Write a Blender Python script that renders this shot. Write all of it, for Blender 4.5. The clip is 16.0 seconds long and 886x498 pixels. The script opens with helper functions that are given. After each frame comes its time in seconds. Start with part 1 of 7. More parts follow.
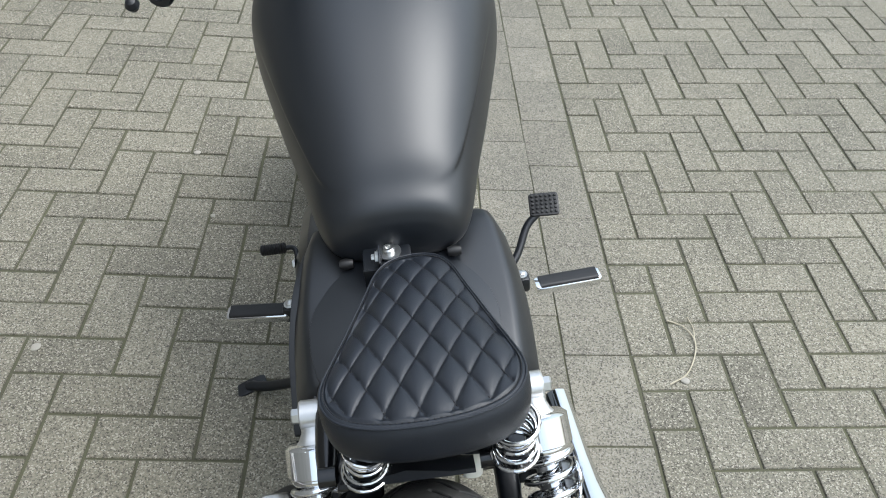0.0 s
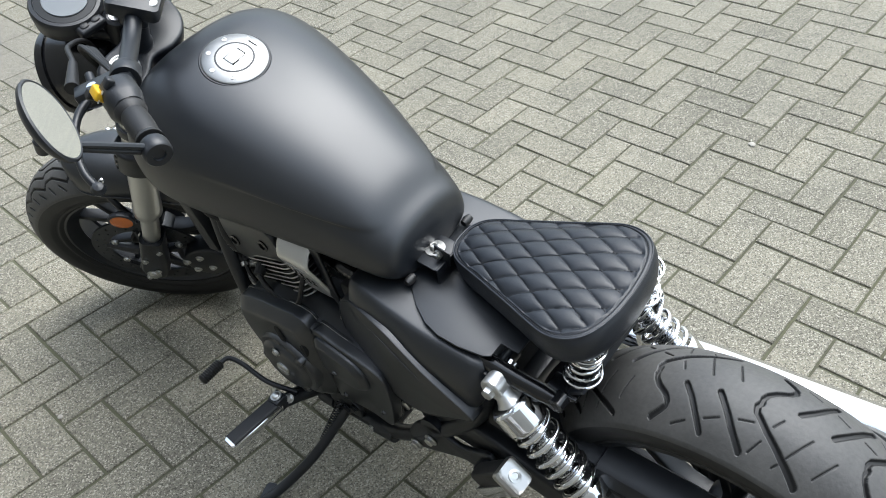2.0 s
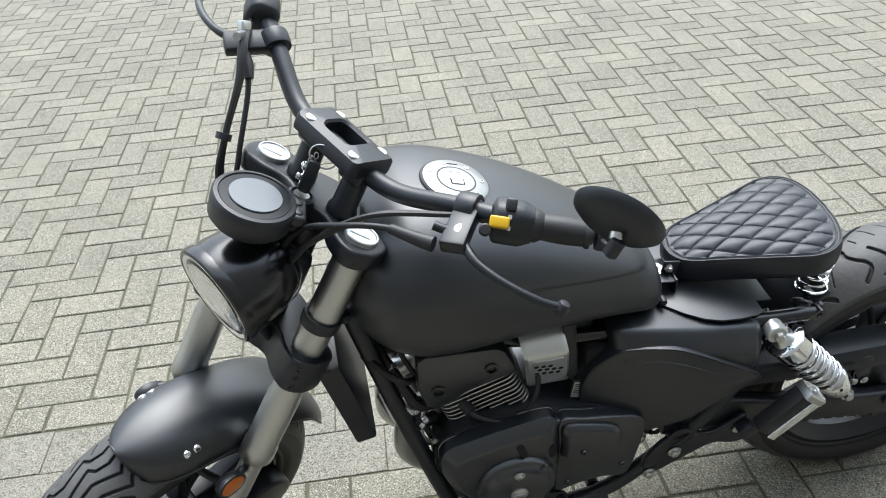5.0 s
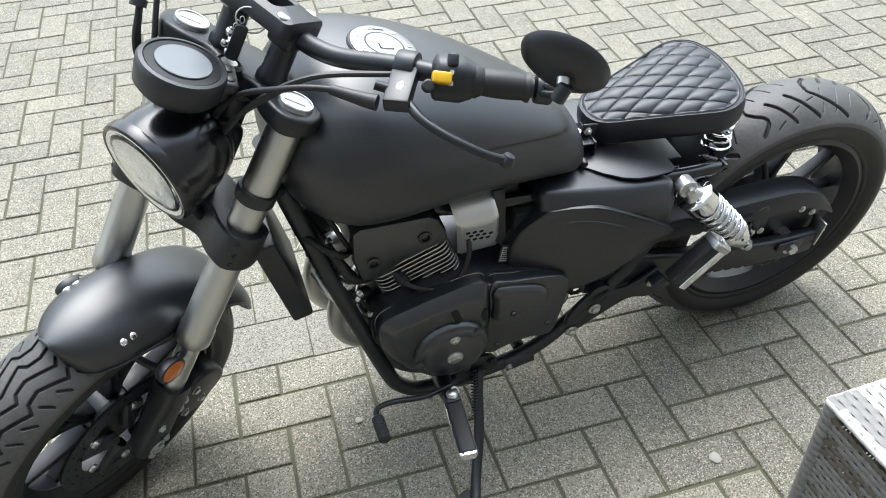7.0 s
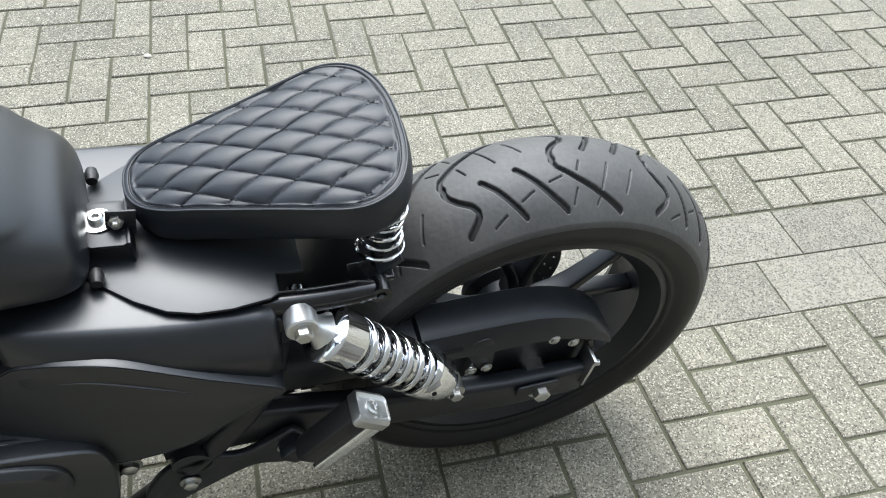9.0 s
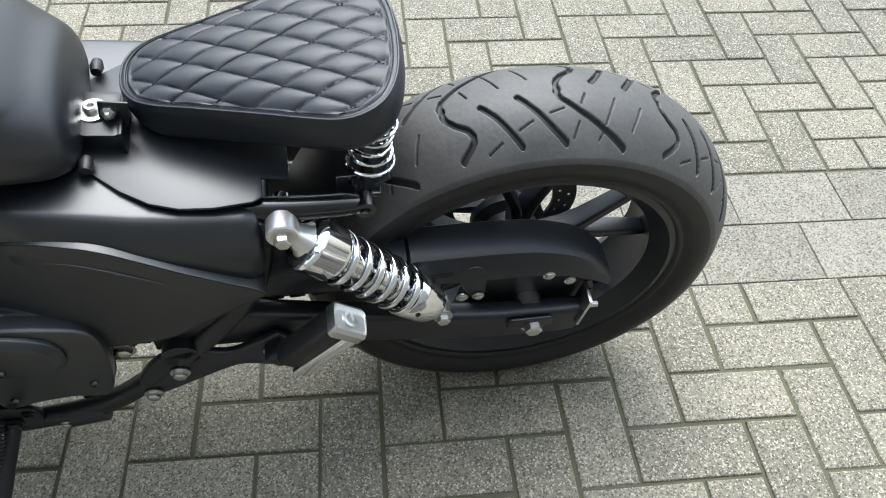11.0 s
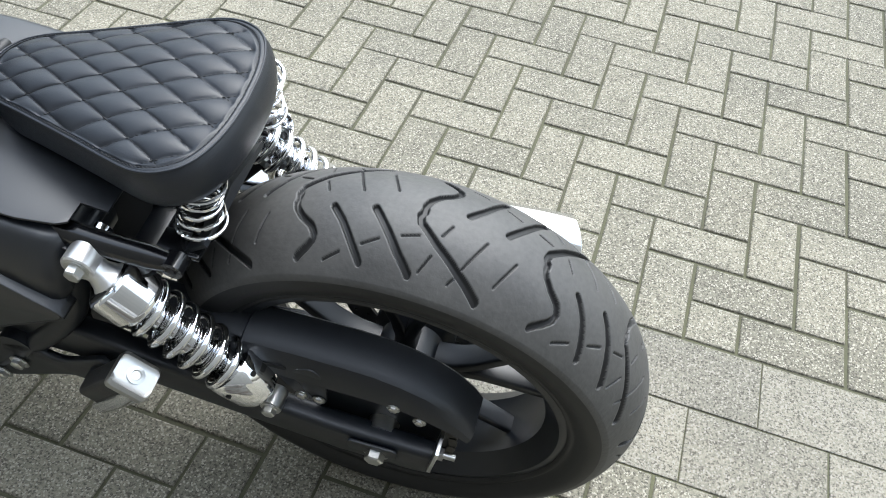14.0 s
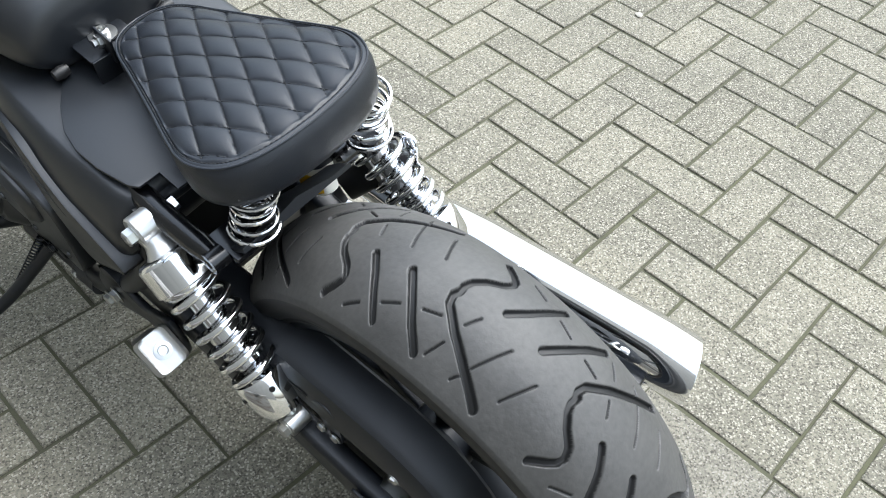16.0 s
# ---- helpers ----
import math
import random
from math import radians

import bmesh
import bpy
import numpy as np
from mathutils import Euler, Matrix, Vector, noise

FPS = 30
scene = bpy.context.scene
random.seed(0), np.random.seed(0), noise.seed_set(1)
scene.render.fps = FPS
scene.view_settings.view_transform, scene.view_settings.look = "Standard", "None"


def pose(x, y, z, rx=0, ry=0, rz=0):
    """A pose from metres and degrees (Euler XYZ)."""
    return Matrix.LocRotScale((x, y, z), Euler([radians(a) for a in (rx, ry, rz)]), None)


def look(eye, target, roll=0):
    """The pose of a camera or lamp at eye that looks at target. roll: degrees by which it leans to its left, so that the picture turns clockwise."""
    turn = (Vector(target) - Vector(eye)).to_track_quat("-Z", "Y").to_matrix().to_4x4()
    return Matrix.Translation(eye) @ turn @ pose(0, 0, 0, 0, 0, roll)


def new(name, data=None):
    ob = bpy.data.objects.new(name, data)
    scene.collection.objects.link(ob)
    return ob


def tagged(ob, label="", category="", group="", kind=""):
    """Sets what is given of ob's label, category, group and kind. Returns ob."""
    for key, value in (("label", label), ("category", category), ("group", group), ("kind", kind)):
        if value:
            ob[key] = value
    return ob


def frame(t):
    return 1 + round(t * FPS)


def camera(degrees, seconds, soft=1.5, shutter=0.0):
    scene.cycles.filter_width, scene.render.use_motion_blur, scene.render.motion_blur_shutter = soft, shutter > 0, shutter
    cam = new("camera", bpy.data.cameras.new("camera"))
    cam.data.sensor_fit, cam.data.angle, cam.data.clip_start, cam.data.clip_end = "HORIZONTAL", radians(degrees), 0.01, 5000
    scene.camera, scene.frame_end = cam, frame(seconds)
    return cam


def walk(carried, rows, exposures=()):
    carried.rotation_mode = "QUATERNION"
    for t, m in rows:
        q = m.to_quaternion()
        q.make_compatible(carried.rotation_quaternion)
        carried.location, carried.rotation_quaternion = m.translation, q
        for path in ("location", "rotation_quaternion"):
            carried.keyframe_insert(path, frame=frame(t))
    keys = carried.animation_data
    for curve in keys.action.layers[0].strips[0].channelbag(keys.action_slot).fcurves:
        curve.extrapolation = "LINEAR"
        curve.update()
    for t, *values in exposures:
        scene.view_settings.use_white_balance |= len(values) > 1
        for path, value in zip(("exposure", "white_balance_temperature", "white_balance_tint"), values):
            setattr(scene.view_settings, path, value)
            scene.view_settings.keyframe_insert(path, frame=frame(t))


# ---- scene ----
cam = camera(56.58, 16.0, soft=1.0)
# seconds, eye, target, roll
PATH = [
    (0, (0.0745, 0.0499, 1.4038), (0.1812, 1.5579, 0.0943), 3.62),
    (0.5, (0.0526, -0.0339, 1.4035), (0.1271, 1.4589, 0.0746), 3.20),
    (1, (-0.1642, -0.0954, 1.4303), (0.2082, 1.3540, 0.1034), 2.05),
    (1.5, (-0.3969, -0.0483, 1.4629), (0.3884, 1.2310, 0.1413), -0.51),
    (2, (-0.6192, 0.1496, 1.5065), (0.4282, 1.2682, 0.2213), -6.58),
    (2.5, (-0.8825, 0.3838, 1.5391), (0.4382, 1.2558, 0.3162), -7.73),
    (3, (-0.9347, 0.6400, 1.5121), (0.4996, 1.3093, 0.2895), -9.51),
    (3.5, (-0.9396, 0.9133, 1.4859), (0.5799, 1.2896, 0.2411), -9.28),
    (3.7, (-0.9668, 0.9812, 1.5057), (0.5967, 1.2017, 0.2781), -8.95),
    (5.8, (-1.2221, 1.5306, 1.5179), (0.4353, 1.3183, 0.4188), -3.85),
    (6, (-1.2447, 1.5471, 1.5085), (0.3714, 1.2989, 0.3568), -3.07),
    (6.5, (-1.2082, 1.5123, 1.5044), (0.3392, 1.2407, 0.2668), -3.39),
    (7, (-1.1487, 1.4661, 1.4747), (0.3498, 1.0776, 0.2084), -2.41),
    (7.5, (-1.0343, 1.2036, 1.4112), (0.3920, 0.6989, 0.1032), -2.64),
    (8, (-0.8953, 1.0071, 1.3507), (0.5215, 0.4896, 0.0373), -2.58),
    (8.5, (-0.7150, 0.8982, 1.3059), (0.6722, 0.3599, -0.0305), 0.70),
    (9, (-0.6570, 0.7082, 1.2551), (0.7475, 0.3238, -0.1159), 2.85),
    (9.5, (-0.6780, 0.6239, 1.2374), (0.7099, 0.3210, -0.1705), 5.70),
    (9.7, (-0.6762, 0.6166, 1.2398), (0.6874, 0.3426, -0.1974), 6.01),
    (11.8, (-0.7027, 0.5744, 1.2543), (0.6206, 0.4174, -0.2371), 1.96),
    (12, (-0.7136, 0.5649, 1.2608), (0.6077, 0.4098, -0.2326), 1.50),
    (12.5, (-0.7377, 0.5636, 1.2644), (0.5890, 0.3956, -0.2227), 2.15),
    (13, (-0.7199, 0.3888, 1.2708), (0.6592, 0.3404, -0.1769), 2.92),
    (13.5, (-0.6600, 0.2032, 1.2925), (0.6888, 0.4387, -0.1653), 1.02),
    (14, (-0.4883, 0.1996, 1.2438), (0.8456, 0.5136, -0.2130), 7.26),
    (14.5, (-0.3142, 0.1451, 1.2310), (0.8558, 0.7177, -0.2866), 5.49),
    (15, (-0.2440, 0.0590, 1.2437), (0.7307, 0.8759, -0.2999), 5.41),
    (15.5, (-0.2398, 0.0423, 1.2464), (0.6751, 0.9011, -0.3110), 8.29),
    (16, (-0.2657, 0.0662, 1.2344), (0.7400, 0.9338, -0.2609), 5.26),
]
EXPOSURES = [(0.0, 0.90), (0.5, 0.95), (1.0, 1.02), (1.5, 1.08), (2.0, 1.21), (3.0, 1.31), (3.5, 1.42), (6.0, 1.36), (6.5, 1.54), (7.0, 1.64), (7.5, 1.54), (8.0, 1.47), (9.0, 1.43), (9.5, 1.47), (12.5, 1.50), (14.0, 1.42), (16.0, 1.44)]
walk(cam, [(t, look(e, g, r)) for t, e, g, r in PATH], EXPOSURES)

# ---- light ----
world = bpy.data.worlds.new("overcast_sky")
scene.world = world
world.use_nodes = True
wn = world.node_tree.nodes
sky = wn.new("ShaderNodeTexSky")
sky.sky_type = "NISHITA"
sky.sun_disc = False
sky.sun_elevation, sky.sun_rotation = radians(66.5), radians(103)
sky.air_density, sky.dust_density, sky.ozone_density = 2.2, 6.0, 1.0
wn["Background"].inputs["Strength"].default_value = 0.15
veil = wn.new("ShaderNodeHueSaturation")
veil.inputs["Saturation"].default_value = 0.50
world.node_tree.links.new(sky.outputs["Color"], veil.inputs["Color"])
cool = wn.new("ShaderNodeMix")
cool.data_type, cool.blend_type = "RGBA", "MULTIPLY"
cool.inputs["Factor"].default_value = 1
cool.inputs["B"].default_value = (0.91, 1.0, 1.11, 1)
world.node_tree.links.new(veil.outputs["Color"], cool.inputs["A"])
world.node_tree.links.new(cool.outputs["Result"], wn["Background"].inputs["Color"])

sun = new("sun", bpy.data.lights.new("sun", "SUN"))
sun.data.energy, sun.data.angle, sun.data.color = 0.8, radians(50), (0.96, 1.0, 1.05)
sun.matrix_world = look((2.2, -0.5, 5.2), (0, 0, 0))


# ---- materials ----
def mat(name, colour, rough=0.5, metal=0.0, grain=0.0, scale=200.0, bump=0.0, colour2=None, patch=6.0, coat=0.0, spec=0.5, rvar=0.0):
    """A surface with fine grain and larger patches of wear."""
    m = bpy.data.materials.new(name)
    m.use_nodes = True
    nt = m.node_tree
    b = nt.nodes["Principled BSDF"]
    b.inputs["Roughness"].default_value, b.inputs["Metallic"].default_value = rough, metal
    b.inputs["Specular IOR Level"].default_value = spec
    if coat:
        b.inputs["Coat Weight"].default_value, b.inputs["Coat Roughness"].default_value = coat, 0.12
    geo = nt.nodes.new("ShaderNodeTexCoord")
    fine = nt.nodes.new("ShaderNodeTexNoise")
    fine.inputs["Scale"].default_value, fine.inputs["Detail"].default_value = scale, 3
    wide = nt.nodes.new("ShaderNodeTexNoise")
    wide.inputs["Scale"].default_value, wide.inputs["Detail"].default_value = patch, 4
    for n in (fine, wide):
        nt.links.new(geo.outputs["Object"], n.inputs["Vector"])
    c2 = colour2 or tuple(min(1, v * 1.4 + 0.0005) for v in colour)
    ramp = nt.nodes.new("ShaderNodeMix")
    ramp.data_type = "RGBA"
    ramp.inputs["A"].default_value, ramp.inputs["B"].default_value = (*colour, 1), (*c2, 1)
    mixf = nt.nodes.new("ShaderNodeMath")
    mixf.operation = "MULTIPLY_ADD"
    nt.links.new(fine.outputs["Fac"], mixf.inputs[0])
    mixf.inputs[1].default_value = grain
    part_wide = nt.nodes.new("ShaderNodeMath")
    part_wide.operation = "MULTIPLY_ADD"
    part_wide.inputs[1].default_value, part_wide.inputs[2].default_value = 1.2, -0.3 - grain * 0.5
    nt.links.new(wide.outputs["Fac"], part_wide.inputs[0])
    nt.links.new(part_wide.outputs[0], mixf.inputs[2])
    nt.links.new(mixf.outputs[0], ramp.inputs["Factor"])
    nt.links.new(ramp.outputs["Result"], b.inputs["Base Color"])
    if rvar:
        rr = nt.nodes.new("ShaderNodeMapRange")
        rr.inputs["To Min"].default_value, rr.inputs["To Max"].default_value = max(0, rough - rvar), min(1, rough + rvar)
        nt.links.new(wide.outputs["Fac"], rr.inputs["Value"])
        nt.links.new(rr.outputs["Result"], b.inputs["Roughness"])
    if bump:
        bp = nt.nodes.new("ShaderNodeBump")
        bp.inputs["Strength"].default_value, bp.inputs["Distance"].default_value = bump, 0.001
        nt.links.new(fine.outputs["Fac"], bp.inputs["Height"])
        nt.links.new(bp.outputs["Normal"], b.inputs["Normal"])
    return m


def concrete(name, base, speck, seedshift):
    """Exposed-aggregate concrete: pale and dark grit, damp stains, each piece its own tone."""
    m = bpy.data.materials.new(name)
    m.use_nodes = True
    nt = m.node_tree
    N, K = nt.nodes, nt.links
    b = N["Principled BSDF"]
    b.inputs["Roughness"].default_value = 0.86
    b.inputs["Specular IOR Level"].default_value = 0.35
    co = N.new("ShaderNodeNewGeometry")
    grit = N.new("ShaderNodeTexVoronoi")
    grit.inputs["Scale"].default_value = 360
    K.new(co.outputs["Position"], grit.inputs["Vector"])
    pale = N.new("ShaderNodeSeparateColor")
    K.new(grit.outputs["Color"], pale.inputs["Color"])
    n1 = N.new("ShaderNodeTexNoise")
    n1.inputs["Scale"].default_value, n1.inputs["Detail"].default_value, n1.inputs["Roughness"].default_value = 190, 5, 0.75
    n2 = N.new("ShaderNodeTexNoise")
    n2.inputs["Scale"].default_value, n2.inputs["Detail"].default_value = 3.1 + seedshift, 6
    n3 = N.new("ShaderNodeTexNoise")
    n3.inputs["Scale"].default_value, n3.inputs["Detail"].default_value = 26, 4
    for n in (n1, n2, n3):
        K.new(co.outputs["Position"], n.inputs["Vector"])
    info = N.new("ShaderNodeObjectInfo")
    isl = N.new("ShaderNodeNewGeometry")
    addr = N.new("ShaderNodeMath")
    addr.operation = "ADD"
    K.new(info.outputs["Random"], addr.inputs[0])
    K.new(isl.outputs["Random Per Island"], addr.inputs[1])
    fr = N.new("ShaderNodeMath")
    fr.operation = "FRACT"
    K.new(addr.outputs[0], fr.inputs[0])

    def ramp(src, lo, hi, a, c):
        r = N.new("ShaderNodeMapRange")
        r.inputs["From Min"].default_value, r.inputs["From Max"].default_value = lo, hi
        r.inputs["To Min"].default_value, r.inputs["To Max"].default_value = a, c
        K.new(src, r.inputs["Value"])
        return r.outputs["Result"]

    def times(x, y):
        q = N.new("ShaderNodeMath")
        q.operation = "MULTIPLY"
        K.new(x, q.inputs[0]), K.new(y, q.inputs[1])
        return q.outputs[0]

    tone = times(times(ramp(n1.outputs["Fac"], 0.32, 0.68, 0.55, 1.45), ramp(n2.outputs["Fac"], 0.3, 0.7, 0.88, 1.11)),
                 times(ramp(fr.outputs[0], 0, 1, 0.87, 1.12), ramp(n3.outputs["Fac"], 0.3, 0.7, 0.93, 1.07)))
    spot = ramp(pale.outputs["Red"], 0.85, 0.88, 0.0, 0.85)
    dark = ramp(pale.outputs["Green"], 0.78, 0.82, 1.0, 0.50)
    tone = times(tone, dark)
    col = N.new("ShaderNodeMix")
    col.data_type, col.blend_type = "RGBA", "MULTIPLY"
    col.inputs["Factor"].default_value = 1
    hue = N.new("ShaderNodeMix")
    hue.data_type = "RGBA"
    hue.inputs["A"].default_value = (*base, 1)
    hue.inputs["B"].default_value = (base[0] * 1.03, base[1], base[2] * 0.94, 1)
    K.new(n2.outputs["Fac"], hue.inputs["Factor"])
    K.new(hue.outputs["Result"], col.inputs["A"])
    K.new(tone, col.inputs["B"])
    fin = N.new("ShaderNodeMix")
    fin.data_type = "RGBA"
    fin.inputs["B"].default_value = (*speck, 1)
    K.new(spot, fin.inputs["Factor"])
    K.new(col.outputs["Result"], fin.inputs["A"])
    K.new(fin.outputs["Result"], b.inputs["Base Color"])
    bp = N.new("ShaderNodeBump")
    bp.inputs["Strength"].default_value, bp.inputs["Distance"].default_value = 0.55, 0.0015
    K.new(n1.outputs["Fac"], bp.inputs["Height"])
    K.new(bp.outputs["Normal"], b.inputs["Normal"])
    return m


PAVER = concrete("grey_aggregate_paver", (0.163, 0.154, 0.1235), (0.33, 0.312, 0.258), 0)
SLAB = concrete("smooth_gutter_slab", (0.170, 0.161, 0.134), (0.255, 0.24, 0.205), 0.7)
JOINT = mat("mossy_joint_sand", (0.060, 0.058, 0.038), 0.95, grain=0.8, scale=260, bump=0.8, colour2=(0.098, 0.102, 0.054), patch=5)
TANKPAINT = mat("satin_black_paint", (0.0042, 0.0060, 0.0090), 0.40, grain=0.2, scale=900, bump=0.05, colour2=(0.0052, 0.0073, 0.0106), spec=0.8, rvar=0.03)
LEATHER = mat("black_leather", (0.0070, 0.0096, 0.0145), 0.42, grain=0.5, scale=1100, bump=0.30, colour2=(0.0095, 0.0125, 0.018), spec=0.5)
THREAD = mat("black_thread", (0.004, 0.0045, 0.0055), 0.7, grain=0.3)
CHROME = mat("chrome", (0.83, 0.84, 0.86), 0.07, 1.0, grain=0.05, colour2=(0.78, 0.79, 0.8), rvar=0.03)
STEEL = mat("zinc_plated_bolt", (0.62, 0.62, 0.60), 0.28, 1.0, grain=0.3, scale=400, colour2=(0.45, 0.45, 0.44))
CHAINOIL = mat("oily_chain_steel", (0.055, 0.05, 0.045), 0.42, 0.7, grain=0.5, scale=300, colour2=(0.03, 0.028, 0.025))
ALU = mat("brushed_aluminium", (0.52, 0.52, 0.505), 0.34, 1.0, grain=0.4, scale=350, colour2=(0.43, 0.43, 0.42), bump=0.05)
SATIN = mat("satin_cast_aluminium", (0.66, 0.66, 0.65), 0.33, 0.85, grain=0.3, scale=300, colour2=(0.58, 0.58, 0.57), bump=0.05)
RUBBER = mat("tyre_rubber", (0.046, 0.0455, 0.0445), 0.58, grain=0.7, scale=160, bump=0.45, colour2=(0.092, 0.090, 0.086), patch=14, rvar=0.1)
# the sidewalls' own black, also painted into the tread grooves as shade
SIDEWALL_AND_GROOVE = mat("sidewall_and_groove_shade", (0.0065, 0.0068, 0.0072), 0.55, grain=0.4, scale=200, bump=0.1, colour2=(0.014, 0.014, 0.014))
SOFTRUB = mat("black_grip_rubber", (0.007, 0.007, 0.0075), 0.5, grain=0.4, scale=500, bump=0.2)
BLACKMETAL = mat("black_powder_coat", (0.0042, 0.0058, 0.0086), 0.40, spec=0.55, grain=0.3, scale=700, bump=0.08, rvar=0.06)
GLOSSBLACK = mat("gloss_black_enamel", (0.003, 0.0032, 0.004), 0.22, grain=0.1, coat=0.25)
ENGINE = mat("satin_black_engine_paint", (0.0036, 0.0056, 0.0088), 0.34, grain=0.4, scale=600, bump=0.1, rvar=0.05, spec=1.0)
PLASTIC = mat("black_moulded_plastic", (0.0090, 0.0106, 0.0134), 0.42, grain=0.4, scale=900, bump=0.15)
# near-black for the battery box and for shade painted over holes and slots
DARK = mat("recess_shade_black", (0.002, 0.002, 0.002), 0.8, grain=0.3)
AMBER = mat("amber_lens", (0.55, 0.13, 0.008), 0.18, grain=0.2, scale=300, colour2=(0.42, 0.09, 0.005), coat=0.5)
YELLOW = mat("yellow_fluid", (0.55, 0.32, 0.01), 0.3, grain=0.2)
WHITEPLASTIC = mat("milky_plastic", (0.72, 0.70, 0.62), 0.4, grain=0.2)
SCREEN = mat("gauge_screen", (0.125, 0.138, 0.148), 0.28, grain=0.1, colour2=(0.14, 0.153, 0.163), spec=0.4)
GAUGEGLASS = mat("matt_gauge_cover", (0.006, 0.007, 0.008), 0.3, grain=0.1, spec=0.25)
CAPALU = mat("worn_cap_aluminium", (0.36, 0.36, 0.355), 0.42, 1.0, grain=0.5, scale=220, bump=0.08, colour2=(0.27, 0.27, 0.265), patch=30)
WICKER = mat("grey_plastic_rattan", (0.15, 0.147, 0.14), 0.55, grain=0.6, scale=90, bump=0.2, colour2=(0.16, 0.155, 0.145), patch=30)
WICKERLIGHT = mat("pale_plastic_rattan", (0.42, 0.41, 0.385), 0.45, grain=0.5, scale=90, bump=0.2, colour2=(0.31, 0.30, 0.285), patch=30)
WICKERBROWN = mat("brown_plastic_rattan", (0.07, 0.058, 0.045), 0.55, grain=0.6, scale=90, bump=0.2, colour2=(0.12, 0.105, 0.085), patch=30)
PAPER = mat("white_paper", (0.40, 0.39, 0.37), 0.55, grain=0.1, colour2=(0.37, 0.36, 0.345))
TAGWHITE = mat("white_card", (0.62, 0.61, 0.58), 0.5, grain=0.1, colour2=(0.58, 0.57, 0.545))
BLUEGREY = mat("blue_grey_print", (0.145, 0.152, 0.168), 0.4, grain=0.1, colour2=(0.155, 0.162, 0.178))
INKGREY = mat("dark_print", (0.035, 0.037, 0.043), 0.45, grain=0.2)
PEBBLE = mat("pale_stone", (0.27, 0.255, 0.22), 0.8, grain=0.5, scale=300, bump=0.3)
STRAW = mat("dry_stalk", (0.36, 0.32, 0.24), 0.8, grain=0.3)


# for the unseen wall added to shade the left side
SHADE_WALL = mat("shade_wall_render", (0.15, 0.15, 0.145), 0.85, grain=0.6, scale=120, bump=0.5, colour2=(0.21, 0.21, 0.20), patch=2)


def clear(name, tint, rough=0.02):
    m = bpy.data.materials.new(name)
    m.use_nodes = True
    b = m.node_tree.nodes["Principled BSDF"]
    b.inputs["Base Color"].default_value = (*tint, 1)
    b.inputs["Transmission Weight"].default_value = 1
    b.inputs["Roughness"].default_value = rough
    return m


GLASS = clear("clear_glass", (0.97, 0.98, 0.98))
MIRROR = mat("mirror_silver", (0.88, 0.9, 0.9), 0.02, 1.0, colour2=(0.88, 0.9, 0.9))


# ---- mesh tools ----
V = Vector


def part(name, bm, material, parent=None, label="", smooth=True, angle=40):
    """Links a bmesh as one mesh object under a thing or a part."""
    bmesh.ops.recalc_face_normals(bm, faces=bm.faces)
    me = bpy.data.meshes.new(name)
    bm.to_mesh(me)
    bm.free()
    me.materials.append(material)
    if smooth:
        me.shade_smooth()
        me.set_sharp_from_angle(angle=radians(angle))
    ob = new(name, me)
    if parent:
        ob.parent = parent
    if label:
        ob["label"] = label
    return ob


def part_each(name, bm, material, parent, label="", near=0.012, **more):
    """Like part, but every separate fixing becomes a part of its own."""
    left, groups = set(bm.verts), []
    while left:
        todo, isl = [left.pop()], []
        while todo:
            v = todo.pop()
            isl.append(v)
            for e in v.link_edges:
                o = e.other_vert(v)
                if o in left:
                    left.remove(o)
                    todo.append(o)
        c = sum((v.co for v in isl), V()) / len(isl)
        for g in groups:
            if (g[0] - c).length < near:
                g[1].extend(isl)
                break
        else:
            groups.append([c, isl])
    groups.sort(key=lambda g: tuple(round(q, 4) for q in g[0]))
    for c, isl in groups:
        b2 = bmesh.new()
        new_v = {v: b2.verts.new(v.co) for v in isl}
        for f in {f for v in isl for f in v.link_faces}:
            b2.faces.new([new_v[v] for v in f.verts])
        part(name, b2, material, parent, label, **more)
    bm.free()


def ring(bm, pts):
    return [bm.verts.new(p) for p in pts]


def bridge(bm, a, b, closed=True):
    n = len(a)
    for i in range(n if closed else n - 1):
        j = (i + 1) % n
        bm.faces.new((a[i], a[j], b[j], b[i]))


def loft(bm, rings, caps=True, closed=True):
    rs = [ring(bm, r) for r in rings]
    for a, b in zip(rs, rs[1:]):
        bridge(bm, a, b, closed)
    if caps:
        bm.faces.new(rs[0])
        bm.faces.new(rs[-1][::-1])
    return rs


def smoothline(pts, n=6):
    """A smooth line through the points."""
    p = [V(q) for q in pts]
    p = [p[0] * 2 - p[1]] + p + [p[-1] * 2 - p[-2]]
    out = []
    for i in range(1, len(p) - 2):
        for k in range(n):
            t = k / n
            out.append(0.5 * ((2 * p[i]) + (p[i + 1] - p[i - 1]) * t + (2 * p[i - 1] - 5 * p[i] + 4 * p[i + 1] - p[i + 2]) * t * t
                              + (3 * p[i] - p[i - 1] - 3 * p[i + 1] + p[i + 2]) * t ** 3))
    return out + [p[-2]]


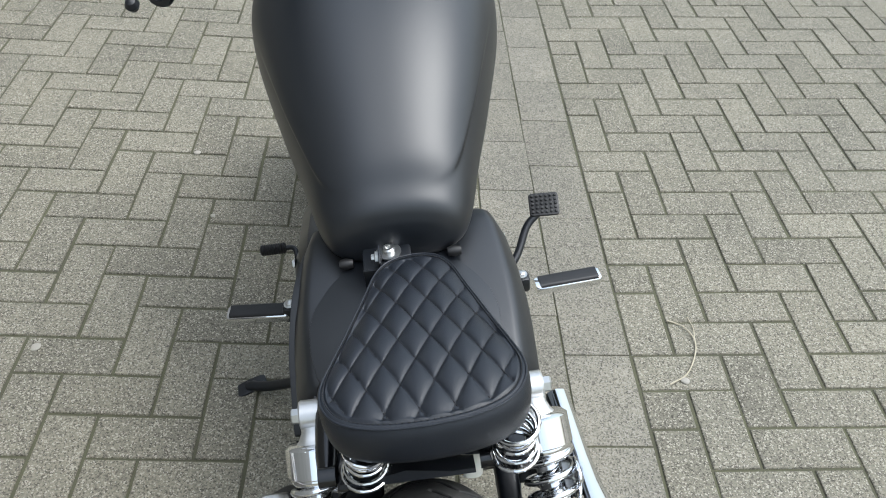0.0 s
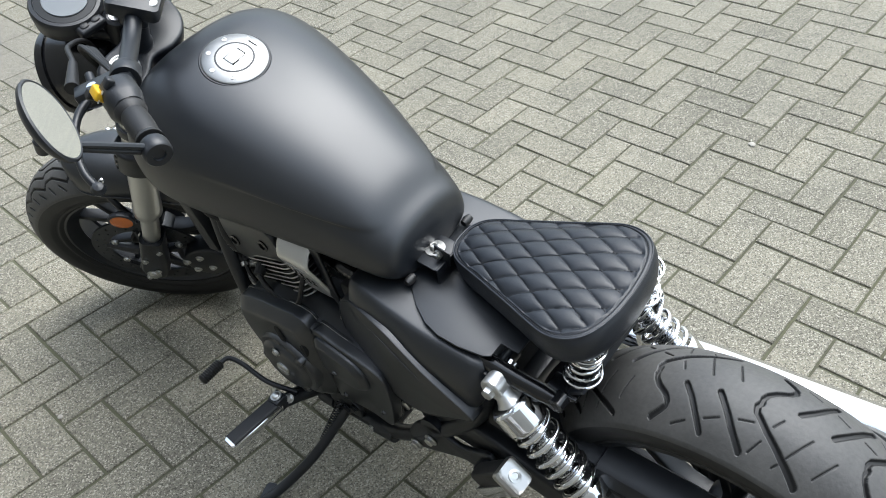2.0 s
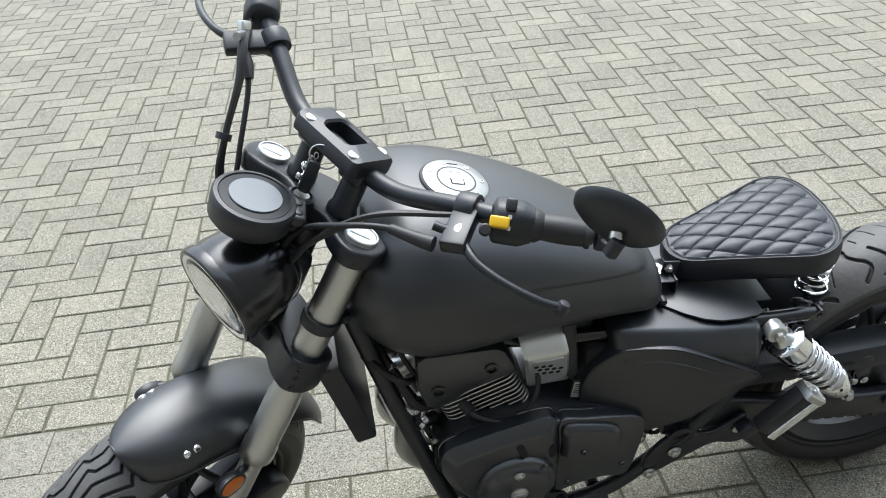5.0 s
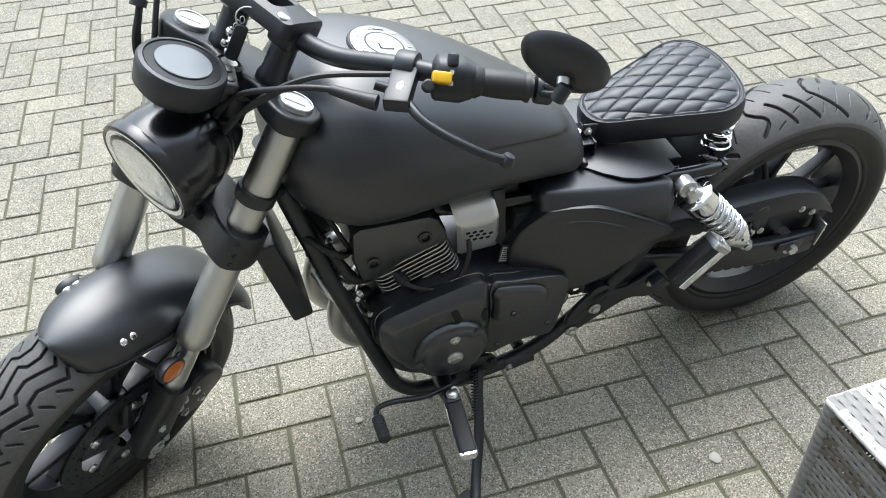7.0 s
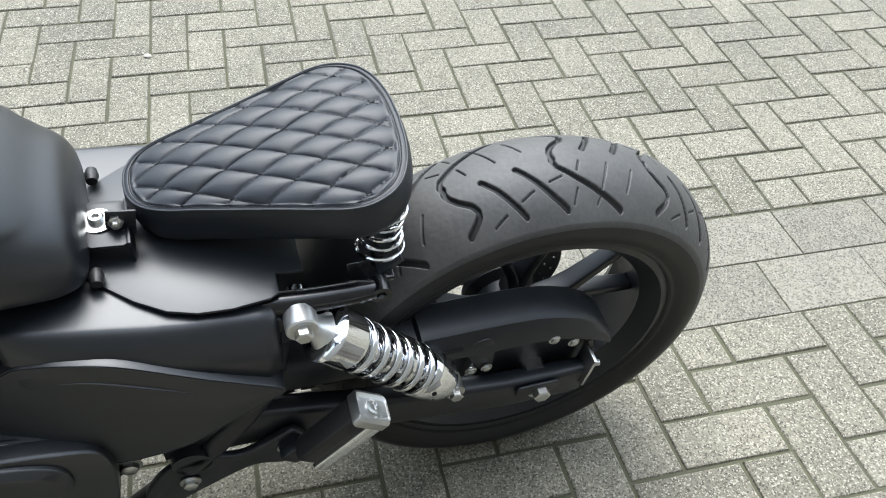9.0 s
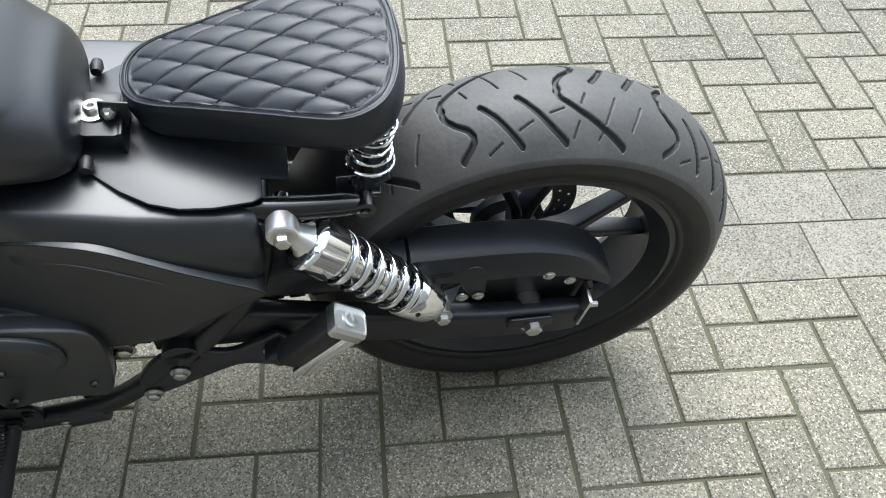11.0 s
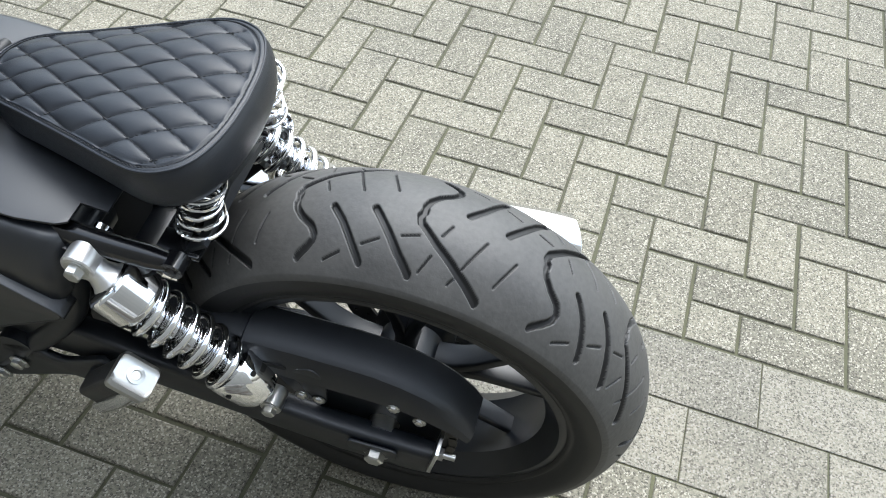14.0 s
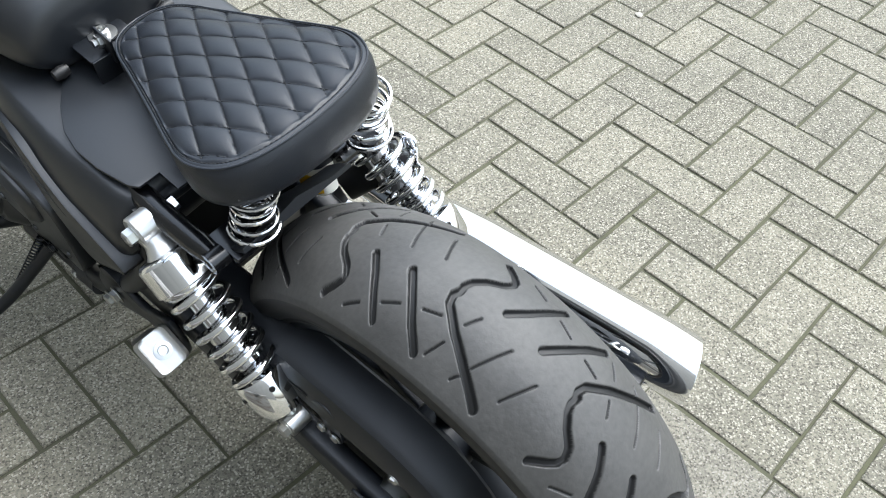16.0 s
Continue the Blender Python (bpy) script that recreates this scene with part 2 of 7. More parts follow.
def tube(bm, pts, r, seg=12, caps=True):
    """A round bar along a line; r is one radius or one for each point."""
    p = [V(q) for q in pts]
    rr = list(r) if isinstance(r, (list, tuple)) else [r] * len(p)
    d = (p[1] - p[0]).normalized()
    side = d.orthogonal().normalized()
    rings = []
    for i, q in enumerate(p):
        a = p[min(i + 1, len(p) - 1)] - p[max(i - 1, 0)]
        nd = a.normalized()
        side = (side - nd * side.dot(nd)).normalized()
        up = nd.cross(side)
        rings.append([q + (side * math.cos(2 * math.pi * k / seg) + up * math.sin(2 * math.pi * k / seg)) * rr[i] for k in range(seg)])
    loft(bm, rings, caps)


def frame_of(p, axis, up=(0, 0, 1)):
    """A pose at p whose z runs along axis."""
    z = V(axis).normalized()
    u = V(up)
    if abs(z.dot(u.normalized())) > 0.98:
        u = V((0, 1, 0))
    x = u.cross(z).normalized()
    y = z.cross(x)
    m = Matrix((x, y, z)).transposed().to_4x4()
    m.translation = V(p)
    return m


def lathe(bm, profile, m, seg=32, closed=False):
    """Turns (radius, height) pairs round the z axis of the pose m."""
    rings = [[m @ V((r * math.cos(2 * math.pi * k / seg), r * math.sin(2 * math.pi * k / seg), h)) for k in range(seg)] for r, h in profile]
    if closed:
        rs = [ring(bm, r) for r in rings]
        for a, b in zip(rs, rs[1:] + rs[:1]):
            bridge(bm, a, b)
    else:
        loft(bm, rings, caps=True)


def box(bm, size, m=None, bevel=0.002, seg=2):
    r = bmesh.ops.create_cube(bm, size=1)
    vs = r["verts"]
    bmesh.ops.scale(bm, vec=size, verts=vs)
    if bevel:
        es = list({e for v in vs for e in v.link_edges})
        out = bmesh.ops.bevel(bm, geom=es, offset=min(bevel, min(size) * 0.45), segments=seg, affect="EDGES", profile=0.5)
        vs = list({v for f in out["faces"] for v in f.verts} | {v for v in vs if v.is_valid})
    if m is not None:
        bmesh.ops.transform(bm, matrix=m, verts=vs)
    return vs


def plate(bm, outline, thick, m=None, bevel=0.002, seg=2):
    """A flat outline (x, y) thickened along z, its rims rounded."""
    m = m or Matrix()
    n = len(outline)
    pts = [V((*q, 0)) for q in outline]
    area = sum(pts[i].x * pts[(i + 1) % n].y - pts[(i + 1) % n].x * pts[i].y for i in range(n))
    if area < 0:
        pts.reverse()

    def inset(d):
        out = []
        for i in range(n):
            a, b, c = pts[i - 1], pts[i], pts[(i + 1) % n]
            e1, e2 = (b - a).normalized(), (c - b).normalized()
            n1, n2 = V((-e1.y, e1.x, 0)), V((-e2.y, e2.x, 0))
            k = (n1 + n2)
            k = k / max(0.35, k.dot(n1))
            out.append(b + k * d)
        return out

    levels = []
    for s in range(seg + 1):
        a = math.pi / 2 * s / seg
        levels.append((bevel * (1 - math.sin(a)), bevel * (1 - math.cos(a))))
    rings = [[m @ (q + V((0, 0, h))) for q in inset(d)] for d, h in levels]
    rings += [[m @ (q + V((0, 0, thick - h))) for q in inset(d)] for d, h in reversed(levels)]
    loft(bm, rings)


def rounded(w, h, r, n=6):
    """The outline of a rounded rectangle."""
    out = []
    for cx, cy, a0 in ((w / 2 - r, h / 2 - r, 0), (-w / 2 + r, h / 2 - r, 90), (-w / 2 + r, -h / 2 + r, 180), (w / 2 - r, -h / 2 + r, 270)):
        for k in range(n + 1):
            a = radians(a0 + 90 * k / n)
            out.append((cx + r * math.cos(a), cy + r * math.sin(a)))
    return out


def spline2(pts, n=6):
    """A smooth closed outline through (x, y) points."""
    q = [V((x, y, 0)) for x, y in pts]
    out = []
    k = len(q)
    for i in range(k):
        p0, p1, p2, p3 = q[i - 1], q[i], q[(i + 1) % k], q[(i + 2) % k]
        for s in range(n):
            t = s / n
            v = 0.5 * ((2 * p1) + (p2 - p0) * t + (2 * p0 - 5 * p1 + 4 * p2 - p3) * t * t + (3 * p1 - p0 - 3 * p2 + p3) * t ** 3)
            out.append((v.x, v.y))
    return out


def hexbolt(bm, p, axis, r=0.009, h=0.007, washer=True):
    m = frame_of(p, axis)
    if washer:
        lathe(bm, [(0.0005, 0), (r * 1.35, 0), (r * 1.4, 0.0008), (r * 1.4, 0.0018), (0.0005, 0.0022)], m, 20)
    lathe(bm, [(r, 0.0015), (r, h * 0.85), (r * 0.82, h), (0.0005, h + 0.0003)], m, 6)


def domebolt(bm, p, axis, r=0.007):
    m = frame_of(p, axis)
    lathe(bm, [(r, 0), (r, r * 0.25), (r * 0.8, r * 0.62), (r * 0.45, r * 0.75), (r * 0.42, r * 0.4), (0.0004, r * 0.4)], m, 16)


def side_pose(a):
    """Plates in the bike's side plane: outline x runs forward, y up, thickness towards the left."""
    return Matrix(((0, 0, -1, a), (1, 0, 0, 0), (0, 1, 0, 0), (0, 0, 0, 1)))


# ---- the motorcycle ----
# It stands on its side stand: it leans to its left and its front wheel is turned to the left.
YAW, LEAN_LEFT, RW = 3.80, 7.63, 0.314
BIKE = Matrix.Translation((0.1811, 0.3832, 0.0110)) @ pose(0, 0, 0, 0, 0, YAW) @ pose(0, 0, 0, 0.08, 0, 0) @ pose(0, 0, 0, 0, -LEAN_LEFT, 0) @ Matrix.Scale(1.0279, 4)
bike = tagged(new("motorcycle"), "matt black custom bobber motorcycle leaning on its side stand", "motorcycle")
bike.matrix_world = BIKE
# the steered front end: x right, y ahead, z up along the fork
STEER_TOP = V((-0.019, 1.067, 0.909))
sz = V((0.02, -0.475, 0.88)).normalized()
sx = V((0.81, 0.535, 0.25))
sx = (sx - sz * sx.dot(sz)).normalized()
STEER = Matrix((sx, sz.cross(sx), sz)).transposed().to_4x4()
STEER.translation = STEER_TOP


def steered(bm):
    bmesh.ops.transform(bm, matrix=STEER, verts=bm.verts)
    return bm


def near_line(px, py, line):
    """The distance of points to a broken line."""
    best = np.full(px.shape, 9.0)
    for (ax, ay), (bx, by) in zip(line, line[1:]):
        dx, dy = bx - ax, by - ay
        t = np.clip(((px - ax) * dx + (py - ay) * dy) / (dx * dx + dy * dy), 0, 1)
        best = np.minimum(best, np.hypot(px - ax - t * dx, py - ay - t * dy))
    return best


def tyre_mesh(name, R, half, rim, crown, grooves, period, nper, m, steps_s, shoulder):
    """A tyre whose grooves are cut into its tread. grooves: (line, half width, depth) in (along, across)."""
    prof = []
    nt_ = 150
    for i in range(nt_ + 1):
        w = -half * 0.97 + 2 * half * 0.97 * i / nt_
        prof.append((R - crown * (abs(w) / half) ** 2.3, w, w))
    inner = [(R - crown * 1.12, half * 1.0), (R - crown * 1.5, half * 1.02), (R - (R - rim) * 0.70, half * 0.99), (R - (R - rim) * 0.74, half * 0.985), (R - (R - rim) * 0.76, half * 0.965), (R - (R - rim) * 0.86, half * 0.93), (rim + 0.010, half * 0.885), (rim + 0.008, half * 0.90), (rim + 0.004, half * 0.89), (rim + 0.001, half * 0.82), (rim - 0.004, half * 0.78)]
    left = [(r, -w, None) for r, w in reversed(inner)]
    right = [(r, w, None) for r, w in inner]
    full = left + prof + right
    ang = np.arange(steps_s) * 2 * np.pi / steps_s
    s = (-ang * period * nper / (2 * np.pi)) % period
    verts, cols = [], len(full)
    rad = np.zeros((steps_s, cols))
    low = np.zeros((steps_s, cols))
    acr = np.zeros(cols)
    for j, (r, w, g) in enumerate(full):
        acr[j] = w
        rad[:, j] = r
        if g is not None:
            for line, hw, depth in grooves:
                d = np.full(s.shape, 9.0)
                for shift in (-period, 0, period):
                    d = np.minimum(d, near_line(s + shift, np.full(s.shape, w), line))
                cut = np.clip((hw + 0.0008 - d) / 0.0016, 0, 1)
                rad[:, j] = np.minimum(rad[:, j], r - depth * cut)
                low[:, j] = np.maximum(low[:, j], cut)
    for i in range(steps_s):
        c, sn = math.cos(ang[i]), math.sin(ang[i])
        for j in range(cols):
            verts.append(m @ V((acr[j], sn * rad[i, j], c * rad[i, j])))
    faces, side = [], []
    for i in range(steps_s):
        k = (i + 1) % steps_s
        for j in range(cols - 1):
            faces.append((i * cols + j, i * cols + j + 1, k * cols + j + 1, k * cols + j))
            # groove floors take the darker sidewall rubber, which deepens their shade by colour
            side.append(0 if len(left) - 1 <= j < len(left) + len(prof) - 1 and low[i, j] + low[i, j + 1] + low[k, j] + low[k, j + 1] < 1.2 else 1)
    me = bpy.data.meshes.new(name)
    me.from_pydata(verts, [], faces)
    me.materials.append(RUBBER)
    me.materials.append(SIDEWALL_AND_GROOVE)
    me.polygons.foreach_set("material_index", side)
    me.shade_smooth()
    return me


def mirror_groove(line, shift):
    return [(x + shift, -y) for x, y in line]


# rear tread: alternating hooked grooves, slanted slots and fine sipes
P = 0.137
half_set = [
    ([(0.009, 0.001), (0.008, -0.008), (0.011, -0.016), (0.020, -0.026), (0.033, -0.035), (0.038, -0.043), (0.037, -0.049), (0.031, -0.055), (0.018, -0.064)], 0.0032, 0.006),
    ([(P + 0.009, 0.002), (P + 0.006, -0.005), (P + 0.009, -0.014), (P + 0.030, -0.032), (P + 0.058, -0.050), (P + 0.088, -0.067)], 0.0034, 0.006),
    ([(0.053, -0.012), (0.067, -0.028), (0.081, -0.048), (0.092, -0.063)], 0.0032, 0.0055),
    ([(0.097, -0.008), (0.112, -0.026), (0.130, -0.048), (0.147, -0.064)], 0.0035, 0.0055),
    ([(0.051, -0.065), (0.069, -0.057)], 0.0009, 0.003), ([(0.092, -0.048), (0.109, -0.040)], 0.0009, 0.003),
    ([(0.131, -0.033), (0.148, -0.028)], 0.0009, 0.003), ([(0.170, -0.022), (0.177, -0.008)], 0.0009, 0.003),
    ([(0.157, -0.060), (0.165, -0.044)], 0.0009, 0.003), ([(0.199, -0.046), (0.215, -0.012)], 0.0009, 0.003),
    ([(0.236, -0.050), (0.250, -0.020)], 0.0009, 0.003), ([(0.190, -0.062), (0.195, -0.055)], 0.0009, 0.003),
]
half_set = [([(x - 0.133, y) for x, y in l], w, d) for l, w, d in half_set]
rear_grooves = half_set + [(mirror_groove(l, P), w, d) for l, w, d in half_set]
wheel_pose = Matrix.Translation((0.010, 0, 0.302))
rear_wheel = new("rear_wheel")
rear_wheel.parent = bike
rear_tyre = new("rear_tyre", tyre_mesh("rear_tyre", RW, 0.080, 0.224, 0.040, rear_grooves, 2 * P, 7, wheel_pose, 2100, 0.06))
rear_tyre.parent = rear_wheel
rear_tyre["label"] = "wide worn black tyre with slanted hooked grooves"


def wheel_rim(name, parent, m, r, half, hub_half, spokes, width0, width1, fork):
    bm = bmesh.new()
    prof = [(r + 0.004, half), (r + 0.010, half - 0.004), (r + 0.004, half - 0.010), (r - 0.010, half - 0.016), (r - 0.018, half - 0.026), (r - 0.016, half * 0.4),
            (r - 0.016, -half * 0.4), (r - 0.018, -half + 0.026), (r - 0.010, -half + 0.016), (r + 0.004, -half + 0.010), (r + 0.010, -half + 0.004), (r + 0.004, -half),
            (r - 0.004, -half), (r - 0.016, -half + 0.014), (r - 0.026, -half + 0.026), (r - 0.021, -half * 0.4), (r - 0.021, half * 0.4), (r - 0.026, half - 0.026), (r - 0.016, half - 0.014), (r - 0.004, half)]
    lathe(bm, prof, m @ frame_of((0, 0, 0), (1, 0, 0)), 72, closed=True)
    part("rim", bm, BLACKMETAL, parent)
    for k in range(spokes):
        for sgn in ((-1, 1) if fork else (0,)):
            bm = bmesh.new()
            a = 2 * math.pi * k / spokes
            pts = []
            for t in np.linspace(0, 1, 6):
                rr = 0.045 + (r - 0.028 - 0.045) * t
                off = sgn * (0.0045 + fork * max(0, t - 0.28) / 0.72)
                pts.append((rr, off, (width0 + (width1 - width0) * t) * 0.64, 0.0145 - 0.005 * t))
            rings = []
            for rr, off, wd, th in pts:
                o = []
                for x, y in rounded(2 * th * 1.3, wd, min(th, wd) * 0.3, 3):
                    q = V((x, y + off, rr))
                    o.append(m @ (Matrix.Rotation(a, 4, "X") @ q))
                rings.append(o)
            loft(bm, rings)
            part("spoke", bm, BLACKMETAL, parent)
    bm = bmesh.new()
    lathe(bm, [(0.012, -hub_half), (0.050, -hub_half), (0.056, -hub_half + 0.006), (0.056, -hub_half + 0.018), (0.045, -hub_half + 0.028), (0.042, hub_half - 0.028), (0.056, hub_half - 0.018), (0.056, hub_half - 0.006), (0.050, hub_half), (0.012, hub_half)],
          m @ frame_of((0, 0, 0), (1, 0, 0)), 40)
    part("hub", bm, BLACKMETAL, parent)


wheel_rim("rear", rear_wheel, wheel_pose, 0.220, 0.068, 0.055, 5, 0.030, 0.022, 0.048)


def brake_disc(parent, m, x, r, r_in, th, holes, label, transform=None):
    """A ventilated brake disc: a ring pierced by rows of holes, on a spider."""
    bm = bmesh.new()
    seg = 72
    # the ring is built as cells, some left open for the holes
    rs = np.linspace(r_in, r, 9)
    for i in range(8):
        for k in range(seg * 2):
            open_cell = (i in (2, 5)) and ((k + 3 * i) % 6 == 0)
            if open_cell:
                continue
            q = []
            for rr, kk in ((rs[i], k), (rs[i + 1], k), (rs[i + 1], k + 1), (rs[i], k + 1)):
                a = math.pi * kk / seg
                q.append((rr * math.cos(a), rr * math.sin(a)))
            lo = [bm.verts.new(m @ V((x - th / 2, *p))) for p in q]
            hi = [bm.verts.new(m @ V((x + th / 2, *p))) for p in q]
            bm.faces.new(lo), bm.faces.new(hi[::-1])
            if i in (0, 7, 1, 4, 2, 5, 3, 6):
                for e in range(4):
                    bm.faces.new((lo[e], hi[e], hi[(e + 1) % 4], lo[(e + 1) % 4]))
    bmesh.ops.remove_doubles(bm, verts=bm.verts, dist=0.0001)
    for k in range(5):
        a = 2 * math.pi * k / 5
        dirv = V((0, math.cos(a), math.sin(a)))
        tube(bm, [m @ (V((x, 0, 0)) + dirv * 0.03), m @ (V((x, 0, 0)) + dirv * (r_in + 0.006))], [0.014, 0.007], 8)
    if transform:
        transform(bm)
    return part("brake_disc", bm, BLACKMETAL, parent, label, smooth=False)


brake_disc(rear_wheel, wheel_pose, 0.072, 0.115, 0.078, 0.005, 1, "dark drilled brake disc")
# sprocket and chain on the left
bm = bmesh.new()
outl = []
for k in range(44 * 4):
    a = 2 * math.pi * k / (44 * 4)
    rr = 0.088 + (0.0045 if k % 4 in (1, 2) else -0.001)
    outl.append((rr * math.cos(a), rr * math.sin(a)))
plate(bm, outl, 0.006, Matrix.Translation((0, 0, 0.302)) @ side_pose(-0.083), 0.001, 1)
part("sprocket", bm, BLACKMETAL, rear_wheel)
bm = bmesh.new()
lathe(bm, [(0.020, -0.116), (0.020, -0.085), (0.034, -0.080), (0.050, -0.060), (0.010, -0.060)], wheel_pose @ frame_of((0, 0, 0), (1, 0, 0)), 28)
part("sprocket_carrier", bm, STEEL, rear_wheel)
chain_pts = []
for k in range(25):
    a = radians(-95 + 190 * k / 24)
    chain_pts.append(V((-0.086, -0.090 * math.cos(a), 0.302 + 0.090 * math.sin(a))))
chain_line = [V((-0.086, 0.56, 0.310))] + [V((-0.086, 0.56 - 0.0275 * k, 0.310 - 0.0046 * k)) for k in range(1, 20)] + chain_pts + [V((-0.086, 0.02 + 0.0275 * k, 0.392 - 0.0008 * k)) for k in range(1, 20)]
bm = bmesh.new()
dense = []
for a, b in zip(chain_line, chain_line[1:]):
    n_ = max(1, round((b - a).length / 0.0135))
    dense += [a.lerp(b, i / n_) for i in range(n_)]
for i, (a, b) in enumerate(zip(dense, dense[1:])):
    d = (b - a).normalized()
    m_ = frame_of((a + b) / 2, (1, 0, 0), d)
    for off in ((-0.006, 0.006) if i % 2 else (-0.009, 0.009)):
        plate(bm, [(-0.005, -0.010), (0.005, -0.010), (0.0055, 0), (0.005, 0.010), (-0.005, 0.010), (-0.0055, 0)], 0.0018, m_ @ Matrix.Translation((0, 0, off)), 0.0005, 1)
part("chain", bm, CHAINOIL, bike, "oily steel drive chain")

# swingarm: a box beam on each side, joined ahead of the wheel
swing = new("swingarm")
swing.parent = bike
for s_ in (-1, 1):
    bm = bmesh.new()
    prof = [(0.50, 0.366, 0.076, 0.026), (0.40, 0.362, 0.076, 0.026), (0.27, 0.330, 0.066, 0.025), (0.13, 0.302, 0.062, 0.024), (0.05, 0.289, 0.062, 0.024), (-0.050, 0.284, 0.060, 0.023), (-0.070, 0.285, 0.056, 0.022)]
    rings = [[V((s_ * 0.116 + 0.006 + x, b_, c_ + y)) for x, y in rounded(w_ * 1.2, h_, 0.008, 3)] for b_, c_, h_, w_ in prof]
    loft(bm, rings)
    part("beam", bm, BLACKMETAL, swing, "black box-section swingarm beam")
    bm = bmesh.new()
    hexbolt(bm, (s_ * 0.134 + 0.006, -0.001, 0.296), (s_, 0, 0), 0.0125, 0.014)
    part("axle_nut", bm, STEEL, swing, "bright hexagon axle nut")
    bm = bmesh.new()
    plate(bm, rounded(0.064, 0.024, 0.006), 0.004, Matrix.Translation((0, 0.004, 0.304)) @ side_pose(s_ * 0.133 + 0.006), 0.001)
    part("adjuster_block", bm, BLACKMETAL, swing)
    bm = bmesh.new()
    box(bm, (0.036, 0.005, 0.062), Matrix.Translation((s_ * 0.118 + 0.006, -0.073, 0.312)) @ pose(0, 0, 0, 8, 0, 0), 0.001)
    tube(bm, [(s_ * 0.118 + 0.006, -0.072, 0.306), (s_ * 0.118 + 0.006, -0.098, 0.305)], 0.0045, 10)
    lathe(bm, [(0.0085, 0), (0.0085, 0.007), (0.0005, 0.0075)], frame_of((s_ * 0.118 + 0.006, -0.076, 0.306), (0, -1, 0)), 6)
    part("chain_adjuster", bm, STEEL, swing, "bright chain adjuster plate and screw")
bm = bmesh.new()
tube(bm, [(-0.14, 0.47, 0.335), (0.14, 0.47, 0.335)], 0.024, 20)
box(bm, (0.23, 0.06, 0.045), Matrix.Translation((0, 0.385, 0.35)), 0.01)
part("cross_tube", bm, BLACKMETAL, swing)

# chain guard
bm = bmesh.new()
top = [(0.36, 0.438), (0.29, 0.434), (0.180, 0.428), (0.174, 0.428), (0.170, 0.436), (0.10, 0.436), (0.050, 0.435), (0.010, 0.432), (-0.022, 0.424), (-0.052, 0.412), (-0.078, 0.394), (-0.100, 0.370), (-0.113, 0.349)]
low = [(0.36, 0.406), (0.29, 0.402), (0.180, 0.397), (0.174, 0.396), (0.160, 0.394), (0.103, 0.390), (0.072, 0.389), (0.030, 0.389), (-0.010, 0.387), (-0.040, 0.380), (-0.064, 0.370), (-0.090, 0.357), (-0.108, 0.345)]
rings = []
for (b1, c1), (b2, c2) in zip(top, low):
    rings.append([V((-0.042, b1, c1 - 0.002)), V((-0.046, b1, c1 + 0.003)), V((-0.086, b1, c1 + 0.003)), V((-0.096, b1, c1 - 0.002)), V((-0.102, b1 * 0.7 + b2 * 0.3, c1 * 0.65 + c2 * 0.35)), V((-0.106, b2, c2)), V((-0.103, b2, c2)), V((-0.094, b1, c1 - 0.008)), V((-0.056, b1, c1 - 0.006))])
loft(bm, rings)
guard = part("chain_guard", bm, PLASTIC, bike, "dusty black plastic chain guard", angle=30)
# dark plates on the guard draw the shade of its slots
bm = bmesh.new()
for b_, c_ in ((0.205, 0.411), (0.135, 0.408)):
    plate(bm, [(b_ + x, c_ + y - 0.05 * x) for x, y in rounded(0.040, 0.008, 0.0035, 3)], 0.0012, side_pose(-0.1035), 0.0003, 1)
part_each("guard_slot_shade", bm, DARK, guard)
bm = bmesh.new()
plate(bm, spline2([(0.110, 0.400), (0.085, 0.345), (0.070, 0.345), (0.070, 0.40), (0.085, 0.42)]), 0.004, side_pose(-0.100), 0.001)
part("guard_bracket", bm, PLASTIC, bike)
bm = bmesh.new()
for p_ in ((-0.105, 0.078, 0.352), (-0.104, -0.016, 0.384), (-0.104, -0.048, 0.366), (-0.105, 0.100, 0.352)):
    hexbolt(bm, p_, (-1, 0, 0), 0.006, 0.005)
part_each("guard_bolt", bm, STEEL, bike, "small bright bolts")


# shock absorbers, each with a chromed spring
def helix(p0, p1, r, wire, turns, seg=8, per=14, flat=0.0):
    m_ = frame_of(p0, V(p1) - V(p0))
    L_ = (V(p1) - V(p0)).length
    n_ = int(turns * per)
    rr = r if callable(r) else (lambda t: r)
    pts = [m_ @ V((rr(i / n_) * math.cos(2 * math.pi * turns * i / n_), rr(i / n_) * math.sin(2 * math.pi * turns * i / n_), L_ * i / n_)) for i in range(n_ + 1)]
    b_ = bmesh.new()
    tube(b_, pts, wire, seg)
    return b_


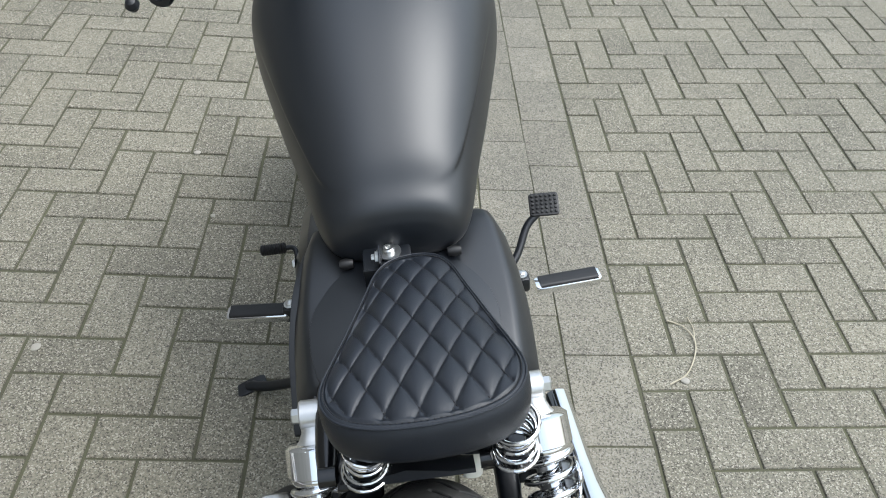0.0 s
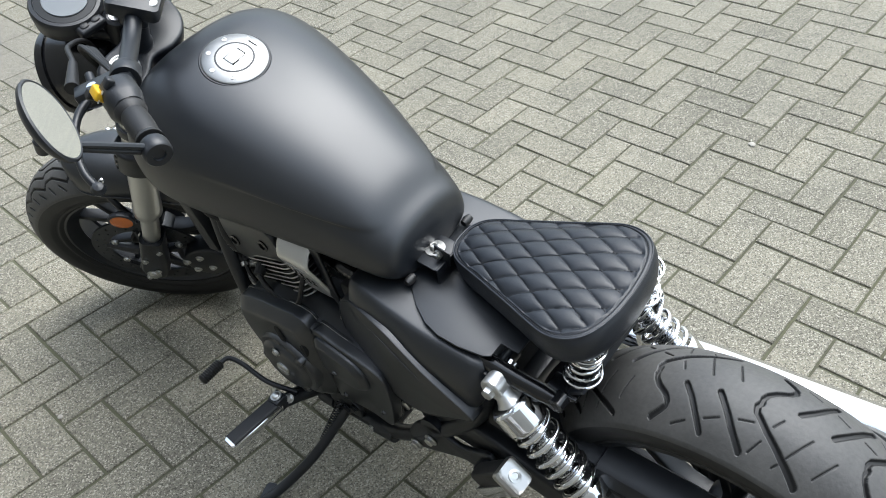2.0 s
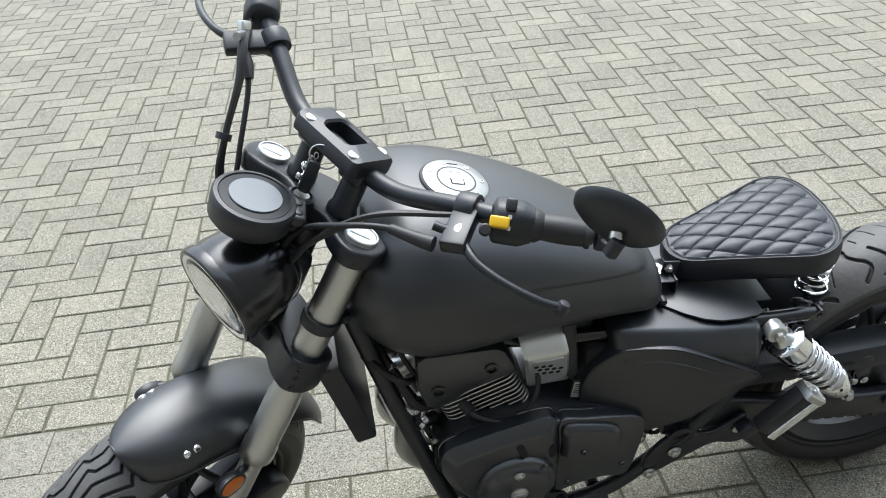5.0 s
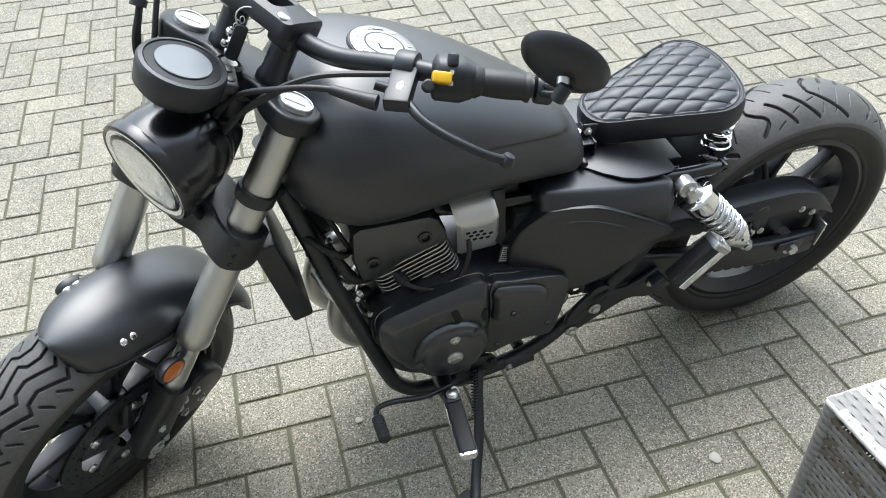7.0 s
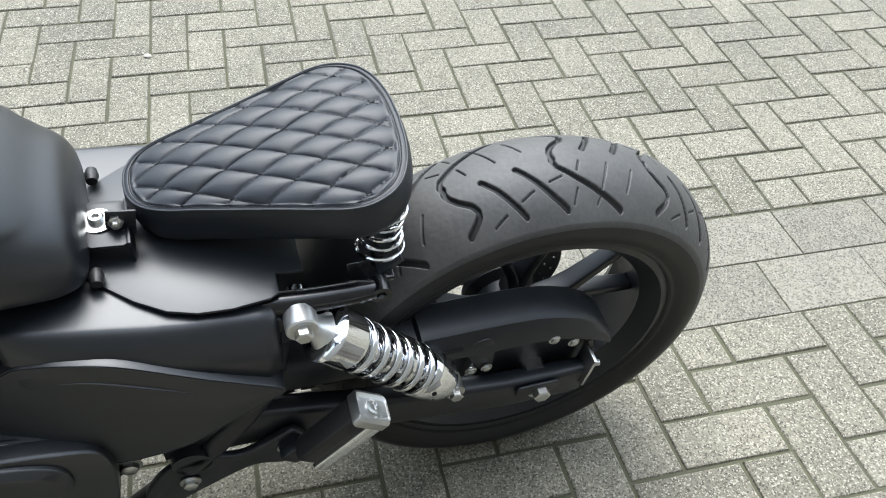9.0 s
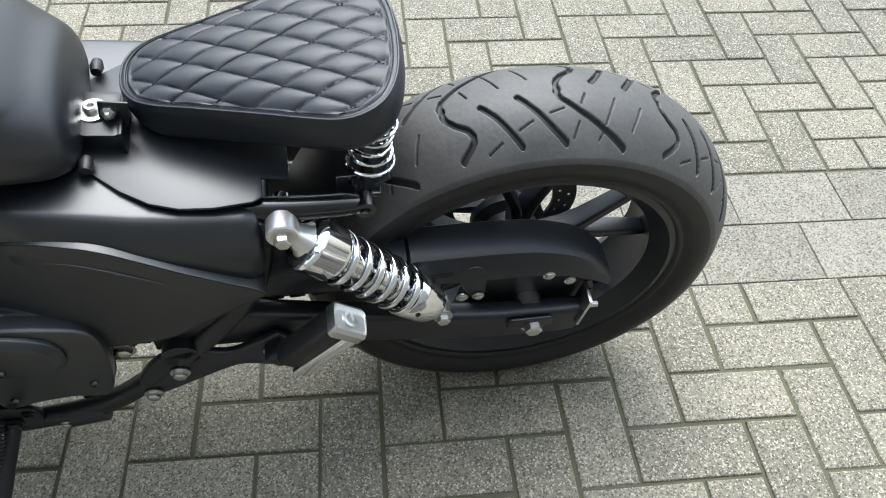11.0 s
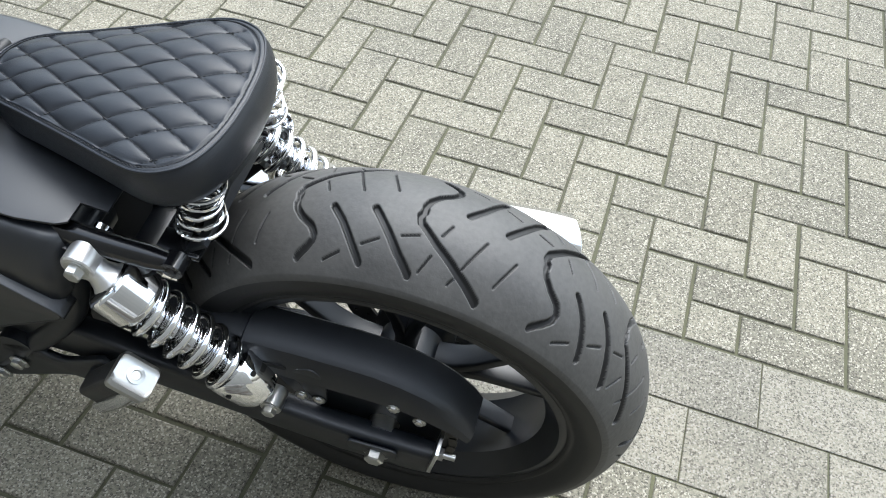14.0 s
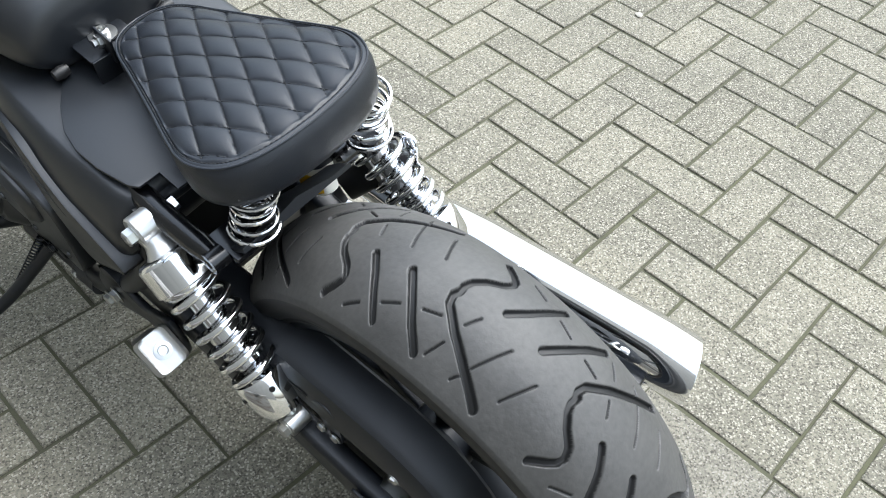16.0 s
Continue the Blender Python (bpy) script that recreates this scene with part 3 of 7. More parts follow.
for s_ in (-1, 1):
    shock = new("shock_absorber")
    shock.parent = bike
    shock["label"] = "chrome rear shock absorber with exposed coil spring"
    T, B = V((-0.114 if s_ < 0 else 0.158, 0.319, 0.557)), V((-0.119 if s_ < 0 else 0.181, 0.130, 0.352))
    ax = (B - T).normalized()
    Ls = (B - T).length
    m_ = frame_of(T, ax)
    out = V((s_, 0, 0))
    bm = bmesh.new()
    lathe(bm, [(0.009, -0.013), (0.0165, -0.013), (0.0185, -0.011), (0.0185, 0.011), (0.0170, 0.0130), (0.0135, 0.0132), (0.0128, 0.010), (0.009, 0.010)], frame_of(T, out), 32)
    rings = []
    for h_, w_, d_ in ((0.008, 0.014, 0.013), (0.020, 0.013, 0.0125), (0.030, 0.017, 0.017), (0.038, 0.024, 0.024)):
        rings.append([m_ @ V((x, y, h_)) for x, y in rounded(2 * w_, 2 * d_, min(w_, d_) * 0.7, 4)])
    loft(bm, rings)
    part("upper_eye", bm, SATIN, shock, "cast aluminium upper eye", angle=28)
    bm = bmesh.new()
    lathe(bm, [(0.010, 0.032), (0.031, 0.034), (0.0355, 0.038), (0.0355, 0.072), (0.032, 0.074), (0.032, 0.078), (0.029, 0.082), (0.010, 0.083)], m_, 36)
    part("spring_cap", bm, CHROME, shock)
    bm = bmesh.new()
    lathe(bm, [(0.016, 0.078), (0.016, 0.13), (0.021, 0.132), (0.021, 0.148), (0.016, 0.15), (0.016, 0.165), (0.0215, 0.167), (0.0215, 0.185), (0.016, 0.187), (0.016, 0.215)], m_, 24)
    part("damper", bm, CHROME, shock)
    bm = helix(m_ @ V((0, 0, 0.081)), m_ @ V((0, 0, 0.206)), 0.0300, 0.0046, 5.8, 10, 22)
    part("coil_spring", bm, CHROME, shock, "polished coil spring")
    bm = bmesh.new()
    lathe(bm, [(0.012, 0.203), (0.032, 0.204), (0.034, 0.207), (0.0335, 0.222), (0.031, 0.245), (0.025, 0.258), (0.012, 0.262), (0.010, 0.262)], m_, 36)
    part("lower_cup", bm, CHROME, shock)
    # dark discs on the cup draw the shade of its adjuster holes
    bm = bmesh.new()
    for k in range(5):
        a = 2 * math.pi * k / 5 + 0.5
        p_ = m_ @ V((0.0332 * math.cos(a), 0.0332 * math.sin(a), 0.220))
        n_ = (m_.to_3x3() @ V((math.cos(a), math.sin(a), 0))).normalized()
        lathe(bm, [(0.0035, 0.0012), (0.0005, 0.0014)], frame_of(p_, n_), 10)
    part_each("adjuster_hole_shade", bm, DARK, shock)
    bm = bmesh.new()
    lathe(bm, [(0.008, -0.013), (0.0135, -0.013), (0.0135, 0.013), (0.008, 0.013)], frame_of(B, out), 24)
    tube(bm, [m_ @ V((0, 0, 0.255)), B], 0.009, 12)
    part("lower_eye", bm, STEEL, shock)
    bm = bmesh.new()
    hexbolt(bm, T + out * 0.012, out, 0.0098, 0.012)
    hexbolt(bm, B + out * 0.013, out, 0.009, 0.010)
    part_each("bolt", bm, STEEL, shock)
    bm = bmesh.new()
    tube(bm, [T - out * 0.014, V((T.x - s_ * 0.042, T.y - 0.002, T.z + 0.004))], 0.011, 14)
    lathe(bm, [(0.014, 0), (0.014, 0.010), (0.0005, 0.011)], frame_of(T - out * 0.027, out), 6)
    part("upper_stud", bm, CHROME, shock)

# ---- frame ----
FR = new("frame")
FR.parent = bike
for s_ in (-1, 1):
    bm = bmesh.new()
    tube(bm, smoothline([(s_ * 0.035, 1.050, 0.74), (s_ * 0.06, 1.018, 0.62), (s_ * 0.105, 0.964, 0.44), (s_ * 0.125, 0.914, 0.275), (s_ * 0.125, 0.890, 0.212), (s_ * 0.125, 0.850, 0.174), (s_ * 0.125, 0.79, 0.166), (s_ * 0.125, 0.68, 0.175), (s_ * 0.125, 0.61, 0.192), (s_ * 0.125, 0.55, 0.232), (s_ * 0.125, 0.45, 0.335), (s_ * 0.115, 0.37, 0.435), (s_ * 0.105, 0.345, 0.53)], 6), 0.0155, 16)
    part("cradle_tube", bm, BLACKMETAL, FR, "satin black frame tube")
    bm = bmesh.new()
    tube(bm, smoothline([(s_ * 0.04, 1.0, 0.66), (s_ * 0.06, 0.80, 0.60), (s_ * 0.075, 0.55, 0.575), (s_ * 0.092, 0.34, 0.566), (s_ * 0.092, 0.232, 0.560)], 5), [0.014] * 20 + [0.011], 14)
    lathe(bm, [(0.006, -0.010), (0.0125, -0.010), (0.0125, 0.010), (0.006, 0.010), (0.004, 0.006), (0.0004, 0.006)], frame_of((s_ * 0.092, 0.226, 0.559), (s_, 0, 0)), 20)
    part("seat_rail", bm, GLOSSBLACK, FR, "gloss black seat rail with an open end")
    bm = bmesh.new()
    plate(bm, [(0.58, 0.36), (0.50, 0.36), (0.575, 0.285), (0.60, 0.285)], 0.004, side_pose(s_ * 0.112), 0.001)
    part("gusset", bm, BLACKMETAL, FR)
bm = bmesh.new()
for b_, c_ in ((0.345, 0.55), (0.62, 0.19)):
    tube(bm, [(-0.11, b_, c_), (0.11, b_, c_)], 0.013, 12)
tube(bm, [(0, 1.05, 0.72), (0, 0.55, 0.58)], 0.022, 14)
part_each("cross_member", bm, BLACKMETAL, FR)
bm = bmesh.new()
tube(bm, [STEER_TOP + sz * -0.03, STEER_TOP + sz * -0.22], 0.030, 20)
part("steering_head", bm, BLACKMETAL, FR)

# ---- fuel tank ----
TK = [(0.514, 0.044, 0.664, 0.632), (0.517, 0.070, 0.680, 0.616), (0.525, 0.084, 0.699, 0.607), (0.545, 0.095, 0.716, 0.604), (0.575, 0.105, 0.744, 0.608), (0.63, 0.119, 0.778, 0.618), (0.69, 0.136, 0.812, 0.628),
      (0.75, 0.151, 0.842, 0.636), (0.81, 0.165, 0.867, 0.640), (0.865, 0.176, 0.886, 0.642), (0.908, 0.181, 0.896, 0.645), (0.948, 0.180, 0.897, 0.652), (0.982, 0.170, 0.885, 0.668), (1.012, 0.148, 0.862, 0.690), (1.034, 0.118, 0.830, 0.715), (1.046, 0.080, 0.795, 0.742), (1.051, 0.035, 0.772, 0.760)]
TANK_X = 0.014  # its middle


def ease(t):
    t = min(1, max(0, t))
    return t * t * (3 - 2 * t)


def scoop(b, z):
    """How far the flank falls back below the pressed crease line."""
    zc = 0.700 + 0.098 * ease((b - 0.44) / 0.44)
    depth = 0.0048 * ease((b - 0.525) / 0.06) * (1 - ease((b - 0.66) / 0.20))
    d = zc - z
    return depth * ease(d / 0.005) * (1 - ease((d - 0.005) / 0.075))


bm = bmesh.new()
rings = []
sm = smoothline([(r[0], r[1], r[2]) for r in TK], 6)
sm2 = smoothline([(r[0], r[3], 0) for r in TK], 6)
for q, q2 in zip(sm, sm2):
    b_, w_, zt, zb = q.x, q.y * 1.07, q.z + 0.012 * math.sin(math.pi * min(1, max(0, (q.x - 0.5) / 0.58))), q2.y
    zm = zb + (zt - zb) * 0.40
    o = []
    for k in range(240):
        a = 2 * math.pi * k / 240
        ca, sa = math.cos(a), math.sin(a)
        if sa >= 0:
            x = w_ * math.copysign(abs(ca) ** (2 / 2.5), ca)
            z = zm + (zt - zm) * abs(sa) ** (2 / 2.5)
        else:
            x = w_ * math.copysign(abs(ca) ** (2 / 2.6), ca)
            z = zm - (zm - zb) * abs(sa) ** (2 / 2.5)
            x *= 1 - 0.10 * abs(sa) ** 2
        o.append(V((x - math.copysign(scoop(b_, z), x) + TANK_X, b_, z)))
    rings.append(o)
loft(bm, rings)
tank = part("fuel_tank", bm, TANKPAINT, bike, "satin black teardrop fuel tank", angle=60)
# filler cap: a ring with screws round a hinged lock cover
CAP = frame_of((0.002, 0.852, 0.8905), (-0.05, -0.31, 0.95), (0, 1, 0)) @ Matrix.Scale(0.91, 4)
bm = bmesh.new()
lathe(bm, [(0.0625, -0.008), (0.0615, 0.0012), (0.0605, 0.0022), (0.0580, 0.0022), (0.0575, -0.002)], CAP, 64)
part("cap_gasket", bm, PLASTIC, tank)
bm = bmesh.new()
lathe(bm, [(0.057, -0.004), (0.0575, 0.0035), (0.055, 0.0055), (0.034, 0.0065), (0.0335, 0.0052), (0.032, 0.0052), (0.0315, 0.0068), (0.0005, 0.0078)], CAP, 64)
cap = part("filler_cap", bm, CAPALU, tank, "round silver filler cap")
bm = bmesh.new()
for k in range(7):
    a = 2 * math.pi * (k + 0.3) / 7
    m_ = CAP @ Matrix.Translation((0.046 * math.cos(a), 0.046 * math.sin(a), 0.0058))
    lathe(bm, [(0.0042, 0.0), (0.0042, 0.0012), (0.0028, 0.0014), (0.0026, 0.0003), (0.0004, 0.0003)], m_, 12)
part_each("cap_screw", bm, STEEL, cap)
bm = bmesh.new()
plate(bm, rounded(0.030, 0.020, 0.003), 0.0022, CAP @ Matrix.Translation((0, 0, 0.0072)), 0.0006)
part("lock_flap", bm, SATIN, cap)
# a black ring and dark bars put the shade of the cap's grooves into colour
bm = bmesh.new()
lathe(bm, [(0.0345, 0.0052), (0.0345, 0.0069), (0.0315, 0.0070), (0.0315, 0.0052)], CAP, 48, closed=True)
part("cap_seam_shade", bm, PLASTIC, cap)
bm = bmesh.new()
box(bm, (0.0025, 0.018, 0.0012), CAP @ Matrix.Translation((0.0165, 0, 0.0076)), 0)
box(bm, (0.014, 0.002, 0.0012), CAP @ Matrix.Translation((-0.008, 0.0108, 0.0076)), 0)
box(bm, (0.014, 0.002, 0.0012), CAP @ Matrix.Translation((-0.008, -0.0108, 0.0076)), 0)
box(bm, (0.002, 0.022, 0.0012), CAP @ Matrix.Translation((0.043, 0.0, 0.0060)), 0)
part_each("cap_slot_shade", bm, DARK, cap, near=0.002)
# ---- under-seat plate, side shoulders and side covers ----
bm = bmesh.new()
half = [(0.050, 0.536), (0.072, 0.512), (0.098, 0.480), (0.115, 0.450), (0.122, 0.420), (0.121, 0.385), (0.113, 0.345), (0.106, 0.335), (0.080, 0.335), (0.080, 0.305), (0.045, 0.305)]
outl = half + [(-x, y) for x, y in reversed(half)]
plate(bm, outl, 0.004, Matrix.Translation((0.012, 0.53, 0.612)) @ pose(0, 0, 0, 7.5, 0, 0) @ Matrix.Translation((0, -0.53, 0)), 0.001)
part("seat_plate", bm, TANKPAINT, bike, "matt black steel plate under the seat")
for s_ in (-1, 1):
    bm = bmesh.new()
    rings = []
    # stations from the rear: place, corner, foot, top, lower edge
    rows_ = [(0.340, 0.098, 0.112, 0.560, 0.520), (0.342, 0.112, 0.128, 0.571, 0.505), (0.348, 0.119, 0.139, 0.577, 0.496), (0.362, 0.123, 0.1445, 0.581, 0.490), (0.43, 0.127, 0.1475, 0.594, 0.49), (0.47, 0.127, 0.1475, 0.601, 0.49),
             (0.53, 0.123, 0.143, 0.611, 0.50), (0.575, 0.118, 0.137, 0.616, 0.51), (0.600, 0.113, 0.130, 0.616, 0.52), (0.610, 0.106, 0.121, 0.611, 0.525), (0.614, 0.092, 0.104, 0.600, 0.53)]
    for b_, k_, w_, zt, zl in rows_:
        sec = smoothline([(0.03, zt + 0.002, 0), (k_ * 0.6, zt + 0.001, 0), (k_ * 0.88, zt - 0.001, 0), (k_ * 0.96, zt - 0.003, 0), (k_ + 0.002, zt - 0.009, 0), (k_ + (w_ - k_) * 0.5, zt - 0.022, 0), (k_ + (w_ - k_) * 0.9, zt - 0.042, 0), (w_, zt - 0.058, 0), (w_, (zt + zl) / 2 - 0.03, 0), (w_ * 0.98, zl, 0), (w_ * 0.8, zl - 0.004, 0), (0.03, zl, 0)], 4)
        rings.append([V((s_ * q.x + 0.006 + (0.026 * min(1, q.x / 0.1) if s_ > 0 else 0), b_, q.y)) for q in sec])
    loft(bm, rings)
    part("shoulder_panel", bm, TANKPAINT, bike, "satin black body panel with a soft shoulder", angle=50)
    bm = bmesh.new()
    outline = spline2([(0.640, 0.549), (0.607, 0.580), (0.583, 0.586), (0.552, 0.587), (0.505, 0.580), (0.447, 0.552), (0.385, 0.513), (0.346, 0.484), (0.371, 0.463), (0.424, 0.429), (0.472, 0.395), (0.545, 0.368), (0.600, 0.373), (0.641, 0.399), (0.661, 0.438), (0.664, 0.479), (0.656, 0.519)], 5)
    cx_, cy_ = 0.53, 0.48
    rings = []
    for f_, x_ in ((1.0, 0.120), (1.0, 0.1475), (0.996, 0.1490), (0.988, 0.1490), (0.982, 0.1478), (0.976, 0.1478), (0.972, 0.1490), (0.9, 0.1505), (0.6, 0.1530), (0.3, 0.1545), (0.05, 0.155)):
        row = []
        for x, y in outline:
            b_ = cx_ + (x - cx_) * f_
            row.append(V(((0.026 if s_ > 0 else 0) + s_ * (x_ + 0.001 - 0.042 * min(1, max(0, (b_ - 0.42) / 0.24)) ** 1.4), b_, cy_ + (y - cy_) * f_)))
        rings.append(row)
    loft(bm, rings)
    cover = part("side_cover", bm, TANKPAINT, bike, "matt black teardrop side cover", angle=28)
    bm = bmesh.new()
    o_ = 0.026 if s_ > 0 else 0
    pts = smoothline([(s_ * 0.1275 + o_, 0.585, 0.555), (s_ * 0.1375 + o_, 0.535, 0.556), (s_ * 0.1470 + o_, 0.480, 0.538), (s_ * 0.1513 + o_, 0.436, 0.514)], 6)
    tube(bm, pts, [0.0004 + 0.0017 * math.sin(math.pi * (i + 0.5) / len(pts)) for i in range(len(pts))], 8)
    part("cover_crease", bm, TANKPAINT, cover)
# battery box and electrics behind the covers
bm = bmesh.new()
box(bm, (0.19, 0.27, 0.20), Matrix.Translation((0, 0.52, 0.47)), 0.01)
part("battery_box", bm, DARK, bike, "black battery box behind the covers")
bm = bmesh.new()
rings = []
for t in np.linspace(0, 1, 10):
    a = radians(12 + 42 * t)
    c_, s2 = 0.335 * math.cos(a), 0.335 * math.sin(a)
    rings.append([V((x, c_, 0.312 + s2 + (0.012 if abs(x) < 0.05 else 0.0))) for x in (-0.075, -0.05, 0, 0.05, 0.075)] + [V((x, c_ * 0.985, 0.312 + s2 * 0.985)) for x in (0.075, 0.05, 0, -0.05, -0.075)])
loft(bm, rings)
part("inner_mudguard", bm, PLASTIC, bike, "short black inner mudguard under the seat")

# ---- seat ----
SEAT = Matrix.Translation((0.032, 0.320, 0.638)) @ pose(0, 0, 0, -7.5, -2.0, 0)
seat_half = [(0.0, 0.152), (0.022, 0.149), (0.042, 0.137), (0.056, 0.115), (0.068, 0.080), (0.082, 0.040), (0.098, -0.005), (0.113, -0.045), (0.123, -0.078), (0.121, -0.104), (0.107, -0.127), (0.082, -0.142), (0.045, -0.151), (0.0, -0.154)]
seat_half = [(x * 0.905, y) for x, y in seat_half]
outline = [(q.x, q.y) for q in smoothline([(*p, 0) for p in seat_half], 6)]
outline += [(-x, y) for x, y in reversed(outline[1:-1])]
n_out = len(outline)
fine = [(q.x, q.y) for q in smoothline([(*p, 0) for p in seat_half], 22)]
fine += [(-x, y) for x, y in reversed(fine[1:-1])]


QX, QY = 0.036, 0.068  # a diamond's width and length


def quilt(x, y):
    """The height of the stitched diamonds."""
    u, v = x / QX + y / QY, x / QX - y / QY + 0.25
    return (abs(math.sin(math.pi * u)) * abs(math.sin(math.pi * v))) ** 0.36


seat = new("saddle")
seat.parent = bike
seat["label"] = "black leather solo seat with diamond stitching on coil springs"
bm = bmesh.new()
rings = []
for f_, h_ in ((0.86, -0.012), (0.93, -0.015), (0.968, -0.011), (0.992, -0.002), (1.006, 0.014), (1.004, 0.028), (0.990, 0.036), (0.972, 0.0405)):
    rings.append([SEAT @ V((x * f_, y * f_, h_)) for x, y in outline])
loft(bm, rings, caps=False)
part("seat_skirt", bm, LEATHER, seat, "plain black leather side band", angle=80)
bm = bmesh.new()
inner = []
levels = np.linspace(1, 0, 110)
for f_ in levels[:-1]:
    row = []
    for x, y in fine:
        px, py = x * 0.972 * f_, y * 0.972 * f_
        edge = (1 - f_) * 0.10
        blend = min(1, max(0, (edge - 0.0045) / 0.0035))
        dome = 0.0405 + 0.010 * (1 - f_ ** 4) + 0.004 * (1 - f_ ** 2)
        q_ = quilt(px, py)
        row.append(SEAT @ V((px, py, dome - 0.0055 + (0.0055 * ((1 - blend) + blend * q_)) - (0.002 if 0.0030 < edge < 0.0048 else 0))))
    inner.append(row)
rs = [ring(bm, r) for r in inner]
for a, b in zip(rs, rs[1:]):
    bridge(bm, a, b)
bm.faces.new(rs[-1])
part("seat_cushion", bm, LEATHER, seat, "quilted black leather cushion", angle=80)
bm = bmesh.new()
tube(bm, [SEAT @ V((x * 0.978, y * 0.978, 0.0405)) for x, y in outline] + [SEAT @ V((outline[0][0] * 0.978, outline[0][1] * 0.978, 0.0405))], 0.0014, 8)
part("piping", bm, LEATHER, seat)
# stitches along the quilting and round the border
bm = bmesh.new()


def inside(x, y, f=0.90):
    c = False
    for i in range(n_out):
        (x1, y1), (x2, y2) = outline[i - 1], outline[i]
        x1, y1, x2, y2 = x1 * f, y1 * f, x2 * f, y2 * f
        if (y1 > y) != (y2 > y) and x < (x2 - x1) * (y - y1) / (y2 - y1) + x1:
            c = not c
    return c


polar = sorted((math.atan2(y, x), math.hypot(x, y)) for x, y in fine)
polar_a, polar_r = [a for a, r in polar], [r for a, r in polar]


def reach(a):
    """How far the seat reaches from its middle in one direction."""
    return float(np.interp(a, polar_a, polar_r))


def stitch(x, y, dx, dy, z):
    p, q = SEAT @ V((x - dx, y - dy, z)), SEAT @ V((x + dx, y + dy, z))
    tube(bm, [p, p.lerp(q, 0.5) + V((0, 0, 0.0004)), q], [0.0004, 0.00075, 0.0004], 5)


for fam in (1, -1):
    dn = V((1 / QX, fam / QY, 0))
    off = 0 if fam > 0 else 0.25
    d = V((-dn.y, dn.x, 0)).normalized()
    for k in range(-14, 15):
        p0 = dn * ((k - off) / dn.length_squared)
        for j in range(-60, 61):
            q = p0 + d * (j * 0.0052)
            if abs(q.x) < 0.13 and abs(q.y) < 0.16 and inside(q.x, q.y):
                r_ = math.hypot(q.x, q.y) / (0.972 * reach(math.atan2(q.y, q.x)))
                if r_ > 0.945:
                    continue
                stitch(q.x, q.y, d.x * 0.0017, d.y * 0.0017, 0.0405 + 0.010 * (1 - r_ ** 4) + 0.004 * (1 - r_ ** 2) - 0.0043)
for i in range(0, n_out):
    (x1, y1), (x2, y2) = outline[i], outline[(i + 1) % n_out]
    L_ = math.hypot(x2 - x1, y2 - y1)
    for j in range(max(1, round(L_ / 0.005))):
        t = (j + 0.5) / max(1, round(L_ / 0.005))
        x, y = x1 + (x2 - x1) * t, y1 + (y2 - y1) * t
        stitch(x * 0.94, y * 0.94, (x2 - x1) / L_ * 0.0017, (y2 - y1) / L_ * 0.0017, 0.0415)
st = part("stitching", bm, THREAD, seat, "rows of dark stitches")
st["kind"] = "stuff"
bm = bmesh.new()
plate(bm, [(x * 0.9, y * 0.9) for x, y in [(x * 0.95, y * 0.95) for x, y in outline]], 0.006, SEAT @ Matrix.Translation((0, 0, -0.009)), 0.002)
part("seat_pan", bm, BLACKMETAL, seat)
for s_ in (-1, 1):
    bm = helix((-0.046 if s_ < 0 else 0.122, 0.214, 0.572), SEAT @ V((-0.070 if s_ < 0 else 0.090, -0.112, -0.012)), lambda t: 0.026 - 0.010 * math.sin(math.pi * t) * 0.6 + (0.002 if t < 0.5 else 0), 0.0026, 5.2, 8, 22)
    part("seat_spring", bm, CHROME, seat, "chrome barrel seat spring")
    bm = bmesh.new()
    tube(bm, [(-0.046 if s_ < 0 else 0.122, 0.214, 0.555), (-0.046 if s_ < 0 else 0.122, 0.214, 0.571)], 0.012, 12)
    box(bm, (0.03, 0.05, 0.008), Matrix.Translation((-0.066 if s_ < 0 else 0.122, 0.230, 0.558)), 0.002)
    part_each("spring_mount", bm, GLOSSBLACK, seat)
# front pivot bracket with two bolts
bm = bmesh.new()
plate(bm, rounded(0.064, 0.040, 0.006), 0.003, Matrix.Translation((-0.002, 0.496, 0.636)) @ pose(0, 0, 0, 7, 0, 0), 0.001)
box(bm, (0.064, 0.004, 0.034), Matrix.Translation((-0.002, 0.475, 0.622)), 0.001)
box(bm, (0.003, 0.030, 0.034), Matrix.Translation((-0.010, 0.480, 0.646)) @ pose(0, 0, 0, 10, 0, 0), 0.001)
part("seat_bracket", bm, BLACKMETAL, seat)
bm = bmesh.new()
lathe(bm, [(0.0165, 0.0), (0.0165, 0.002), (0.008, 0.0024), (0.0005, 0.0024)], Matrix.Translation((0.001, 0.504, 0.6402)), 24)
lathe(bm, [(0.0085, 0.002), (0.0085, 0.007), (0.0065, 0.009), (0.004, 0.0088), (0.0038, 0.005), (0.0005, 0.005)], Matrix.Translation((0.001, 0.504, 0.6402)), 16)
lathe(bm, [(0.008, 0.0), (0.008, 0.005), (0.0045, 0.006), (0.0045, 0.010), (0.0005, 0.0105)], frame_of((-0.0115, 0.484, 0.651), (-1, 0, 0.1)), 6)
part_each("bracket_bolt", bm, STEEL, seat, "bright washer and bolts")
for x_, c_ in ((-0.058, 0.622), (0.088, 0.622)):
    bm = bmesh.new()
    lathe(bm, [(0.0005, -0.010), (0.006, -0.009), (0.008, 0), (0.006, 0.009), (0.0005, 0.010)], frame_of((x_, 0.511, c_), (1, 0, 0)), 16)
    part("tank_buffer", bm, SOFTRUB, bike, "black rubber tank buffer")
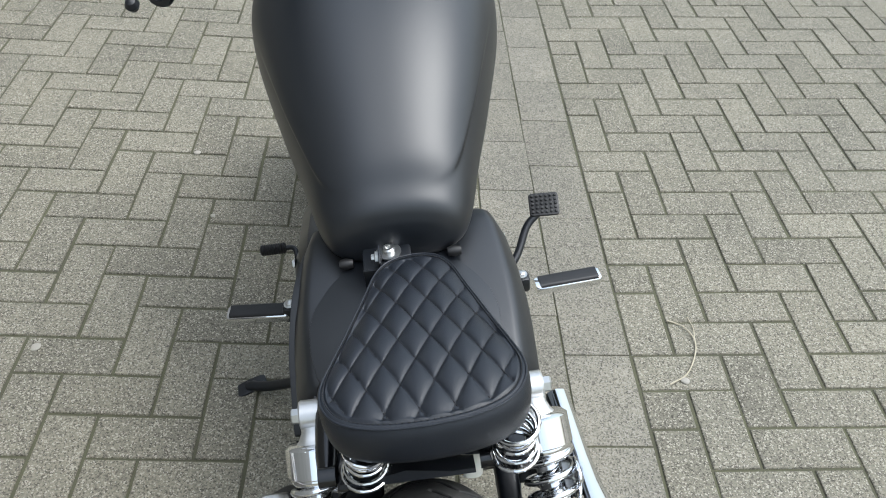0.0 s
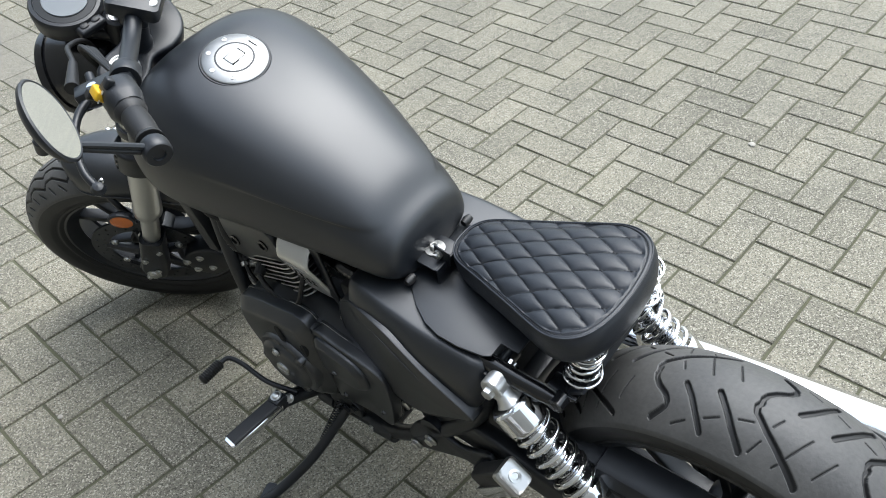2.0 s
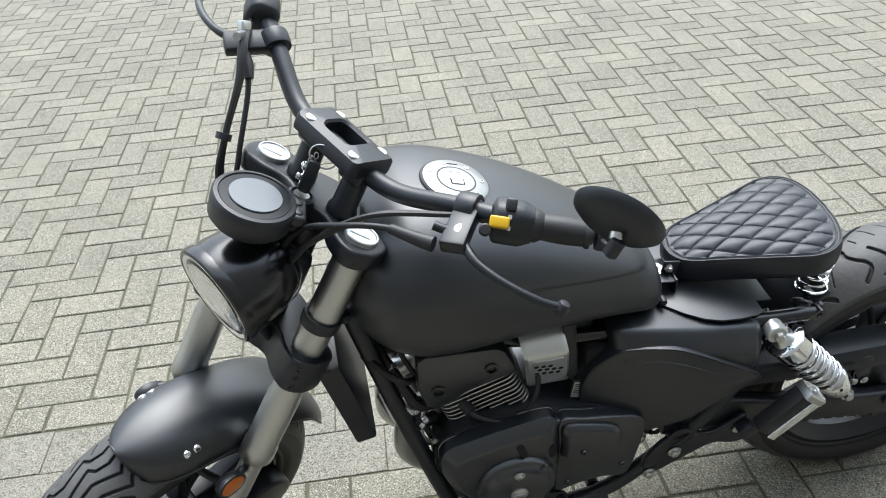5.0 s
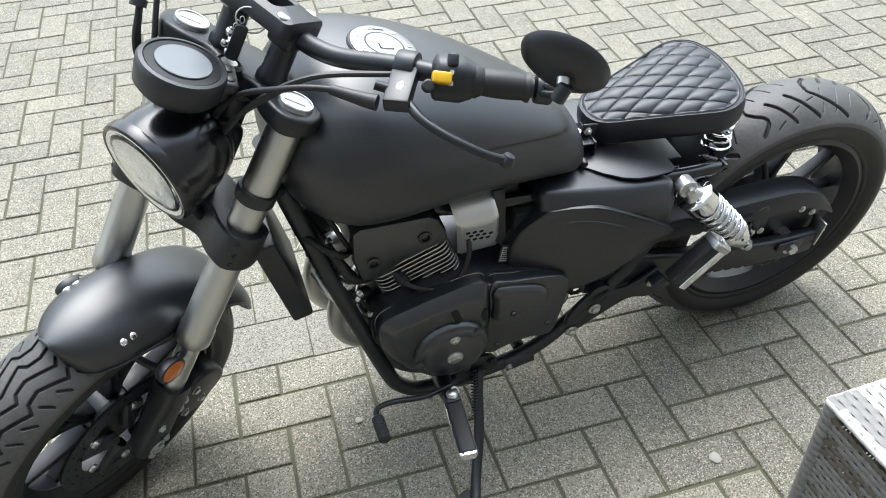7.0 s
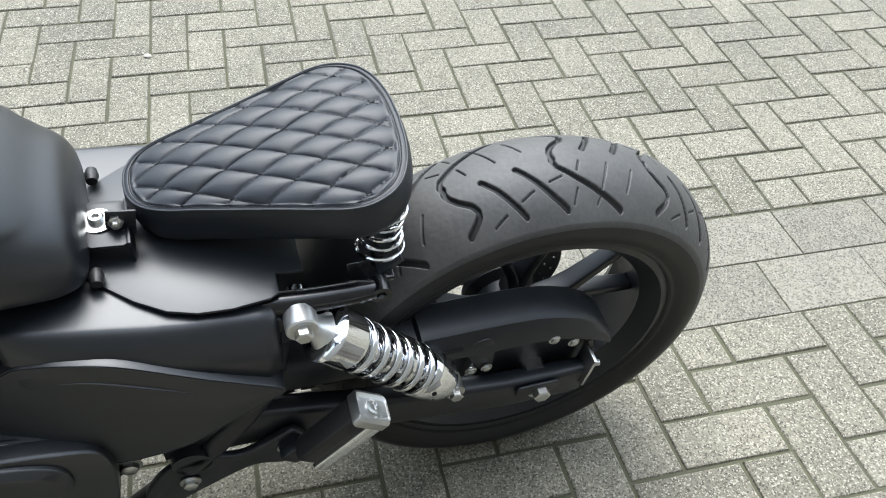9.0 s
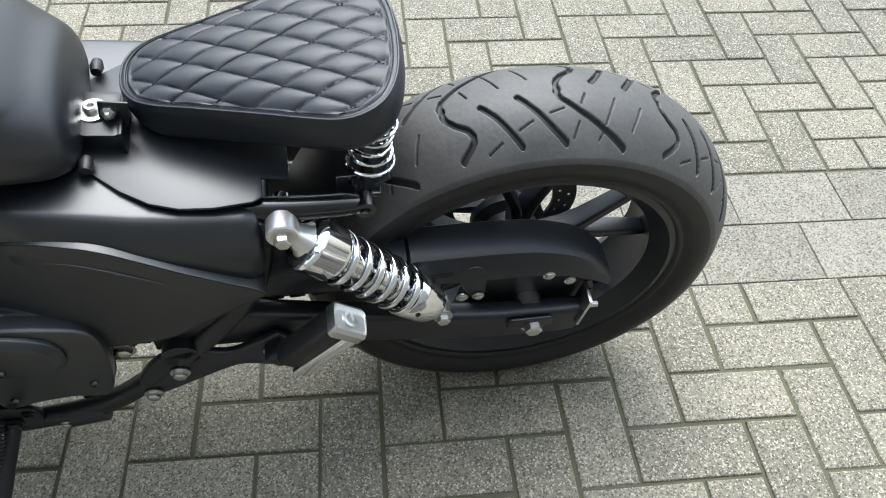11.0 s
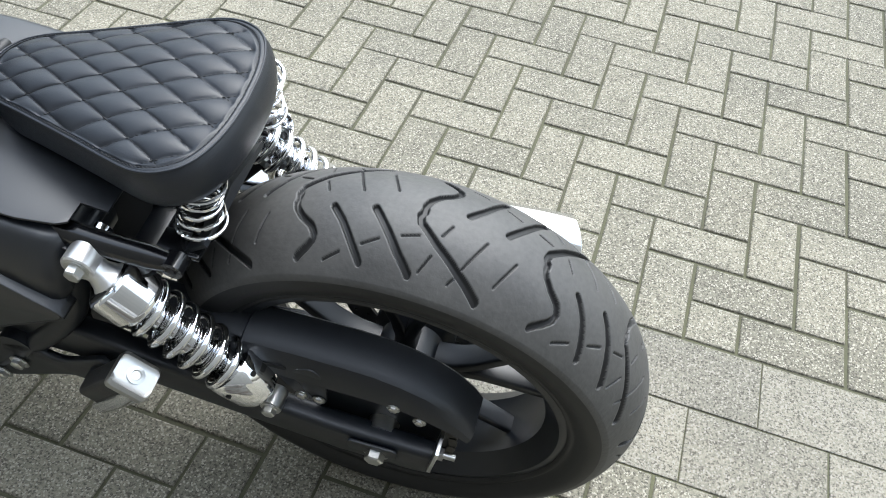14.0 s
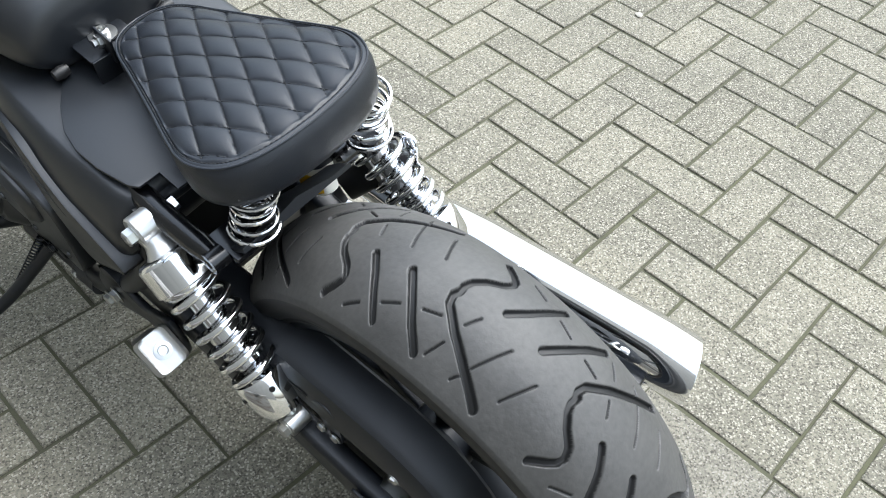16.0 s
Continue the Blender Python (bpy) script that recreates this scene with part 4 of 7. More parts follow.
# rear brake fluid bottle between the seat and the right shock
res = new("brake_fluid_reservoir")
res.parent = bike
m_ = Matrix.Translation((0.076, 0.266, 0.545)) @ pose(0, 0, 0, -18, 8, 0)
bm = bmesh.new()
rings = [[m_ @ V((x, y, h)) for x, y in rounded(0.030 * f_, 0.052 * f_, 0.012 * f_, 4)] for h, f_ in ((-0.045, 0.8), (-0.042, 0.92), (-0.005, 1.0))]
loft(bm, rings)
part("bottle", bm, WHITEPLASTIC, res, "milky bottle")
bm = bmesh.new()
rings = [[m_ @ V((x - 0.001, y, h)) for x, y in rounded(0.031 * f_, 0.049 * f_, 0.012 * f_, 4)] for h, f_ in ((-0.040, 0.93), (-0.020, 1.0), (-0.018, 1.0))]
loft(bm, rings)
part("fluid", bm, YELLOW, res, "yellow brake fluid showing through")
bm = bmesh.new()
plate(bm, rounded(0.036, 0.058, 0.010), 0.010, m_ @ Matrix.Translation((0, 0, -0.005)), 0.002)
for k in range(5):
    box(bm, (0.022, 0.003, 0.002), m_ @ Matrix.Translation((0, -0.016 + 0.008 * k, 0.006)), 0.0005, 1)
part("lid", bm, PLASTIC, res)
bm = bmesh.new()
for y_ in (-0.023, 0.023):
    domebolt(bm, m_ @ V((0, y_, 0.005)), m_.to_3x3() @ V((0, 0, 1)), 0.0035)
part_each("screw", bm, STEEL, res)
bm = helix((0.070, 0.330, 0.490), (0.086, 0.280, 0.500), 0.007, 0.0016, 11, 6, 12)
part("hose_spring", bm, STEEL, res)
bm = bmesh.new()
tube(bm, smoothline([(0.05, 0.37, 0.485), (0.070, 0.330, 0.490), (0.086, 0.280, 0.500), (0.088, 0.265, 0.505)], 5), 0.006, 10)
part("hose", bm, SOFTRUB, res)

# ---- engine ----
engine = new("engine")
engine.parent = bike
bm = bmesh.new()
rings = []
for x_, f_ in ((-0.125, 1.0), (-0.10, 1.03), (0.10, 1.03), (0.125, 1.0)):
    rings.append([V((x_, 0.745 + (x - 0.745) * f_, 0.36 + (y - 0.36) * f_)) for x, y in spline2([(0.925, 0.39), (0.885, 0.455), (0.80, 0.475), (0.68, 0.455), (0.57, 0.43), (0.555, 0.34), (0.60, 0.27), (0.72, 0.222), (0.84, 0.222), (0.91, 0.29)], 4)])
loft(bm, rings)
part("crankcase", bm, ENGINE, engine, "satin black crankcase")


def bulged(name, pts, x0, x1, parent, material, label="", steps=((1, 0), (1, 0.55), (0.985, 0.75), (0.955, 0.88), (0.90, 0.97), (0.82, 1.0), (0.3, 1.02)), centre=None, angle=32, n=5):
    """A domed cover on the side of the engine, its rim at x0 and its face at x1."""
    o = spline2(pts, n)
    cx = centre[0] if centre else sum(x for x, y in o) / len(o)
    cy = centre[1] if centre else sum(y for x, y in o) / len(o)
    b_ = bmesh.new()
    loft(b_, [[V((x0 + (x1 - x0) * h, cx + (x - cx) * f, cy + (y - cy) * f)) for x, y in o] for f, h in steps])
    return part(name, b_, material, parent, label, angle=angle)


CHAMFER = ((1, 0), (1, 0.46), (0.992, 0.54), (0.965, 0.62), (0.84, 0.94), (0.81, 0.985), (0.77, 1.0), (0.3, 1.02))
STATOR = [(0.925, 0.390), (0.916, 0.436), (0.86, 0.456), (0.80, 0.470), (0.745, 0.478), (0.718, 0.462), (0.711, 0.38), (0.716, 0.27), (0.745, 0.232), (0.79, 0.222), (0.845, 0.250), (0.905, 0.325)]
SPROCKET = [(0.7115, 0.458), (0.66, 0.452), (0.605, 0.442), (0.562, 0.428), (0.550, 0.395), (0.556, 0.33), (0.574, 0.264), (0.62, 0.268), (0.665, 0.262), (0.706, 0.252), (0.7135, 0.29), (0.7105, 0.38)]
bulged("generator_cover", STATOR, -0.122, -0.166, engine, ENGINE, "satin black generator cover", CHAMFER, angle=24)
bulged("sprocket_cover", SPROCKET, -0.118, -0.146, engine, ENGINE, "satin black sprocket cover", ((1, 0), (1, 0.80), (0.994, 0.92), (0.985, 0.98), (0.965, 1.0), (0.3, 1.01)), angle=30)
bulged("sprocket_bulge", [(0.705, 0.447), (0.65, 0.440), (0.608, 0.422), (0.594, 0.392), (0.604, 0.362), (0.65, 0.356), (0.704, 0.362), (0.707, 0.40)], -0.140, -0.160, engine, ENGINE, "", CHAMFER, angle=30)
# a dark oval laid on the cover draws the shade of its recess
bm = bmesh.new()
plate(bm, rounded(0.014, 0.034, 0.0068), 0.003, frame_of((-0.1668, 0.786, 0.427), (-1, 0, 0.12), (0, 0.35, 1)), 0.001)
part("cover_slot_shade", bm, DARK, engine)
bm = bmesh.new()
plate(bm, [(0.738, 0.262), (0.738, 0.464), (0.690, 0.454), (0.690, 0.262)], 0.026, side_pose(-0.117), 0.003)
part("cover_joint", bm, ENGINE, engine)
for o_ in (STATOR, SPROCKET):
    bm = bmesh.new()
    mx, my = sum(x for x, y in o_) / len(o_), sum(y for x, y in o_) / len(o_)
    plate(bm, spline2([(mx + (x - mx) * 1.015, my + (y - my) * 1.015) for x, y in o_], 5), 0.005, side_pose(-0.118), 0.0012)
    part("joint_flange", bm, BLACKMETAL, engine)
    # thin aluminium plate: the highlight along the covers' edge, put into its colour
    bm = bmesh.new()
    plate(bm, spline2([(mx + (x - mx) * 1.006, my + (y - my) * 1.006) for x, y in o_], 5), 0.0012, side_pose(-0.1232), 0.0003, 1)
    part("rim_highlight", bm, ALU, engine, "pale metal line for the covers' edge highlight")
# dark ovals on the cover draw the shade inside two slots
bm = bmesh.new()
for b_, c_ in ((0.783, 0.402), (0.731, 0.408)):
    rings = [[V((-0.160 - h, b_ + x, c_ + y)) for x, y in [(0.0065 * f_ * math.cos(q), 0.017 * f_ * math.sin(q)) for q in np.linspace(0, 2 * math.pi, 21)[:-1]]] for h, f_ in ((0.0, 1), (0.0072, 1))]
    loft(bm, rings)
part_each("drain_slot_shade", bm, DARK, engine)
for b_, c_ in ((0.906, 0.405), (0.882, 0.300)):
    bm = bmesh.new()
    lathe(bm, [(0.013, 0), (0.0125, 0.030), (0.010, 0.034), (0.0005, 0.034)], frame_of((-0.112, b_, c_), (-1, 0, 0)), 24)
    boss = part("screw_boss", bm, ENGINE, engine)
    bm = bmesh.new()
    domebolt(bm, (-0.1460, b_, c_), (-1, 0, 0), 0.007)
    part("boss_screw", bm, BLACKMETAL, boss)
for s_ in (-1, 1):
    cyl = frame_of((s_ * 0.165, 0.795, 0.335), (s_, 0, 0))
    bm = bmesh.new()
    lathe(bm, [(0.074, -0.03), (0.074, 0.004), (0.070, 0.010), (0.062, 0.012), (0.058, 0.018), (0.050, 0.022), (0.0005, 0.0235)], cyl, 56)
    cl = part("round_cover", bm, ENGINE, engine)
    bm = bmesh.new()
    lathe(bm, [(0.016, 0.0225), (0.016, 0.026), (0.014, 0.0275), (0.0005, 0.0275)], cyl, 28)
    box(bm, (0.020, 0.004, 0.002), cyl @ Matrix.Translation((0, 0, 0.0278)), 0.0005, 1)
    part("inspection_plug", bm, ALU, cl, "round silver inspection plug")
    bm = bmesh.new()
    for k in range(3):
        a = radians(100 + 105 * k)
        rings = [[cyl @ Matrix.Rotation(a, 4, "Z") @ V((x, 0.058 + y, h)) for x, y in rounded(0.020 * f_, 0.036 * f_, 0.009 * f_, 4)] for h, f_ in ((0.0, 1), (0.014, 0.9), (0.017, 0.6))]
        loft(bm, rings)
    part_each("cover_boss", bm, ENGINE, cl)
    bm = bmesh.new()
    hexbolt(bm, cyl @ V((0.0, 0.050, 0.021)), (s_, 0, 0), 0.007, 0.006)
    part("cover_bolt", bm, STEEL, cl)
bm = bmesh.new()
for b_, c_, x_ in ((0.856, 0.361, -0.1665), (0.669, 0.379, -0.1602), (0.585, 0.300, -0.1455), (0.690, 0.275, -0.1455), (0.83, 0.285, -0.158)):
    domebolt(bm, (x_, b_, c_), (-1, 0, 0), 0.006)
part_each("case_screw", bm, ENGINE, engine)
# cylinders with fins, two in line ahead of the frame
cyl_pose = Matrix.Translation((0, 0.828, 0.470)) @ pose(0, 0, 0, -20, 0, 0)
for k in range(12):
    bm = bmesh.new()
    plate(bm, rounded(0.206, 0.150, 0.022, 5), 0.0032, cyl_pose @ Matrix.Translation((0, 0, -0.040 + 0.0108 * k)), 0.0008, 1)
    part("cooling_fin", bm, ALU, engine, "machined cooling fin")
bm = bmesh.new()
plate(bm, rounded(0.180, 0.124, 0.022, 5), 0.17, cyl_pose @ Matrix.Translation((0, 0, -0.06)), 0.004)
part("cylinder", bm, ENGINE, engine)
bm = bmesh.new()
plate(bm, [(0.950, 0.560), (0.948, 0.622), (0.935, 0.632), (0.815, 0.624), (0.798, 0.612), (0.784, 0.580), (0.780, 0.558), (0.796, 0.548), (0.862, 0.528), (0.888, 0.510), (0.918, 0.498), (0.938, 0.508)], 0.208, side_pose(0.104), 0.010, 2)
head = part("cylinder_head", bm, ENGINE, engine, "black cylinder head cover")
bm = bmesh.new()
for b_, c_ in ((0.916, 0.549), (0.824, 0.581)):
    lathe(bm, [(0.012, 0.0), (0.012, 0.003), (0.0075, 0.004), (0.007, -0.002), (0.0005, -0.002)], frame_of((-0.1035, b_, c_), (-1, 0, 0)), 20)
part_each("head_bolt", bm, GLOSSBLACK, head)
bm = bmesh.new()
tube(bm, smoothline([(-0.085, 0.872, 0.500), (-0.112, 0.868, 0.497), (-0.122, 0.848, 0.480), (-0.124, 0.805, 0.461), (-0.120, 0.765, 0.475), (-0.112, 0.745, 0.52), (-0.09, 0.742, 0.56)], 6), 0.0048, 10)
tube(bm, [(-0.085, 0.878, 0.502), (-0.118, 0.864, 0.494)], [0.013, 0.010], 12)
part("ignition_lead", bm, SOFTRUB, engine, "black ignition lead and plug cap")
# silver shield with a group of holes
shield = new("intake_shield")
shield.parent = bike
SHC = [(0.636, -0.062), (0.634, -0.078), (0.628, -0.092), (0.618, -0.106), (0.606, -0.115), (0.598, -0.1175), (0.594, -0.1170), (0.560, -0.107), (0.520, -0.096), (0.500, -0.090), (0.494, -0.085)]


def shield_at(b, c, lift=0.0):
    """A point on the shield's face."""
    for (c0, a0), (c1, a1) in zip(SHC, SHC[1:]):
        if c1 <= c <= c0:
            return V((a0 + (a1 - a0) * (c0 - c) / (c0 - c1) - lift, b, c))
    return V((SHC[-1][1] - lift, b, c))


bm = bmesh.new()
rings = []
for cc, xx in SHC:
    mid, w0 = 0.738 - (0.636 - cc) * 0.15, 0.0385 - (0.006 if cc < 0.497 else 0.0)
    rings.append([V((xx + 0.004 * (abs(w_) > w0 * 0.93), mid + w_, cc)) for w_ in np.linspace(-w0, w0, 15)] + [V((xx + 0.006, mid + w_, cc)) for w_ in np.linspace(w0, -w0, 15)])
loft(bm, rings)
part("shield_plate", bm, SATIN, shield, "brushed silver cover", angle=32)
bm = bmesh.new()
rings = []
for cc in np.linspace(0.588, 0.508, 8):
    mid, w0 = 0.736 - (0.636 - cc) * 0.15, 0.0300 - (0.004 if cc in (0.588, 0.508) else 0)
    rings.append([shield_at(mid + w_, cc, 0.0022 - 0.0016 * (abs(w_) > w0 * 0.9)) for w_ in np.linspace(-w0, w0, 11)] + [shield_at(mid + w_, cc, -0.001) for w_ in np.linspace(w0, -w0, 11)])
loft(bm, rings)
panel = part("shield_panel", bm, SATIN, shield, "raised panel with holes", angle=32)
# dark hexagons, slightly raised, draw the shade inside the shield's holes
bm = bmesh.new()
for i_, k in ((0, 0), (1, 0), (2, 0), (0, 1), (1, 1), (2, 1), (3, 1), (0, 2), (1, 2), (2, 2), (3, 2)):
    p_ = shield_at(0.749 - 0.0125 * i_ - 0.0055 * (k % 2) - 0.002 * k, 0.573 - 0.0045 * i_ * 0.4 - 0.0125 * k, 0.0019)
    lathe(bm, [(0.0046, 0.0), (0.0046, 0.0008), (0.0004, 0.0009)], frame_of(p_, (-1, 0, -0.28)), 6)
part_each("shield_hole_shade", bm, DARK, panel, near=0.004)
bm = bmesh.new()
plate(bm, [(0.700, 0.640), (0.678, 0.640), (0.668, 0.520), (0.676, 0.500), (0.690, 0.520)], 0.004, side_pose(-0.092), 0.001)
part("shield_bracket", bm, BLACKMETAL, shield)
m_ = frame_of((-0.098, 0.668, 0.478), (-1, 0, 0.15), (0, -0.25, 1))
bm = bmesh.new()
box(bm, (0.020, 0.040, 0.004), m_ @ Matrix.Translation((0, 0, -0.0022)), 0.001)
part("sensor_body", bm, PLASTIC, shield)
bm = bmesh.new()
box(bm, (0.015, 0.032, 0.0004), m_ @ Matrix.Translation((0, 0, 0.0004)), 0)
sticker = part("sticker", bm, PAPER, shield, "small white printed sticker")
bm = bmesh.new()
for k in range(6):
    box(bm, (0.011, 0.0016 + 0.0008 * (k % 3), 0.0003), m_ @ Matrix.Translation((0, -0.012 + 0.0046 * k, 0.0008)), 0)
part("print", bm, INKGREY, sticker)
# throttle bodies, hoses and cables under the tank
bm = bmesh.new()
box(bm, (0.12, 0.10, 0.10), Matrix.Translation((0, 0.68, 0.56)), 0.01)
part("airbox", bm, PLASTIC, engine)
for k, (pts, r_) in enumerate((([(-0.05, 1.01, 0.56), (-0.09, 0.985, 0.50), (-0.085, 0.955, 0.45), (-0.06, 0.92, 0.43)], 0.011), ([(-0.04, 1.0, 0.60), (-0.085, 0.975, 0.56), (-0.095, 0.95, 0.51), (-0.07, 0.90, 0.48)], 0.008),
                               ([(-0.06, 1.03, 0.62), (-0.10, 0.99, 0.60), (-0.09, 0.96, 0.57), (-0.05, 0.93, 0.56)], 0.006), ([(0.05, 1.0, 0.58), (0.09, 0.97, 0.50), (0.08, 0.93, 0.44), (0.05, 0.90, 0.42)], 0.009),
                               ([(-0.10, 0.925, 0.40), (-0.12, 0.93, 0.37), (-0.115, 0.91, 0.33)], 0.006))):
    bm = bmesh.new()
    line = smoothline(pts, 14)
    tube(bm, line, [r_ * (1.0 + 0.14 * (i % 2)) for i in range(len(line))], 10)
    part("hose", bm, SOFTRUB, engine, "ribbed black hose")
bm = bmesh.new()
for z_ in (0.43, 0.46):
    tube(bm, smoothline([(-0.05, 0.93, z_), (-0.09, 0.95, z_ - 0.02), (-0.10, 0.935, z_ - 0.05), (-0.08, 0.92, z_ - 0.06)], 6), 0.004, 8)
part_each("coolant_pipe", bm, STEEL, engine, "bright metal pipes")
for k, pts in enumerate(([(-0.02, 1.01, 0.62), (-0.075, 0.985, 0.585), (-0.085, 0.955, 0.52), (-0.06, 0.93, 0.46)], [(-0.01, 1.0, 0.66), (-0.060, 0.975, 0.63), (-0.08, 0.95, 0.575), (-0.06, 0.92, 0.52)],
                          [(0.0, 1.0, 0.52), (-0.06, 0.975, 0.49), (-0.095, 0.945, 0.455), (-0.10, 0.92, 0.42), (-0.11, 0.90, 0.44)], [(0.03, 1.0, 0.54), (0.0, 0.965, 0.47), (-0.04, 0.945, 0.42), (-0.09, 0.925, 0.39)])):
    bm = bmesh.new()
    tube(bm, smoothline(pts, 8), (0.0075, 0.0045, 0.0040, 0.0060)[k], 10)
    part("wiring", bm, SOFTRUB, engine, "black cable")
for p_, d_, r_ in (((-0.088, 0.957, 0.520), (0.2, 0.5, 1), 0.010), ((-0.066, 0.93, 0.470), (0.3, 0.5, 1), 0.011), ((-0.096, 0.948, 0.458), (0.4, 0.6, 0.5), 0.0065), ((-0.07, 0.985, 0.588), (1, 0.4, 0.5), 0.010)):
    bm = bmesh.new()
    lathe(bm, [(r_ * 0.75, -0.004), (r_, -0.004), (r_, 0.004), (r_ * 0.75, 0.004)], frame_of(p_, d_), 18)
    part("hose_clamp", bm, STEEL, engine, "bright hose clamp")
bm = bmesh.new()
box(bm, (0.05, 0.045, 0.06), Matrix.Translation((0.0, 0.985, 0.60)), 0.008)
part("ignition_coil", bm, PLASTIC, engine)
for pts, r_, rib in (([(-0.050, 1.000, 0.545), (-0.085, 0.985, 0.520), (-0.088, 0.962, 0.492), (-0.070, 0.945, 0.486)], 0.0085, True),
                      ([(-0.045, 1.010, 0.500), (-0.080, 0.992, 0.470), (-0.090, 0.965, 0.448), (-0.080, 0.935, 0.452)], 0.0070, False),
                      ([(-0.060, 0.985, 0.445), (-0.088, 0.965, 0.420), (-0.095, 0.940, 0.405), (-0.100, 0.915, 0.415)], 0.0050, False)):
    bm = bmesh.new()
    line = smoothline(pts, 12)
    tube(bm, line, [r_ * (1.0 + (0.16 * (i % 2) if rib else 0)) for i in range(len(line))], 12)
    part("metal_pipe", bm, SATIN, engine, "bright metal pipe ahead of the cylinder")
# radiator between the frame tubes
bm = bmesh.new()
m_ = Matrix.Translation((-0.005, 1.066, 0.540)) @ pose(0, 0, 0, -13, 0, 0)
box(bm, (0.186, 0.038, 0.195), m_, 0.006)
rad = part("radiator", bm, BLACKMETAL, bike, "black radiator with a ribbed side tank")
bm = bmesh.new()
for k in range(20):
    box(bm, (0.15, 0.004, 0.0035), m_ @ Matrix.Translation((0, 0.019, -0.09 + 0.0095 * k)), 0.0005, 1)
part_each("radiator_fin", bm, BLACKMETAL, rad, near=0.003)
# exhaust: header pipes under the engine and a long silencer on the right
ex = new("exhaust")
ex.parent = bike
bm = bmesh.new()
tube(bm, smoothline([(-0.03, 0.900, 0.47), (-0.045, 0.955, 0.445), (-0.045, 0.978, 0.38), (-0.030, 0.972, 0.30), (0.00, 0.92, 0.222), (0.08, 0.80, 0.195), (0.15, 0.62, 0.215), (0.185, 0.45, 0.255)], 6), 0.0175, 18)
part("header_pipe", bm, ALU, ex, "heat-stained steel header pipe")
bm = bmesh.new()
tube(bm, smoothline([(0.05, 0.900, 0.47), (0.06, 0.965, 0.445), (0.062, 0.995, 0.38), (0.075, 0.985, 0.29), (0.10, 0.91, 0.218), (0.14, 0.72, 0.21)], 6), 0.021, 18)
part("header_pipe", bm, ALU, ex)


def silencer(A0, A1, r0, label):
    """A chromed tube that swells from its neck, open at its slash-cut end."""
    d_ = (A1 - A0).normalized()
    m_ = frame_of(A0, d_)
    Lm = (A1 - A0).length
    b2 = bmesh.new()
    rings = []
    for r_, h_ in ((0.46, -0.10), (0.48, 0.03), (0.56, 0.08), (0.78, 0.14), (0.94, 0.20), (1.0, 0.27), (1.0, Lm * 0.6), (1.0, Lm - 0.05), (1.0, Lm), (0.985, Lm + 0.001), (0.935, Lm), (0.88, Lm - 0.12)):
        row = []
        for k in range(48):
            q = m_.to_3x3() @ V((r0 * r_ * math.cos(2 * math.pi * k / 48), r0 * r_ * math.sin(2 * math.pi * k / 48), 0))
            row.append(A0 + q + d_ * (h_ - (0.36 * q.x - 0.16 * q.z) * (h_ >= Lm)))
        rings.append(row)
    loft(b2, rings)
    part("silencer", b2, CHROME, ex, label, angle=50)


silencer(V((0.236, 0.42, 0.268)), V((0.266, -0.176, 0.290)), 0.0455, "long mirror-chrome upper silencer with a slash-cut end")
silencer(V((0.222, 0.40, 0.186)), V((0.240, -0.128, 0.206)), 0.036, "shorter chrome lower silencer")
bm = bmesh.new()
plate(bm, spline2([(0.262, 0.330), (0.268, 0.420), (0.264, 0.478), (0.240, 0.502), (0.216, 0.495), (0.222, 0.430), (0.232, 0.330)], 5), 0.004, side_pose(0.200), 0.001)
part("silencer_bracket", bm, CHROME, ex)
bm = bmesh.new()
domebolt(bm, (0.2005, 0.244, 0.462), (1, 0, 0.2), 0.009)
domebolt(bm, (0.205, -0.10, 0.315), (-1, 0, 0), 0.007)
part_each("bracket_bolt", bm, STEEL, ex)
bm = bmesh.new()
box(bm, (0.03, 0.06, 0.012), Matrix.Translation((0.206, -0.11, 0.285)), 0.003)
part("silencer_stay", bm, BLACKMETAL, ex)

# ---- steered front end ----
RF, AXF = 0.294, -0.722
WHEEL_AT = V((0.006, 0.016, 0))  # the wheel's middle beside the steering axis
fwm = STEER @ Matrix.Translation(WHEEL_AT + V((0, 0, AXF)))
front_wheel = new("front_wheel")
front_wheel.parent = bike
# front tread: zigzag bands with short side slots
PF = 0.075
fset = [([(0.0, -0.005), (0.044, -0.020), (0.053, -0.009), (PF, -0.005)], 0.0022, 0.005),
        ([(0.0, -0.028), (0.044, -0.043), (0.053, -0.032), (PF, -0.028)], 0.0022, 0.005),
        ([(0.018, -0.046), (0.034, -0.056)], 0.0018, 0.004), ([(0.060, -0.044), (0.072, -0.056)], 0.0018, 0.004)]
front_grooves = fset + [(mirror_groove(l, PF / 2), w, d) for l, w, d in fset]
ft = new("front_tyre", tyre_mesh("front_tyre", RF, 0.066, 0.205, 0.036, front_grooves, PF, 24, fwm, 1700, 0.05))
ft.parent = front_wheel
ft["label"] = "black front tyre with a zigzag tread"
wheel_rim("front", front_wheel, fwm, 0.201, 0.052, 0.050, 5, 0.034, 0.022, 0.045)
brake_disc(front_wheel, fwm, -0.068, 0.138, 0.098, 0.005, 1, "worn drilled front brake disc")
bm = bmesh.new()
for k in range(6):
    a = 2 * math.pi * k / 6 + 0.3
    domebolt(bm, fwm @ V((-0.0705, 0.086 * math.cos(a), 0.086 * math.sin(a))), fwm.to_3x3() @ V((-1, 0, 0)), 0.009)
part_each("disc_button", bm, STEEL, front_wheel, "bright disc buttons")

